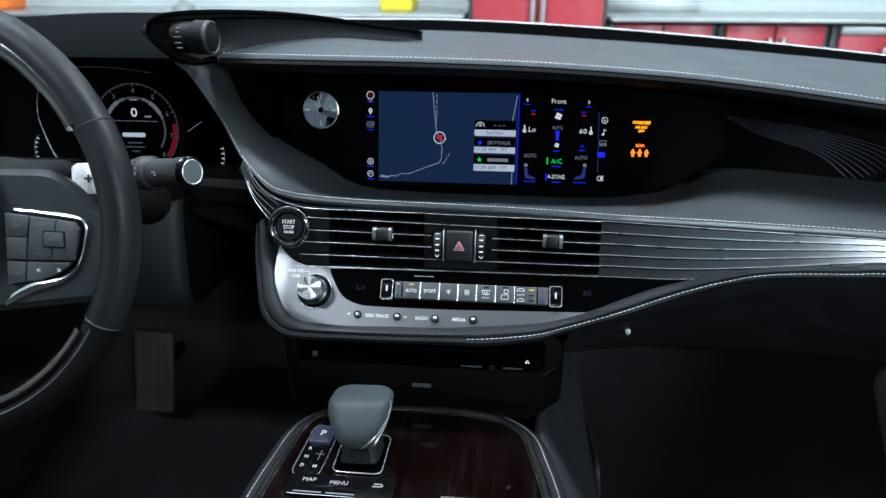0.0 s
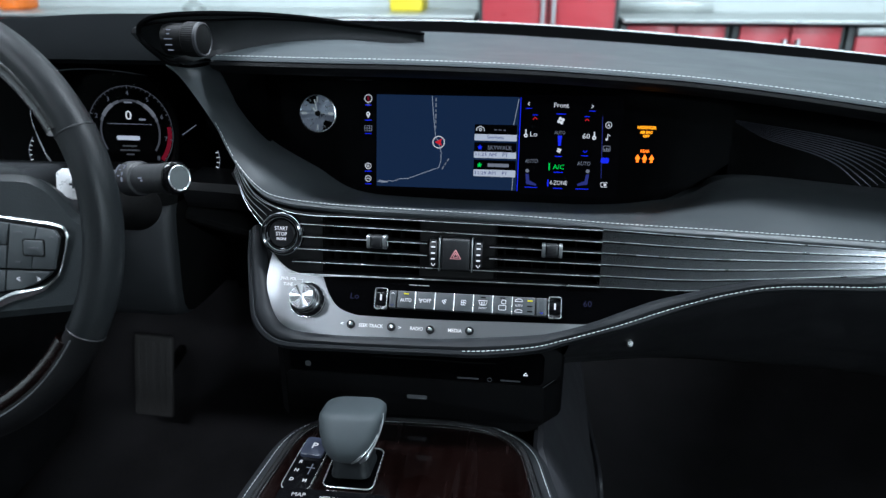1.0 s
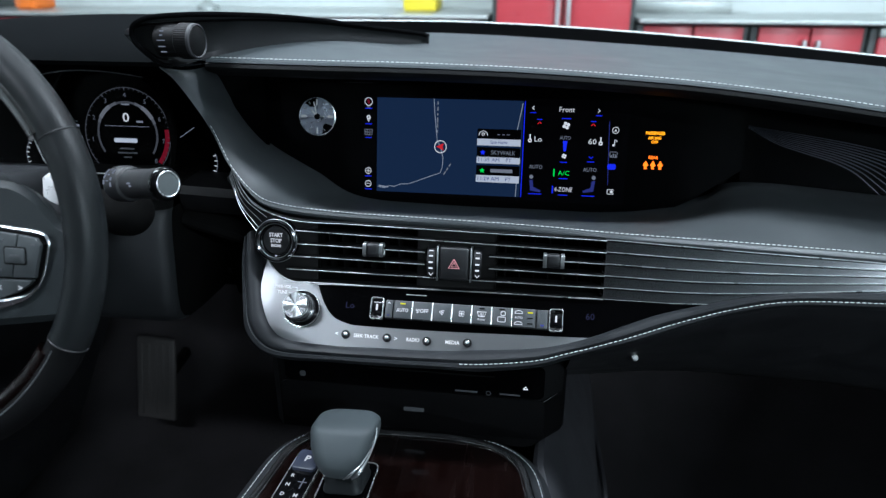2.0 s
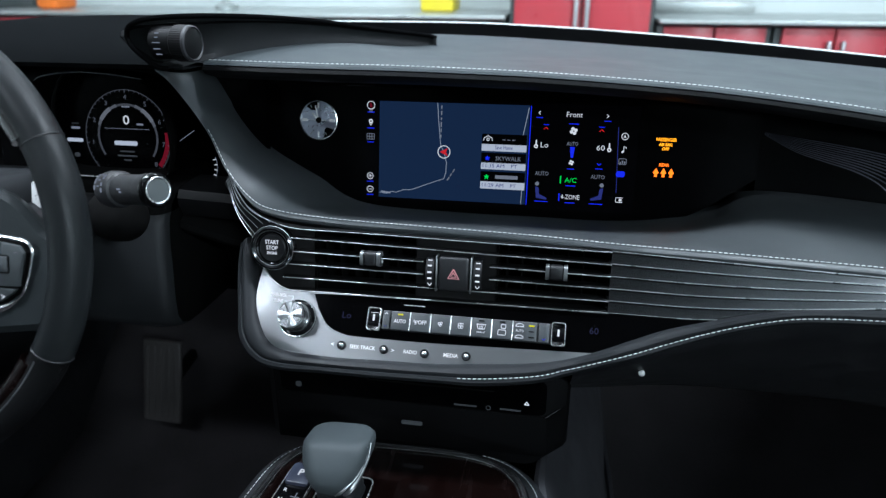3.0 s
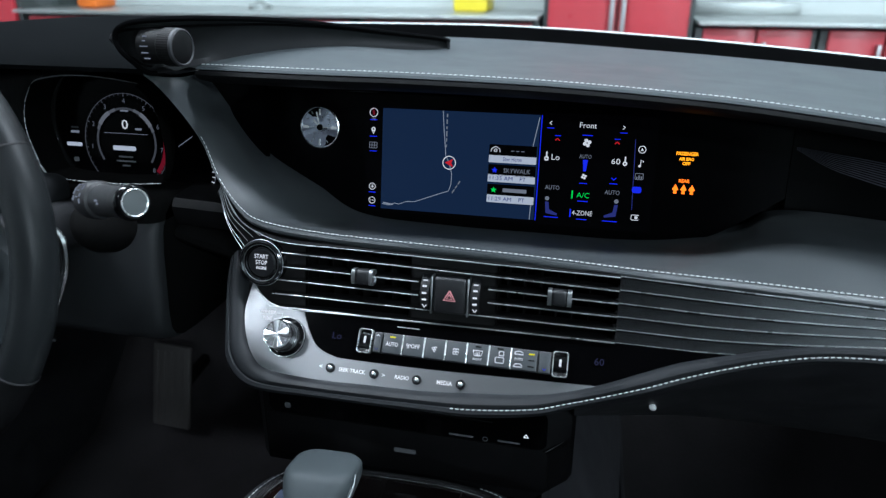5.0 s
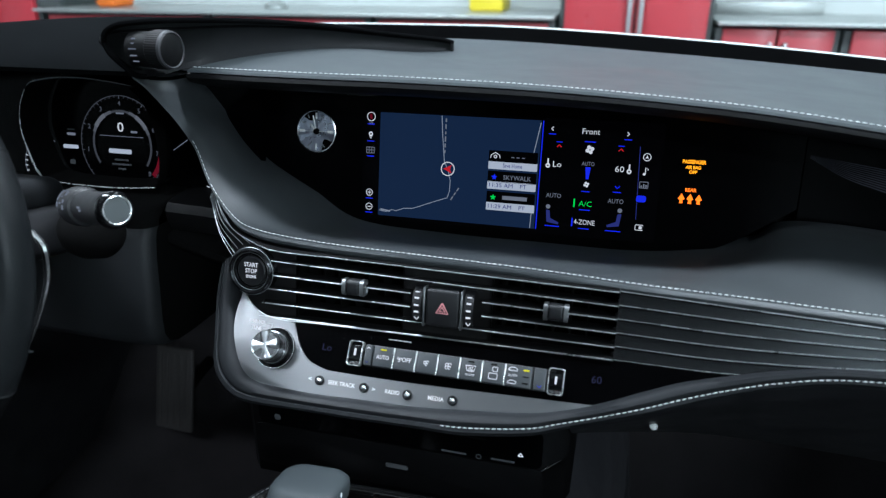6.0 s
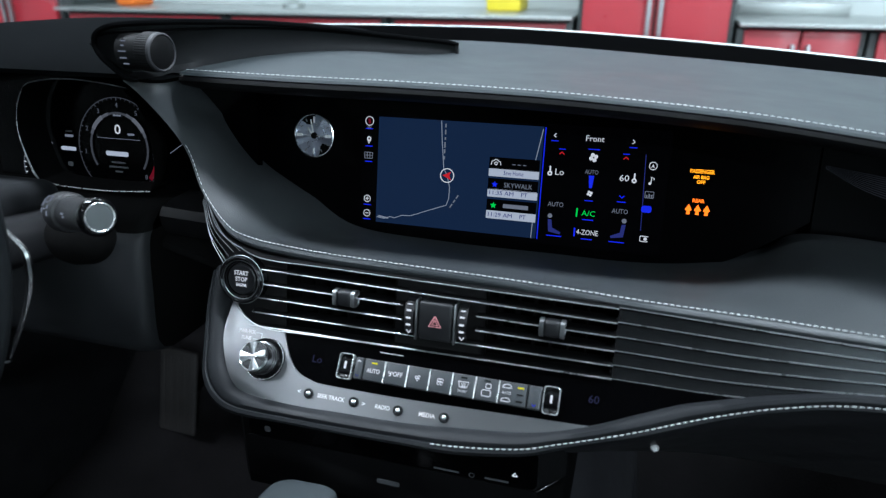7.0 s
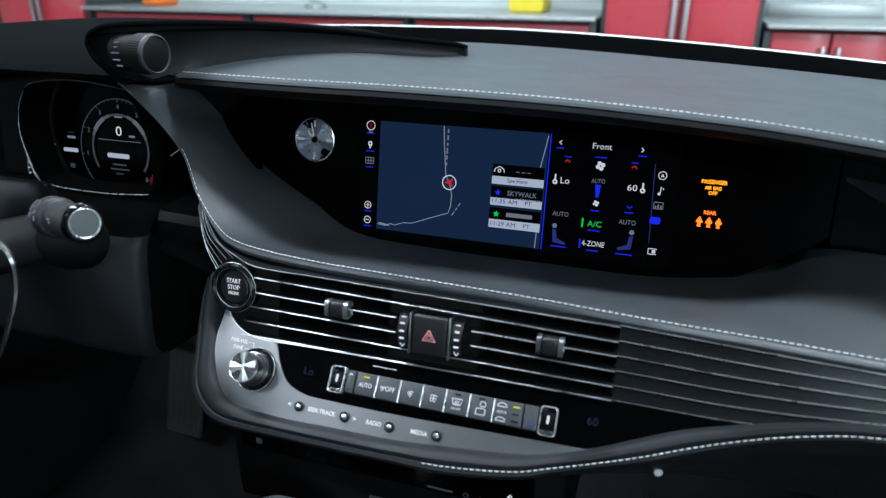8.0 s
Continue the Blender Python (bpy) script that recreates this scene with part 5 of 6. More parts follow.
bm = bmesh.new(); prism(bm, rrect(0.0265, 0.074, 0.008, 4), M, -0.001, 0.0016, 0.0005)
part("panel", bm, GLOSS, sk, "gloss black panel")
bm = bmesh.new(); ringplate(bm, rrect(0.0277, 0.0752, 0.0086, 4), rrect(0.0265, 0.074, 0.008, 4), M, -0.001, 0.0020)
part("chrome_frame", bm, CHROME, sk)
bm = bmesh.new(); prism(bm, rrect(0.0235, 0.027, 0.004, 4), M @ pose(0.000, 0.0215, 0), 0.001, 0.0050, 0.0012)
pk = part("park_button", bm, PARK_BLUE, sk, "grey park button")
text("lettering", "P", 0.011, M @ pose(0.000, 0.0215, 0.0053), WHITE_LIT, pk, bold=0.0002)
for body, x, y in (("R", -0.0065, 0.0005), ("N", -0.0065, -0.0115), ("D", -0.0065, -0.0240), ("M", 0.0060, -0.0240)):
    text("lettering", body, 0.0056, M @ pose(x, y, 0.0020), WHITE_LIT, sk, bold=0.0001)
stroke("shift_pattern", [(0.0015, -0.0065), (0.0100, -0.0065)], 0.001, M @ pose(0, 0, 0.002), DIM_LIT, sk)
stroke("shift_pattern", [(0.0060, -0.001), (0.0060, -0.0155)], 0.001, M @ pose(0, 0, 0.002), DIM_LIT, sk)
tp = thing("touchpad", (-0.14, 0.44, Z), "black console touchpad with a row of keys", "touchpad")
M = Matrix.Translation((-0.1440, 0.4800, Z))
bm = bmesh.new(); prism(bm, rrect(0.100, 0.028, 0.006, 4), M, -0.001, 0.0040, 0.0015)
row_ = part("key_strip", bm, GLOSS, tp, "gloss black key strip")
text("lettering", "MAP", 0.0065, M @ pose(-0.030, 0.005, 0.0043), WHITE_LIT, row_, 0.0125)
text("lettering", "MENU", 0.0065, M @ pose(-0.002, 0.003, 0.0043), WHITE_LIT, row_, 0.0165)
stroke("return_icon", [(0.029, 0.0015), (0.037, 0.0015), (0.0385, 0.003), (0.037, 0.0048), (0.030, 0.0048)], 0.0011, M @ pose(0, 0, 0.0043), WHITE_LIT, row_)
for x in (-0.028, 0.002):
    flatbar("underline", 0.026, 0.001, M @ pose(x, -0.0105, 0.0042), BAR_LIT, row_)
bm = bmesh.new(); prism(bm, rrect(0.098, 0.085, 0.008, 4), Matrix.Translation((-0.146, 0.4175, Z)), -0.001, 0.003, 0.001)
part("pad", bm, PLASTIC_GREY, tp, "matt grey touch surface")

# tunnel side and footwell things
rows = []
for y in (-0.3, 0.2, 0.38, 0.488, 0.545, 0.60, 0.65, 0.72, 0.80, 0.95, 1.12):
    x0 = float(np.interp(y, [-0.3, 0.2, 0.38, 0.488, 0.545, 0.60, 0.65, 1.1], [0.074, 0.074, 0.071, 0.058, 0.047, 0.038, 0.040, 0.040]))
    rows.append([(x0 - 0.004, y, 0.650), (x0, y, 0.654), (x0 + 0.006, y, 0.652), (0.072, y, 0.600), (0.094, y + 0.006, 0.555), (0.117, y + 0.012, 0.50), (0.135, y + 0.02, 0.42), (0.150, y + 0.03, 0.30), (0.155, y + 0.03, 0.27)])
bm = bmesh.new(); sheet(bm, rows)
solid("tunnel_trim", bm, PLASTIC_GREY, "charcoal trim on the side of the centre tunnel", "tunnel trim", kind="structure")
bm = bmesh.new(); tube(bm, spl([(0.130, 1.136, 0.41), (0.130, 1.067, 0.42), (0.131, 0.955, 0.435), (0.132, 0.855, 0.455), (0.132, 0.79, 0.465), (0.134, 0.775, 0.445), (0.138, 0.78, 0.41)], 24), 0.0045, 6)
solid("tunnel_piping", bm, PLASTIC_GREY, "black piping along the tunnel trim", "piping")
ped = thing("brake_pedal", (-0.632, 1.0, 0.36), "worn grey rubber pedal pad in the driver footwell", "pedal")
bm = bmesh.new(); box(bm, (0.075, 0.010, 0.150), pose(-0.632, 1.005, 0.430, -14, 0, -3), 0.0045, 3)
part("pad", bm, RUBBER, ped)
bm = bmesh.new(); box(bm, (0.014, 0.10, 0.02), pose(-0.632, 1.065, 0.415, 10), 0.004)
part("arm", bm, VOID, ped)
for k in range(5):
    bm = bmesh.new(); box(bm, (0.006, 0.003, 0.13), pose(-0.632 - 0.026 + 0.013 * k, 0.9995, 0.430, -14, 0, -3), 0.0012)
    part("tread", bm, RUBBER, ped)


# ---- steering wheel ----
WC, WT = (-0.470, 0.472, 0.914), 0.26
wheel = thing("steering_wheel", WC, "black leather steering wheel with dark wood inlays and grey keys", "steering wheel")
WM = lean(WC[0], WC[2], WC[1], WC[2], WT)


def wheel_pt(r, a, h=0.0):
    return WM @ Vector((r * math.cos(radians(a)), r * math.sin(radians(a)), h))


def rim_part(name, a0, a1, r0, r, material, label, n=60, flat=1.0):
    bm = bmesh.new()
    tube(bm, [wheel_pt(r0, a0 + (a1 - a0) * k / n) for k in range(n + 1)], r, 16, flat=flat)
    return part(name, bm, material, wheel, label)


RO = 0.1675
rim_part("rim_side", -26, 28, RO, 0.0148, RIM_LEATHER, "black leather rim")
rim_part("rim_side", 152, 208, RO, 0.0148, RIM_LEATHER, "black leather rim")
rim_part("rim_top", 28.4, 151.6, RO, 0.0146, RIM_LEATHER, "black leather upper rim", 80)
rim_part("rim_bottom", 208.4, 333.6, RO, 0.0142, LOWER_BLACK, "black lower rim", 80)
for a in (28.2, -26.2, 151.8, 208.2):
    bm = bmesh.new(); tube(bm, [wheel_pt(RO + 0.0146 * math.cos(2 * math.pi * k / 24), a, 0.0146 * math.sin(2 * math.pi * k / 24)) for k in range(24)], 0.0007, 6, closed=True)
    part("seam", bm, PLASTIC, wheel, "seam in the rim")
for a0, a1 in ((30, 150), (210, 330)):
    bm = bmesh.new(); tube(bm, [wheel_pt(RO - 0.0078, a0 + (a1 - a0) * k / 60, 0.0046) for k in range(61)], 0.0094, 12)
    part("wood_inlay", bm, WOOD, wheel, "glossy dark wood inlay")
bm = bmesh.new(); tube(bm, [wheel_pt(RO - 0.0015, 212 + 2 * k, 0.0140) for k in range(61)], 0.0006, 6)
part("trim_line", bm, SATIN, wheel, "thin satin line beside the inlay")
# hub and spokes
bm = bmesh.new(); prism(bm, [tuple(p) for p in spl([(0.0, 0.054), (0.05, 0.052), (0.070, 0.040), (0.072, 0.0), (0.055, -0.050), (0.0, -0.075), (-0.055, -0.050), (-0.072, 0.0), (-0.070, 0.040), (-0.05, 0.052), (0.0, 0.054)], 40)][:-1], WM, -0.045, 0.024, 0.012)
part("hub", bm, RIM_LEATHER, wheel, "black leather airbag cover")
for s in (1, -1):
    def wp(x, y, h):
        return WM @ Vector((s * x, y, h))
    bm = bmesh.new()
    rows = []
    for f in np.linspace(0, 1, 21):
        x = 0.060 + 0.100 * f
        top, low = np.interp(x, [0.06, 0.10, 0.110, 0.117, 0.1235, 0.130, 0.136, 0.147, 0.16], [0.0445, 0.0455, 0.0448, 0.0428, 0.0395, 0.0345, 0.0285, 0.0160, 0.0125]), -0.070 + 0.014 * f
        h = 0.008 - 0.004 * f
        rows.append([wp(x, low, h - 0.03), wp(x, low, h - 0.006), wp(x, low + 0.006, h), wp(x, (low + top) / 2, h + 0.002), wp(x, top - 0.005, h), wp(x, top, h - 0.005), wp(x, top - 0.002, h - 0.012)])
    sheet(bm, rows, False)
    sp = part("spoke", bm, LIT_LEATHER, wheel, "black leather spoke")
    KM = WM @ pose(s * 0.0158, -0.0135, 0)
    pad_o = [(0.064, 0.0255), (0.121, 0.0205), (0.1268, 0.0145), (0.1225, -0.006), (0.1160, -0.0165), (0.106, -0.0235), (0.094, -0.0275), (0.066, -0.0330)]
    bm = bmesh.new(); prism(bm, [(s * x, y) for x, y in pad_o], KM, 0.002, 0.0115, 0.0012)
    kp = part("key_pad", bm, VOID, sp, "black key pad")
    for o in ([(0.0650, 0.0068), (0.0822, 0.0068), (0.0848, 0.0228), (0.0650, 0.0246)],
              [(0.0650, -0.0112), (0.0806, -0.0112), (0.0822, 0.0060), (0.0650, 0.0060)],
              [(0.0650, -0.0315), (0.0788, -0.0290), (0.0804, -0.0130), (0.0650, -0.0130)],
              [(0.0820, -0.0112), (0.1012, -0.0108), (0.1068, 0.0208), (0.0862, 0.0226)],
              [(0.1021, -0.0108), (0.1198, -0.0102), (0.1252, 0.0140), (0.1215, 0.0190), (0.1077, 0.0207)],
              [(0.0802, -0.0286), (0.0930, -0.0264), (0.1050, -0.0222), (0.1150, -0.0156), (0.1182, -0.0122), (0.0818, -0.0128)]):
        bm = bmesh.new(); prism(bm, [(s * x, y) for x, y in o], KM, 0.0110, 0.0144, 0.0004)
        part("key", bm, WHEEL_KEY, kp)
    bm = bmesh.new(); ringplate(bm, [(s * x, y) for x, y in rrect(0.0180, 0.0132, 0.0018, 4, 0.1050, 0.0054)], [(s * x, y) for x, y in rrect(0.0162, 0.0114, 0.0014, 4, 0.1050, 0.0054)], KM, 0.0142, 0.0149)
    part("key_gap", bm, VOID, kp, "dark gap round the middle key")
    bm = bmesh.new(); prism(bm, [(s * x, y) for x, y in rrect(0.0160, 0.0112, 0.0013, 4, 0.1050, 0.0054)], KM, 0.0130, 0.0156, 0.0005)
    part("key", bm, WHEEL_KEY, kp)
    for x, y, w, h in ((0.1050, 0.0054, 0.0085, 0.0156), (0.093, 0.0165, 0.0065, 0.0144), (0.0915, -0.0060, 0.004, 0.0144), (0.1195, 0.0140, 0.0030, 0.0144), (0.0745, 0.0150, 0.0055, 0.0144), (0.0730, -0.0220, 0.005, 0.0144)):
        flatbar("legend", w, 0.0012, KM @ pose(s * x, y, h + 0.0002), DIM_PRINT, kp)
    text("lettering", "<", 0.0062, KM @ pose(s * 0.0913, -0.0192, 0.0148), PRINT, kp)
    text("lettering", ">", 0.0062, KM @ pose(s * 0.1081, -0.0186, 0.0148), PRINT, kp)
    edge = spl([(0.0695, 0.0276), (0.1045, 0.0246), (0.1229, 0.0222), (0.1282, 0.0165), (0.1274, 0.0077), (0.1240, -0.0057), (0.1188, -0.0171), (0.1090, -0.0255), (0.0970, -0.0300), (0.0827, -0.0340), (0.0679, -0.0415), (0.0579, -0.0490)], 56)
    bm = bmesh.new(); tube(bm, [wp(x + 0.0158, y - 0.0135, 0.0095) for x, y in edge], np.interp(np.linspace(0, 1, 56), [0, 0.3, 0.45, 0.60, 0.78, 0.9, 1], [0.0010, 0.0012, 0.0008, 0.0010, 0.0045, 0.0036, 0.0012]).tolist(), 8, flat=0.6)
    part("silver_trim", bm, BRIGHT, sp, "bright silver trim round the keys")
    bm = bmesh.new(); prism(bm, [(s * x, y) for x, y in ((0.092, 0.030), (0.092, 0.046), (0.097, 0.0495), (0.108, 0.050), (0.114, 0.047), (0.1165, 0.040), (0.1165, 0.028), (0.113, 0.0235), (0.106, 0.0235), (0.098, 0.027))], WM, -0.056, -0.052, 0.001)
    pd = part("paddle", bm, PALE_METAL, wheel, "silver shift paddle")
    text("lettering", "+" if s > 0 else "-", 0.013, WM @ pose(s * 0.1085, 0.0360, -0.0505), PLASTIC, pd, bold=0.0004)
bm = bmesh.new(); tube(bm, spl([(-0.356, 0.535, 0.930), (-0.342, 0.534, 0.919), (-0.3345, 0.533, 0.910), (-0.335, 0.532, 0.892), (-0.340, 0.530, 0.874), (-0.351, 0.526, 0.848), (-0.363, 0.522, 0.824)], 40), np.interp(np.linspace(0, 1, 40), [0, 0.25, 0.6, 1], [0.0022, 0.0030, 0.0026, 0.0010]).tolist(), 8)
part("paddle_edge", bm, BRIGHT, wheel, "bright outer edge of the shift paddle")
bm = bmesh.new(); box(bm, (0.022, 0.105, 0.018), WM @ pose(0.020, -0.112, -0.004, 0, 0, 8), 0.006, 3); box(bm, (0.022, 0.105, 0.018), WM @ pose(-0.020, -0.112, -0.004, 0, 0, -8), 0.006, 3)
part("lower_spoke", bm, GLOSS, wheel, "gloss black lower spoke")
bm = bmesh.new(); box(bm, (0.090, 0.16, 0.046), pose(-0.486, 0.640, 0.866, -8), 0.020, 5)
sh = thing("column_shroud", (-0.478, 0.64, 0.82), "black plastic steering column shroud", "steering column")
part("lower_shell", bm, PLASTIC, sh)
bm = bmesh.new(); box(bm, (0.110, 0.15, 0.036), pose(-0.532, 0.640, 0.898, -8), 0.016, 5)
part("upper_shell", bm, CHARCOAL, sh, "charcoal upper shell")

# wiper stalk
CAP_GREY = surface("stalk_cap_grey", (0.075, 0.086, 0.088), 0.5, grain=0.2, grain_size=0.0006, blotch=0.08, blotch_size=0.01)
stalk = thing("wiper_stalk", (-0.36, 0.59, 0.925), "black wiper stalk with a chrome-ringed end cap", "stalk")
A, Bv = Vector((-0.343, 0.5800, 0.9280)), Vector((-0.2775, 0.551, 0.9393))
ax = (Bv - A).normalized()
SM = Matrix.Translation(A) @ ax.to_track_quat("Z", "Y").to_matrix().to_4x4()
L = (Bv - A).length
bm = bmesh.new(); lathe(bm, [(0.0080, -0.004), (0.0105, 0.0), (0.0150, 0.002), (0.0158, 0.006), (0.0158, 0.018), (0.0150, 0.021), (0.0128, 0.022), (0.0126, L - 0.020), (0.0132, L - 0.018), (0.0142, L - 0.006)], SM, 40)
arm = part("arm", bm, PLASTIC, stalk, "black stalk arm")
bm = bmesh.new(); tube(bm, [SM @ Vector((0.0128, 0.0, d)) for d in (0.024, 0.04, L - 0.022, L - 0.008)], [0.003, 0.0046, 0.0046, 0.003], 10, flat=1.2)
part("arm_ridge", bm, PLASTIC, stalk, "raised ridge along the stalk")
bm = bmesh.new(); lathe(bm, [(0.0142, L - 0.0065), (0.0145, L - 0.005), (0.0142, L - 0.0028), (0.0122, L - 0.0006), (0.0104, L - 0.0008)], SM, 48, cap=False)
part("outer_ring", bm, GLOSS, stalk, "gloss black ring")
bm = bmesh.new(); tube(bm, [SM @ Vector((x, y, L - 0.0002)) for x, y in arc(0.0104, 0, 352.5, 48)], 0.0006, 6, closed=True)
part("bright_ring", bm, CHROME, stalk, "thin chrome ring")
bm = bmesh.new(); lathe(bm, [(0.0102, L - 0.006), (0.0102, L - 0.0010), (0.0098, L - 0.0003), (0.001, L + 0.0001)], SM, 40)
part("end_cap", bm, CAP_GREY, stalk, "grey end cap")


def arm_mark(name, d, a, w, h, r):
    """A print mark on the stalk at a distance along it and an angle round it."""
    u = Vector((math.cos(radians(a)), math.sin(radians(a)), 0))
    v = Vector((-u.y, u.x, 0))
    m = SM @ Matrix(((0, v.x, u.x, u.x * r), (0, v.y, u.y, u.y * r), (1, 0, 0, d), (0, 0, 0, 1)))
    flatbar(name, w, h, m, DIM_LIT, arm)


SIDE = [math.degrees(math.atan2(q.y, q.x)) for q in (SM.to_3x3().inverted() @ Vector((0.3, -0.8, 0.5)),)][0]
for d, a, w, h in ((0.0045, -26, 0.002, 0.004), (0.0045, -8, 0.002, 0.006), (0.0045, 14, 0.002, 0.004), (0.0095, -30, 0.003, 0.0012), (0.0095, -10, 0.003, 0.0012), (0.0095, 10, 0.003, 0.0012), (0.0145, -22, 0.0022, 0.005), (0.0145, 4, 0.0022, 0.003), (0.0145, 22, 0.0022, 0.004)):
    arm_mark("mark", d, SIDE + a, w, h, 0.0159)
for d, a, w in ((0.036, 18, 0.005), (0.038, 28, 0.003)):
    arm_mark("mark", d, SIDE + a, w, 0.0016, 0.0128)
bm = bmesh.new(); lathe(bm, [(0.010, 0.010), (0.017, 0.006), (0.023, -0.004), (0.025, -0.016), (0.023, -0.034), (0.015, -0.045)], pose(-0.366, 0.602, 0.898, 62, 0, 8), 36)
part("stalk_root", bm, VOID, stalk, "round black stalk root")

# drive mode knob on the binnacle
dk = thing("drive_mode_knob", (-0.335, 0.665, 1.03), "knurled black drive mode knob on the binnacle side", "mode knob")
MKX, MKY, MKZ = -0.2985, 0.6720, 1.0415
A = Vector((MKX - 0.0375, MKY + 0.0035, MKZ))
Bv = Vector((MKX, MKY, MKZ))
ax = (Bv - A).normalized()
DM = Matrix.Translation(A) @ ax.to_track_quat("Z", "Y").to_matrix().to_4x4()
L = (Bv - A).length
bm = bmesh.new(); lathe(bm, [(0.01502, 0.0), (0.01502, 0.016), (0.01480, L - 0.0170)], DM, 40)
bs = part("fixed_barrel", bm, LOWER_BLACK, dk, "matt black fixed barrel with printed legends")
bm = bmesh.new()
rows = []
for r, h in ((0.01537, L - 0.0165), (0.01639, L - 0.0155), (0.01639, L - 0.004), (0.01548, L - 0.001)):
    o = [DM @ Vector(((r - 0.0004 * (k % 2)) * math.cos(2 * math.pi * k / 96), (r - 0.0004 * (k % 2)) * math.sin(2 * math.pi * k / 96), h)) for k in range(96)]
    rows.append(o + o[:1])
sheet(bm, rows)
part("knurled_ring", bm, LOWER_BLACK, dk, "knurled gloss black ring")
bm = bmesh.new(); lathe(bm, [(0.01616, L - 0.003), (0.01594, L - 0.0004), (0.01458, L + 0.0006), (0.01366, L - 0.0004)], DM, 48, cap=False)
part("cap_ring", bm, PLASTIC_GREY, dk, "dark metal ring")
bm = bmesh.new(); lathe(bm, [(0.01412, L - 0.006), (0.01378, L - 0.0006), (0.01218, L + 0.0004), (0.001, L + 0.0006)], DM, 40)
part("cap", bm, LOWER_BLACK, dk, "dark grey cap")
for k, (h, w) in enumerate(((0.006, 0.004), (0.006, 0.003), (0.01296, 0.008), (0.01188, 0.007), (0.01188, 0.006))):
    zz = (0.0095, 0.006, 0.0015, -0.004, -0.009)[k]
    Mm = Matrix.Translation(A + ax * (L - 0.030) + Vector((0, -math.sqrt(max(0, 0.0153 ** 2 - zz ** 2)), zz))) @ pose(0, 0, 0) @ pose(0, 0, 0, 90 - math.degrees(math.asin(zz / 0.0153)), 0, 0)
    flatbar("legend", w, 0.0010, Mm, DIM_LIT, bs)

# ---- instrument cluster ----
INS = (0.78, 0.949, 0.15)


def ins_(x, z, lift=0.0):
    return lean(x, z, *INS, lift)


ic = thing("instrument_cluster", (-0.455, 0.785, 0.885), "dark digital instrument cluster with one round dial", "instrument cluster")
bm = bmesh.new(); prism(bm, rrect(0.34, 0.14, 0.02, 5), ins_(-0.455, 0.938), -0.01, -0.0008)
part("face", bm, SMOKED, ic, "black instrument face", smooth=False)
BOTTOM = spl([(-0.389, 0.8935), (-0.420, 0.8908), (-0.452, 0.8893), (-0.504, 0.8900), (-0.5315, 0.8935)], 30)
FLANK = spl([(-0.5325, 0.8945), (-0.539, 0.904), (-0.547, 0.926), (-0.5515, 0.947), (-0.548, 0.971), (-0.538, 0.990)], 30)
CROWN = spl([(-0.536, 0.992), (-0.527, 0.9965), (-0.500, 1.0010), (-0.468, 1.0022), (-0.434, 1.0000), (-0.406, 0.9965)], 30)
LEE = spl([(-0.403, 0.9955), (-0.390, 0.982), (-0.3825, 0.960), (-0.3805, 0.930), (-0.3835, 0.906), (-0.388, 0.895)], 30)


def rim_at(x, z):
    return (x, 0.735 + 0.1 * (z - 0.89), z)


for line, r in ((BOTTOM, [0.0004] + [0.0008] * 28 + [0.0007]), (FLANK, np.interp(np.linspace(0, 1, 30), [0, 0.15, 0.45, 1], [0.0007, 0.0013, 0.0005, 0.0002]).tolist()), (CROWN, np.interp(np.linspace(0, 1, 30), [0, 0.25, 0.9, 1], [0.0002, 0.0007, 0.0006, 0.0002]).tolist())):
    bm = bmesh.new(); tube(bm, [rim_at(x, z) for x, z in line], r, 8)
    part("chrome_rim", bm, SATIN if line is CROWN else CHROME, ic, "thin chrome rim round the display")
rim = np.concatenate([BOTTOM, FLANK, CROWN])
bm = bmesh.new()
sheet(bm, [[(x, y + 0.0012, z) for x, y, z in (rim_at(*q) for q in rim)], [(-0.465 + (x + 0.465) * 0.99, 0.752, 0.94 + (z - 0.94) * 0.985) for x, z in rim], [(-0.465 + (x + 0.465) * 0.985, 0.778 + 0.15 * (z - 0.949), 0.94 + (z - 0.94) * 0.975) for x, z in rim]])
part("bezel_wall", bm, VOID, ic, "black bezel wall")
bm = bmesh.new()
sheet(bm, [[(x - 0.018, 0.778 + 0.15 * (z - 0.949), z) for x, z in LEE], [(x - 0.004, 0.748, z) for x, z in LEE], [rim_at(x, z) for x, z in LEE], [(x + 0.0012, 0.7365, z) for x, z in LEE], [(x + 0.0002, 0.748, z) for x, z in LEE], [(x - 0.012, 0.778 + 0.15 * (z - 0.949), z) for x, z in LEE]])
part("bezel_wall", bm, VOID, ic, "black raised bezel beside the dial")
CX, CZ = -0.4545, 0.9255
MD = ins_(CX, CZ, 0.0012)
stroke("dial_ring", arc(0.0535, -42, 222, 60), 0.0008, MD, FAINT_LIT, ic)
stroke("dial_arc", arc(0.0370, -35, 215, 50), 0.0024, MD, FAINT_LIT, ic, "dim inner arc")
for a0, a1, w_ in ((20, 72, 0.0034), (108, 160, 0.0034), (30, 58, 0.0046), (122, 150, 0.0046)):
    stroke("dial_arc", arc(0.0372, a0, a1, 20), w_, MD @ pose(0, 0, 0.0002 * (1 + (w_ > 0.004))), ARC_LIT if w_ < 0.004 else SHINE_LIT, ic, "silver inner arc")
stroke("red_zone", arc(0.0495, -40, 8, 16), 0.0052, MD, DARK_RED, ic, "red zone of the dial")
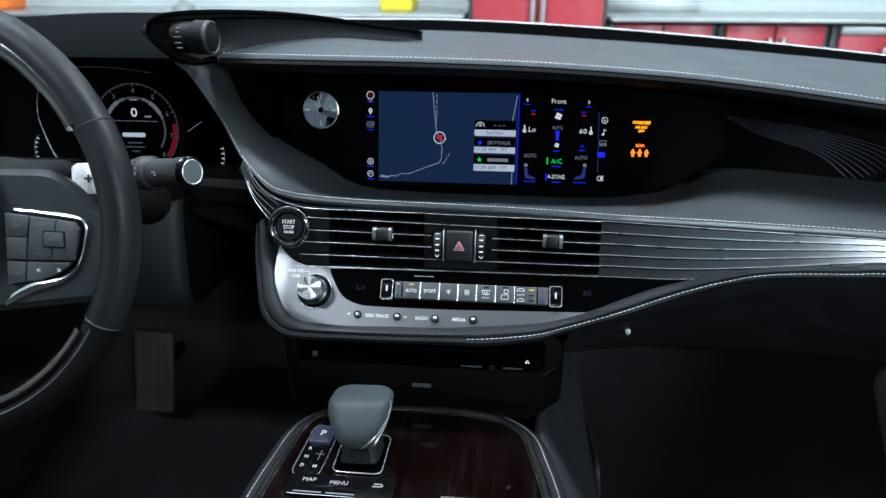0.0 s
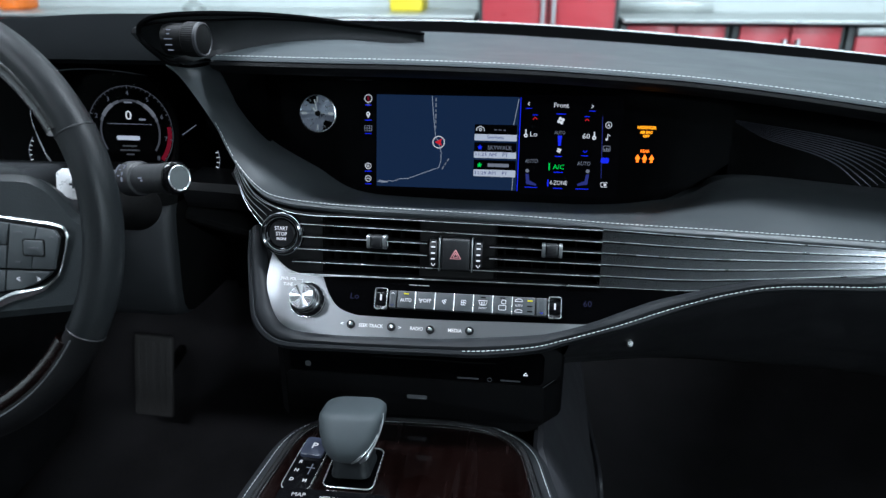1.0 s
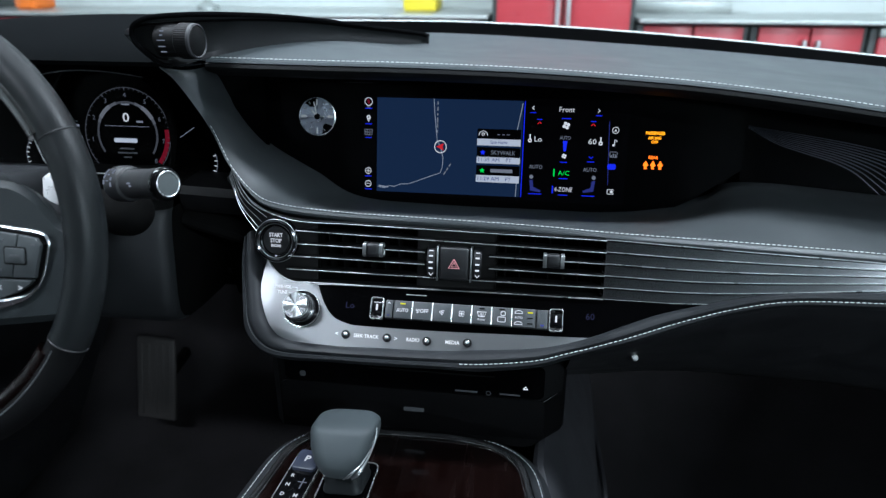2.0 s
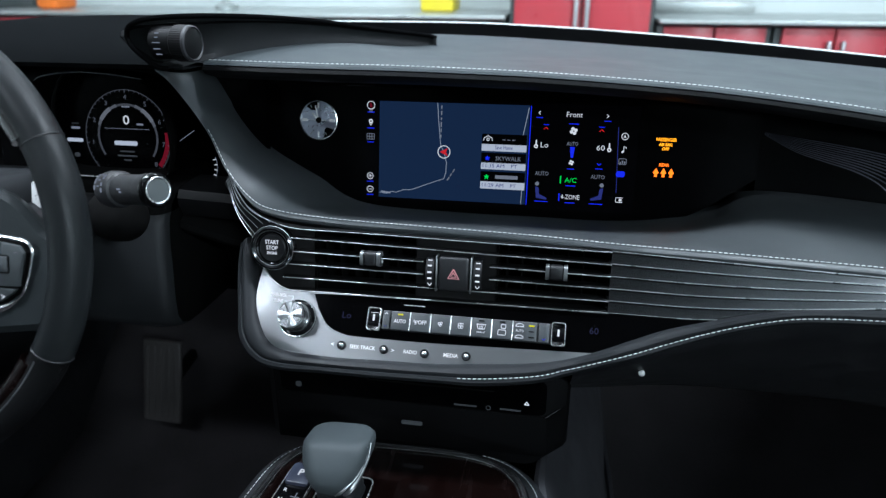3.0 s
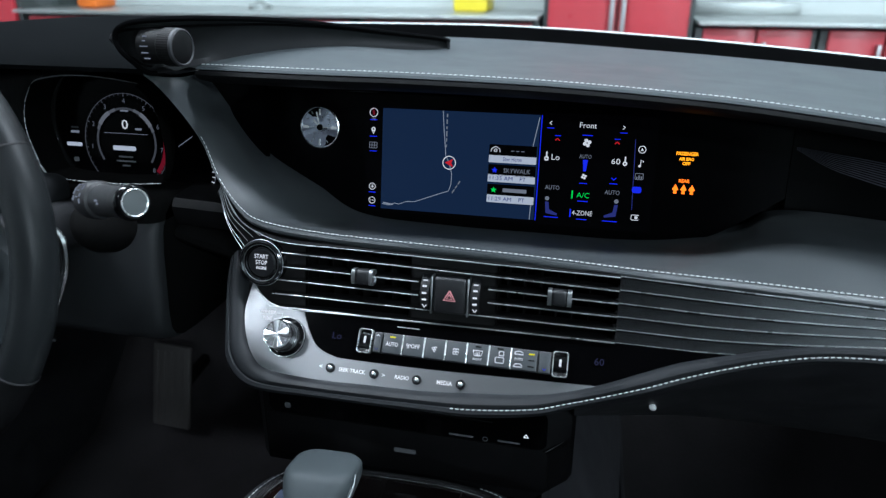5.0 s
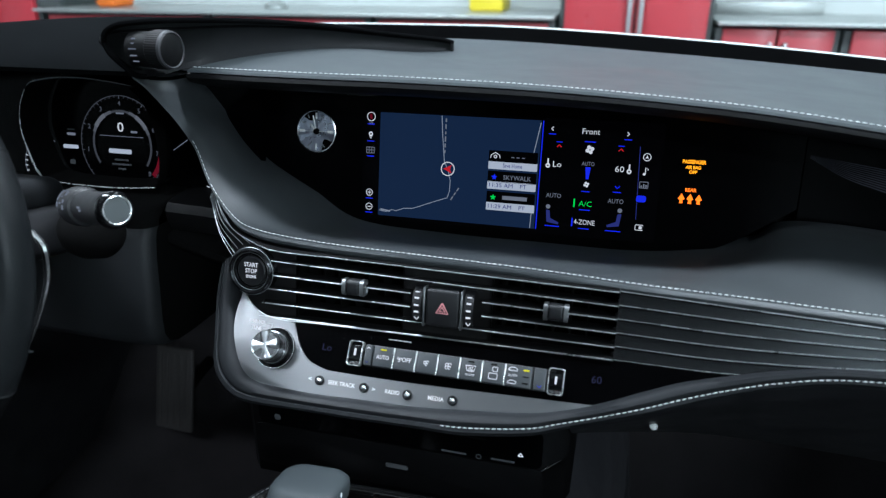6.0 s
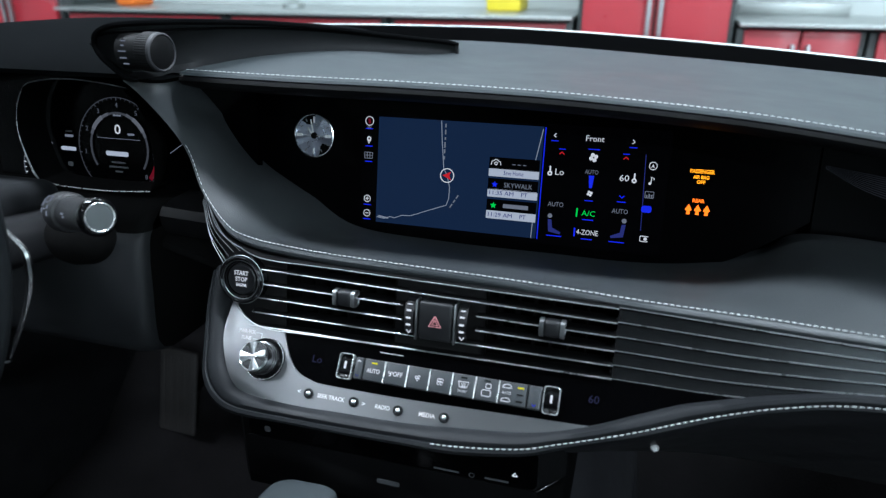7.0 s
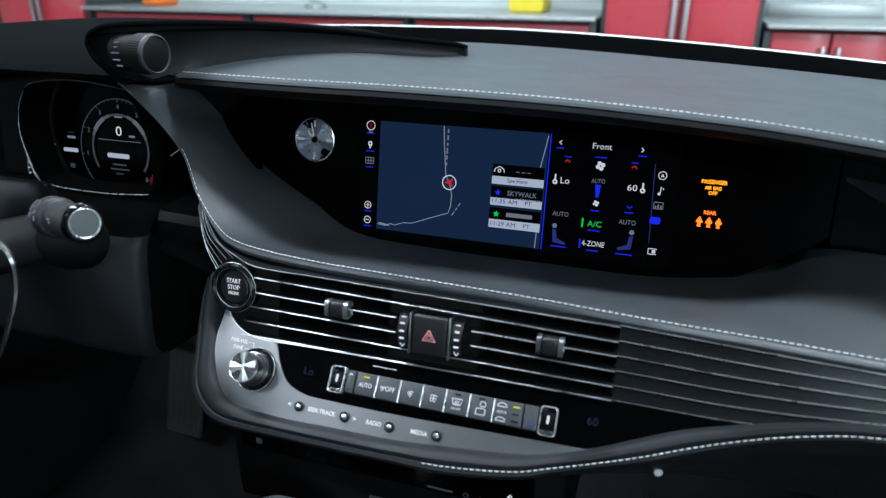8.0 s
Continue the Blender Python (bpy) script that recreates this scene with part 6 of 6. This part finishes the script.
for k in range(1, 9):
    a = 222 - (k - 0) * 33.0
    q = arc(0.0450, a, a, 2)[0]
    text("numeral", str(k), 0.0075, MD @ pose(q[0], q[1], 0.0003), CLUSTER_LIT, ic)
    e = [arc(rr, a, a, 2)[0] for rr in (0.0500, 0.0530)]
    stroke("tick", e, 0.0008, MD @ pose(0, 0, 0.0002), CLUSTER_LIT, ic)
for k in range(41):
    a = 222 - 6.6 * k
    if k % 5:
        stroke("tick", [arc(rr, a, a, 2)[0] for rr in (0.0512, 0.0530)], 0.0004, MD @ pose(0, 0, 0.0002), CLUSTER_LIT, ic)
text("numeral", "0", 0.0150, MD @ pose(-0.0005, 0.0190, 0.0003), WHITE_LIT, ic, 0.0078)
flatbar("legend", 0.008, 0.0022, MD @ pose(0.0165, 0.0150, 0.0003), DIM_LIT, ic)
flatbar("legend", 0.010, 0.0016, MD @ pose(0.0, 0.0345, 0.0003), DIM_LIT, ic)
stroke("divider", [(-0.028, 0.0095), (0.028, 0.0095)], 0.0005, MD @ pose(0, 0, 0.0003), DIM_LIT, ic)
flatbar("message_bar", 0.029, 0.0050, MD @ pose(-0.003, -0.0070, 0.0003), BAR_LIT, ic, "pale message bar")
for w, v in ((0.018, -0.0165), (0.025, -0.0215), (0.010, -0.0265)):
    flatbar("message_line", w, 0.0018, MD @ pose(-0.002, v, 0.0003), DIM_PRINT, ic)
for x, z, w, h, mt in ((-0.5230, 0.9200, 0.0200, 0.0042, BAR_LIT), (-0.5210, 0.9340, 0.011, 0.0028, DIM_LIT), (-0.5210, 0.9390, 0.009, 0.0018, DIM_PRINT), (-0.522, 0.903, 0.007, 0.005, DIM_PRINT)):
    flatbar("readout", w, h, ins_(x, z, 0.0012), mt, ic)
for s, gx_ in ((1, -0.3650), (-1, -0.5680)):
    stroke("side_gauge_arc", arc(0.030, -40 if s > 0 else 140, 20 if s > 0 else 200, 14, -0.010 * s, 0.0), 0.0006, ins_(gx_, 0.897, 0.0015), DIM_LIT, ic)
    for k in range(5):
        a = (-32 + 12 * k) if s > 0 else (148 + 12 * k)
        stroke("side_gauge_tick", [arc(rr, a, a, 2, -0.010 * s, 0.0)[0] for rr in (0.0265, 0.0300)], 0.0009, ins_(gx_, 0.897, 0.0016), WHITE_LIT, ic)
    stroke("pointer", [(-0.006 * s, -0.006), (0.012 * s, 0.006)], 0.0007, ins_(gx_ - 0.018 * s, 0.930, 0.0016), DIM_LIT, ic)

# ---- navigation screen ----
sc = thing("navigation_screen", (-0.03, 0.79, 0.862), "wide navigation screen with a dark map and climate page", "screen")


def scr(u, v, lift=0.0):
    return lean(0, 0.875, *SCR, 0.0009 + lift) @ pose(u, v, 0)


bm = bmesh.new(); prism(bm, rrect(0.298, 0.113, 0.002, 2), scr(-0.031, 0.0435), -0.0005, 0.0)
part("display", bm, DISPLAY_BLACK, sc, "black lit display area", smooth=False)
bm = bmesh.new(); prism(bm, rrect(0.1645, 0.1060, 0.0005, 2), scr(-0.0790, 0.0442), 0.0, 0.0004)
mp_ = part("map", bm, MAP_BLUE, sc, "navy map page", smooth=False)
S = scr(0, 0, 0.0007)
for w_ in (1,):
    stroke("road", [(-0.0964, 0.0970), (-0.0950, 0.080), (-0.0917, 0.0510), (-0.0878, 0.0444), (-0.0847, 0.0328), (-0.0850, 0.022), (-0.0872, 0.0150), (-0.0960, 0.0118), (-0.1090, 0.0068), (-0.1176, 0.0033), (-0.1240, 0.0010), (-0.1330, 0.0005), (-0.1411, -0.0028), (-0.1460, -0.0020), (-0.1520, -0.0045), (-0.1600, -0.0035)], 0.00075, S, ROAD, mp_, "pale road line")
    stroke("road", [(0.0027, 0.0950), (-0.0026, 0.0640)], 0.0008, S, ROAD, mp_)
    stroke("road", [(-0.0004, 0.0125), (-0.0011, -0.0085)], 0.0008, S, ROAD, mp_)
for k, hh in enumerate((0.0040, 0.0050, 0.0030, 0.0062, 0.0044, 0.0034)):
    flatbar("street_name", 0.0013, hh * 0.9, S @ pose(-0.0918, 0.0925 - 0.0062 * k, 0.0), DIM_LIT, mp_, r=0.0001)
for k, hh in enumerate((0.0040, 0.0034, 0.0044)):
    flatbar("street_name", 0.0012, hh, S @ pose(-0.0795, 0.0195, 0.0, 0, 0, -32) @ pose(0, 0.0056 - 0.0054 * k, 0), DIM_LIT, mp_, r=0.0001)
flatbar("scale_mark", 0.011, 0.0013, S @ pose(-0.153, -0.0030, 0.0003, 0, 0, -8), ROAD, mp_)
stroke("position_ring", arc(0.0067, 0, 360, 32, -0.0878, 0.0444), 0.0009, scr(0, 0, 0.0010), WHITE_LIT, mp_, "white position ring")
bm = bmesh.new(); prism(bm, [(-0.0925, 0.0444), (-0.0838, 0.0486), (-0.0855, 0.0444), (-0.0838, 0.0402)], scr(0, 0, 0.0012), 0, 0.0002)
part("position_arrow", bm, RED_LIT, mp_, "red position arrow", smooth=False)
for y0, yb, star in ((0.0600, 0.0515, None), (0.0398, 0.0317, BLUE_LIT), (0.0196, 0.0105, GREEN_LIT)):
    flatbar("list_panel", 0.0484, 0.0110, scr(-0.0222, y0 + 0.0004, 0.0010), DISPLAY_BLACK, mp_, r=0.0004)
    flatbar("list_bar", 0.0484, 0.0078, scr(-0.0222, yb, 0.0010), BAR_LIT, mp_, "pale list bar", r=0.0004)
    if star:
        bm = bmesh.new(); prism(bm, [((0.0033 if k % 2 == 0 else 0.0014) * math.sin(math.pi * k / 5), (0.0033 if k % 2 == 0 else 0.0014) * math.cos(math.pi * k / 5)) for k in range(10)], scr(-0.0397, y0, 0.0016), 0, 0.0002)
        part("star", bm, star, mp_, smooth=False)
    else:
        stroke("home_icon", [(-0.0445, 0.0585), (-0.0440, 0.0615), (-0.0398, 0.0640), (-0.0356, 0.0615), (-0.0351, 0.0585)], 0.0008, scr(0, 0, 0.0016), WHITE_LIT, mp_)
        stroke("home_icon", arc(0.0014, 0, 360, 10, -0.0398, 0.0600), 0.0008, scr(0, 0, 0.0016), WHITE_LIT, mp_)
        for k in range(3):
            flatbar("dash_mark", 0.0032, 0.0007, scr(-0.0225 + 0.0052 * k, 0.0600, 0.0016), DIM_LIT, mp_)
text("lettering", "Save Home", 0.0058, scr(-0.0222, 0.0515, 0.0016), DIM_BLUE, mp_, 0.0190)
text("lettering", "SKYWALK", 0.0066, scr(-0.0170, 0.0397, 0.0016), DIM_LIT, mp_, 0.0275)
flatbar("place_name", 0.0245, 0.0038, scr(-0.0180, 0.0198, 0.0014), DIM_LIT, mp_, r=0.0003)
for yb, body in ((0.0317, "11:35 AM"), (0.0105, "11:29 AM")):
    text("lettering", body, 0.0056, scr(-0.0330, yb, 0.0016), DIM_BLUE, mp_, 0.0235)
    text("lettering", "PT", 0.0056, scr(-0.0105, yb, 0.0016), DIM_BLUE, mp_, 0.0060)
# icon column
for v, kind_ in ((0.0922, "compass"), (0.0736, "pin"), (0.0582, "grid"), (0.0143, "plus"), (-0.0006, "minus")):
    Mi = scr(-0.1713, v, 0.0004)
    if kind_ in ("compass", "plus", "minus"):
        r = 0.0043 if kind_ == "compass" else 0.0034
        stroke(kind_ + "_icon", arc(r, 0, 360, 20), 0.0007, Mi, WHITE_LIT, sc)
        if kind_ == "compass":
            stroke("compass_needle", [(-0.0004, 0.0024), (0.0004, -0.0024)], 0.0024, Mi, DARK_RED, sc, "dim red compass needle")
            text("lettering", "W", 0.0046, Mi @ pose(0, -0.0068, 0), DIM_LIT, sc, 0.0044)
        else:
            stroke(kind_ + "_icon", [(-0.002, 0), (0.002, 0)], 0.0007, Mi, WHITE_LIT, sc)
            if kind_ == "plus":
                stroke("plus_icon", [(0, -0.002), (0, 0.002)], 0.0007, Mi, WHITE_LIT, sc)
    elif kind_ == "pin":
        stroke("pin_icon", arc(0.0017, 0, 360, 12, 0, 0.0012), 0.0013, Mi, WHITE_LIT, sc)
        stroke("pin_icon", [(-0.0015, 0.0002), (0, -0.0036), (0.0015, 0.0002)], 0.0010, Mi, WHITE_LIT, sc)
    else:
        for q in (-0.0042, -0.0014, 0.0014, 0.0042):
            stroke("grid_icon", [(q, -0.0030), (q, 0.0030)], 0.0006, Mi, DIM_LIT, sc)
        for q in (-0.0030, 0.0, 0.0030):
            stroke("grid_icon", [(-0.0042, q), (0.0042, q)], 0.0006, Mi, DIM_LIT, sc)
    flatbar("underline", 0.0078, 0.0008, scr(-0.1713, v - (0.0075 if kind_ == "compass" else 0.0062), 0.0004), BLUE_LIT, sc, "blue underline")
# climate page
bm = bmesh.new(); prism(bm, rrect(0.0009, 0.106, 0.0004, 3), scr(0.0048, 0.0440), 0, 0.0004)
part("page_edge", bm, BLUE_LIT, sc, "blue page edge", smooth=False)
cp = scr(0, 0, 0.0004)
for pts in ([(0.0150, 0.0918), (0.0130, 0.0900), (0.0150, 0.0882)], [(0.0838, 0.0905), (0.0858, 0.0887), (0.0838, 0.0869)]):
    stroke("page_arrow", pts, 0.0009, cp, WHITE_LIT, sc)
for x, y, w in ((0.0140, 0.0850, 0.0070), (0.0850, 0.0835, 0.0070), (0.0505, 0.0795, 0.0105), (0.0216, 0.0778, 0.006), (0.0796, 0.0772, 0.006), (0.0500, 0.0320, 0.0078), (0.0206, -0.0043, 0.0145), (0.0789, -0.0042, 0.0145), (0.0508, 0.0140, 0.0105), (0.0513, -0.0044, 0.0105), (0.0794, 0.0335, 0.0078)):
    flatbar("underline", w, 0.0008, cp @ pose(x, y, 0), BLUE_LIT, sc, "blue underline")
for body, x, y, s, w, mt in (("Front", 0.0503, 0.0889, 0.0078, 0.0165, WHITE_LIT), ("Lo", 0.0208, 0.0562, 0.0082, 0.0080, WHITE_LIT), ("60", 0.0798, 0.0553, 0.0080, 0.0085, WHITE_LIT), ("AUTO", 0.0503, 0.0585, 0.0056, 0.0120, DIM_LIT), ("AUTO", 0.0200, 0.0257, 0.0062, 0.0145, DIM_LIT), ("AUTO", 0.0792, 0.0246, 0.0062, 0.0145, DIM_LIT), ("A/C", 0.0510, 0.0198, 0.0074, 0.0125, GREEN_LIT), ("4-ZONE", 0.0515, 0.0017, 0.0070, 0.0200, WHITE_LIT)):
    text("lettering", body, s, cp @ pose(x, y, 0), mt, sc, w)
for x, y, mt in ((0.0402, 0.0202, GREEN_LIT), (0.0397, 0.0013, BLUE_LIT)):
    flatbar("marker", 0.0014, 0.0082, cp @ pose(x, y, 0), mt, sc, r=0.0003)
for x, y, mt, sg in ((0.0216, 0.0741, RED_LIT, 1), (0.0796, 0.0736, RED_LIT, 1), (0.0794, 0.0383, BLUE_LIT, -1)):
    stroke("chevron", [(x - 0.0022, y - 0.0011 * sg), (x, y + 0.0011 * sg), (x + 0.0022, y - 0.0011 * sg)], 0.0010, cp, mt, sc)
for x, y, r in ((0.0507, 0.0721, 0.0024), (0.0503, 0.0388, 0.0016)):
    for q in range(4):
        a = math.pi / 2 * q + 0.4
        bm = bmesh.new(); prism(bm, arc(r * 0.78, 0, 330, 12, x + r * math.cos(a), y + r * math.sin(a)), cp, 0, 0.0002)
        part("fan_blade_icon", bm, WHITE_LIT, sc, smooth=False)
bm = bmesh.new(); prism(bm, [(0.0480, 0.0555), (0.0530, 0.0555), (0.0518, 0.0440), (0.0492, 0.0440)], cp, 0, 0.0001)
part("fan_speed_bar", bm, BLUE_LIT, sc, "blue fan speed bar", smooth=False)
for x, y in ((0.0120, 0.0575), (0.0887, 0.0567)):
    stroke("thermometer_icon", arc(0.0016, 0, 360, 12, x, y - 0.0028), 0.0014, cp, WHITE_LIT, sc)
    flatbar("thermometer_icon", 0.0014, 0.0062, cp @ pose(x, y + 0.0010, 0), WHITE_LIT, sc)
for x, y, sg in ((0.0195, 0.0075, -1), (0.0799, 0.0090, 1)):
    bm = bmesh.new(); prism(bm, arc(0.0022, 0, 330, 12, x + 0.0040 * sg, y + 0.0072), cp, 0, 0.0002)
    part("seat_icon", bm, DIM_LIT, sc, smooth=False)
    bm = bmesh.new(); prism(bm, [(x + 0.0058 * sg, y + 0.0040), (x + 0.0022 * sg, y + 0.0035), (x + 0.0012 * sg, y - 0.0040), (x - 0.0072 * sg, y - 0.0078), (x - 0.0066 * sg, y - 0.0098), (x + 0.0045 * sg, y - 0.0080)], cp, 0, 0.0002)
    part("seat_icon", bm, DIM_BLUE, sc, "blue seat pictogram", smooth=False)
stroke("separator", [(0.0966, 0.0780), (0.0993, 0.0087)], 0.0006, cp, DIM_BLUE, sc)
stroke("side_icon", arc(0.0034, 0, 360, 16, 0.1038, 0.0685), 0.0007, cp, WHITE_LIT, sc)
bm = bmesh.new(); prism(bm, [(0.1022, 0.0668), (0.1038, 0.0702), (0.1054, 0.0668), (0.1038, 0.0676)], cp, 0, 0.0002)
part("side_icon", bm, WHITE_LIT, sc, smooth=False)
stroke("side_icon", [(0.1036, 0.0525), (0.1036, 0.0585), (0.1060, 0.0572), (0.1058, 0.0560)], 0.0008, cp, WHITE_LIT, sc, "white music note")
bm = bmesh.new(); prism(bm, arc(0.0013, 0, 330, 10, 0.1026, 0.0525), cp, 0, 0.0002)
part("side_icon", bm, WHITE_LIT, sc, smooth=False)
stroke("side_icon", rrect(0.0076, 0.0058, 0.0005, 2, 0.1033, 0.0423) + rrect(0.0076, 0.0058, 0.0005, 2, 0.1033, 0.0423)[:1], 0.0006, cp, DIM_LIT, sc)
for q, hh in ((-0.0022, 0.0020), (0.0, 0.0034), (0.0022, 0.0026)):
    flatbar("side_icon", 0.0013, hh, cp @ pose(0.1033 + q, 0.0399 + hh / 2, 0), DIM_LIT, sc, r=0.0001)
flatbar("side_icon", 0.0090, 0.0062, cp @ pose(0.1022, 0.0290, 0), BLUE_LIT, sc, "blue highlighted icon")
stroke("side_icon", rrect(0.0070, 0.0050, 0.0006, 2, 0.1030, 0.0015), 0.0007, cp, WHITE_LIT, sc)
flatbar("side_icon", 0.0030, 0.0030, cp @ pose(0.1042, 0.0015, 0), WHITE_LIT, sc)

# warning lights beside the screen
wl = thing("warning_lights", (0.146, 0.80, 0.905), "amber airbag and seat belt warning lights in the gloss panel", "warning light")
Wm = scr(0.1458, 0, 0.0)
text("lettering", "PASSENGER", 0.0048, Wm @ pose(0, 0.0666, 0), AMBER, wl, 0.0205, 0.0001)
text("lettering", "AIR BAG", 0.0042, Wm @ pose(-0.0002, 0.0615, 0), AMBER, wl, 0.0135, 0.0001)
text("lettering", "OFF", 0.0042, Wm @ pose(0.0, 0.0572, 0), AMBER, wl, 0.0072, 0.0001)
text("lettering", "REAR", 0.0046, Wm @ pose(-0.0002, 0.0405, 0), AMBER_RED, wl, 0.0100, 0.0001)
for k in (-1, 0, 1):
    bm = bmesh.new(); prism(bm, [(0.0077 * k - 0.0016, 0.0280), (0.0077 * k + 0.0016, 0.0280), (0.0077 * k + 0.0012, 0.0310), (0.0077 * k + 0.0030, 0.0320), (0.0077 * k, 0.0372), (0.0077 * k - 0.0030, 0.0320), (0.0077 * k - 0.0012, 0.0310)], Wm, 0, 0.0002)
    part("belt_mark", bm, AMBER_RED, wl, smooth=False)

# ---- analogue clock ----
ak = thing("analogue_clock", (-0.2317, 0.80, 0.925), "round silver analogue clock set in the gloss panel", "clock")
CM = scr(-0.2317, 0.0740)
bm = bmesh.new(); lathe(bm, [(0.0222, 0.0), (0.0222, 0.002), (0.0212, 0.0026), (0.0205, 0.0018), (0.0204, 0.0008)], CM, 48, cap=False)
part("bezel", bm, BRIGHT, ak, "thin chrome bezel")
bm = bmesh.new(); sunburst(bm, 0.0206, 0.0004, CM, amp=0.62, lobes=(2, 5), phase=0.5)
part("dial", bm, DIAL, ak, "spun silver dial")
for k in range(12):
    a = 30 * k
    if k % 3:
        flatbar("hour_mark", 0.0009, 0.0034, CM @ pose(0.0172 * math.sin(radians(a)), 0.0172 * math.cos(radians(a)), 0.0020, 0, 0, -a), SATIN, ak)
    else:
        flatbar("hour_mark", 0.0030 if k % 6 else 0.0018, 0.0066, CM @ pose(0.0160 * math.sin(radians(a)), 0.0160 * math.cos(radians(a)), 0.0020, 0, 0, -a), PALE_METAL, ak)
flatbar("cross_line", 0.026, 0.0005, CM @ pose(0, 0, 0.0018), PALE_METAL, ak)
for a, r, w in ((-42, 0.0105, 0.0016), (-12, 0.0165, 0.0012)):
    flatbar("pointer", w, r, CM @ pose(r / 2 * math.sin(radians(a)), r / 2 * math.cos(radians(a)), 0.0026, 0, 0, -a), PALE_METAL, ak)
bm = bmesh.new(); lathe(bm, [(0.0034, 0.001), (0.0032, 0.0026), (0.0022, 0.0034), (0.0003, 0.0034)], CM, 24)
part("centre_boss", bm, VOID, ak)
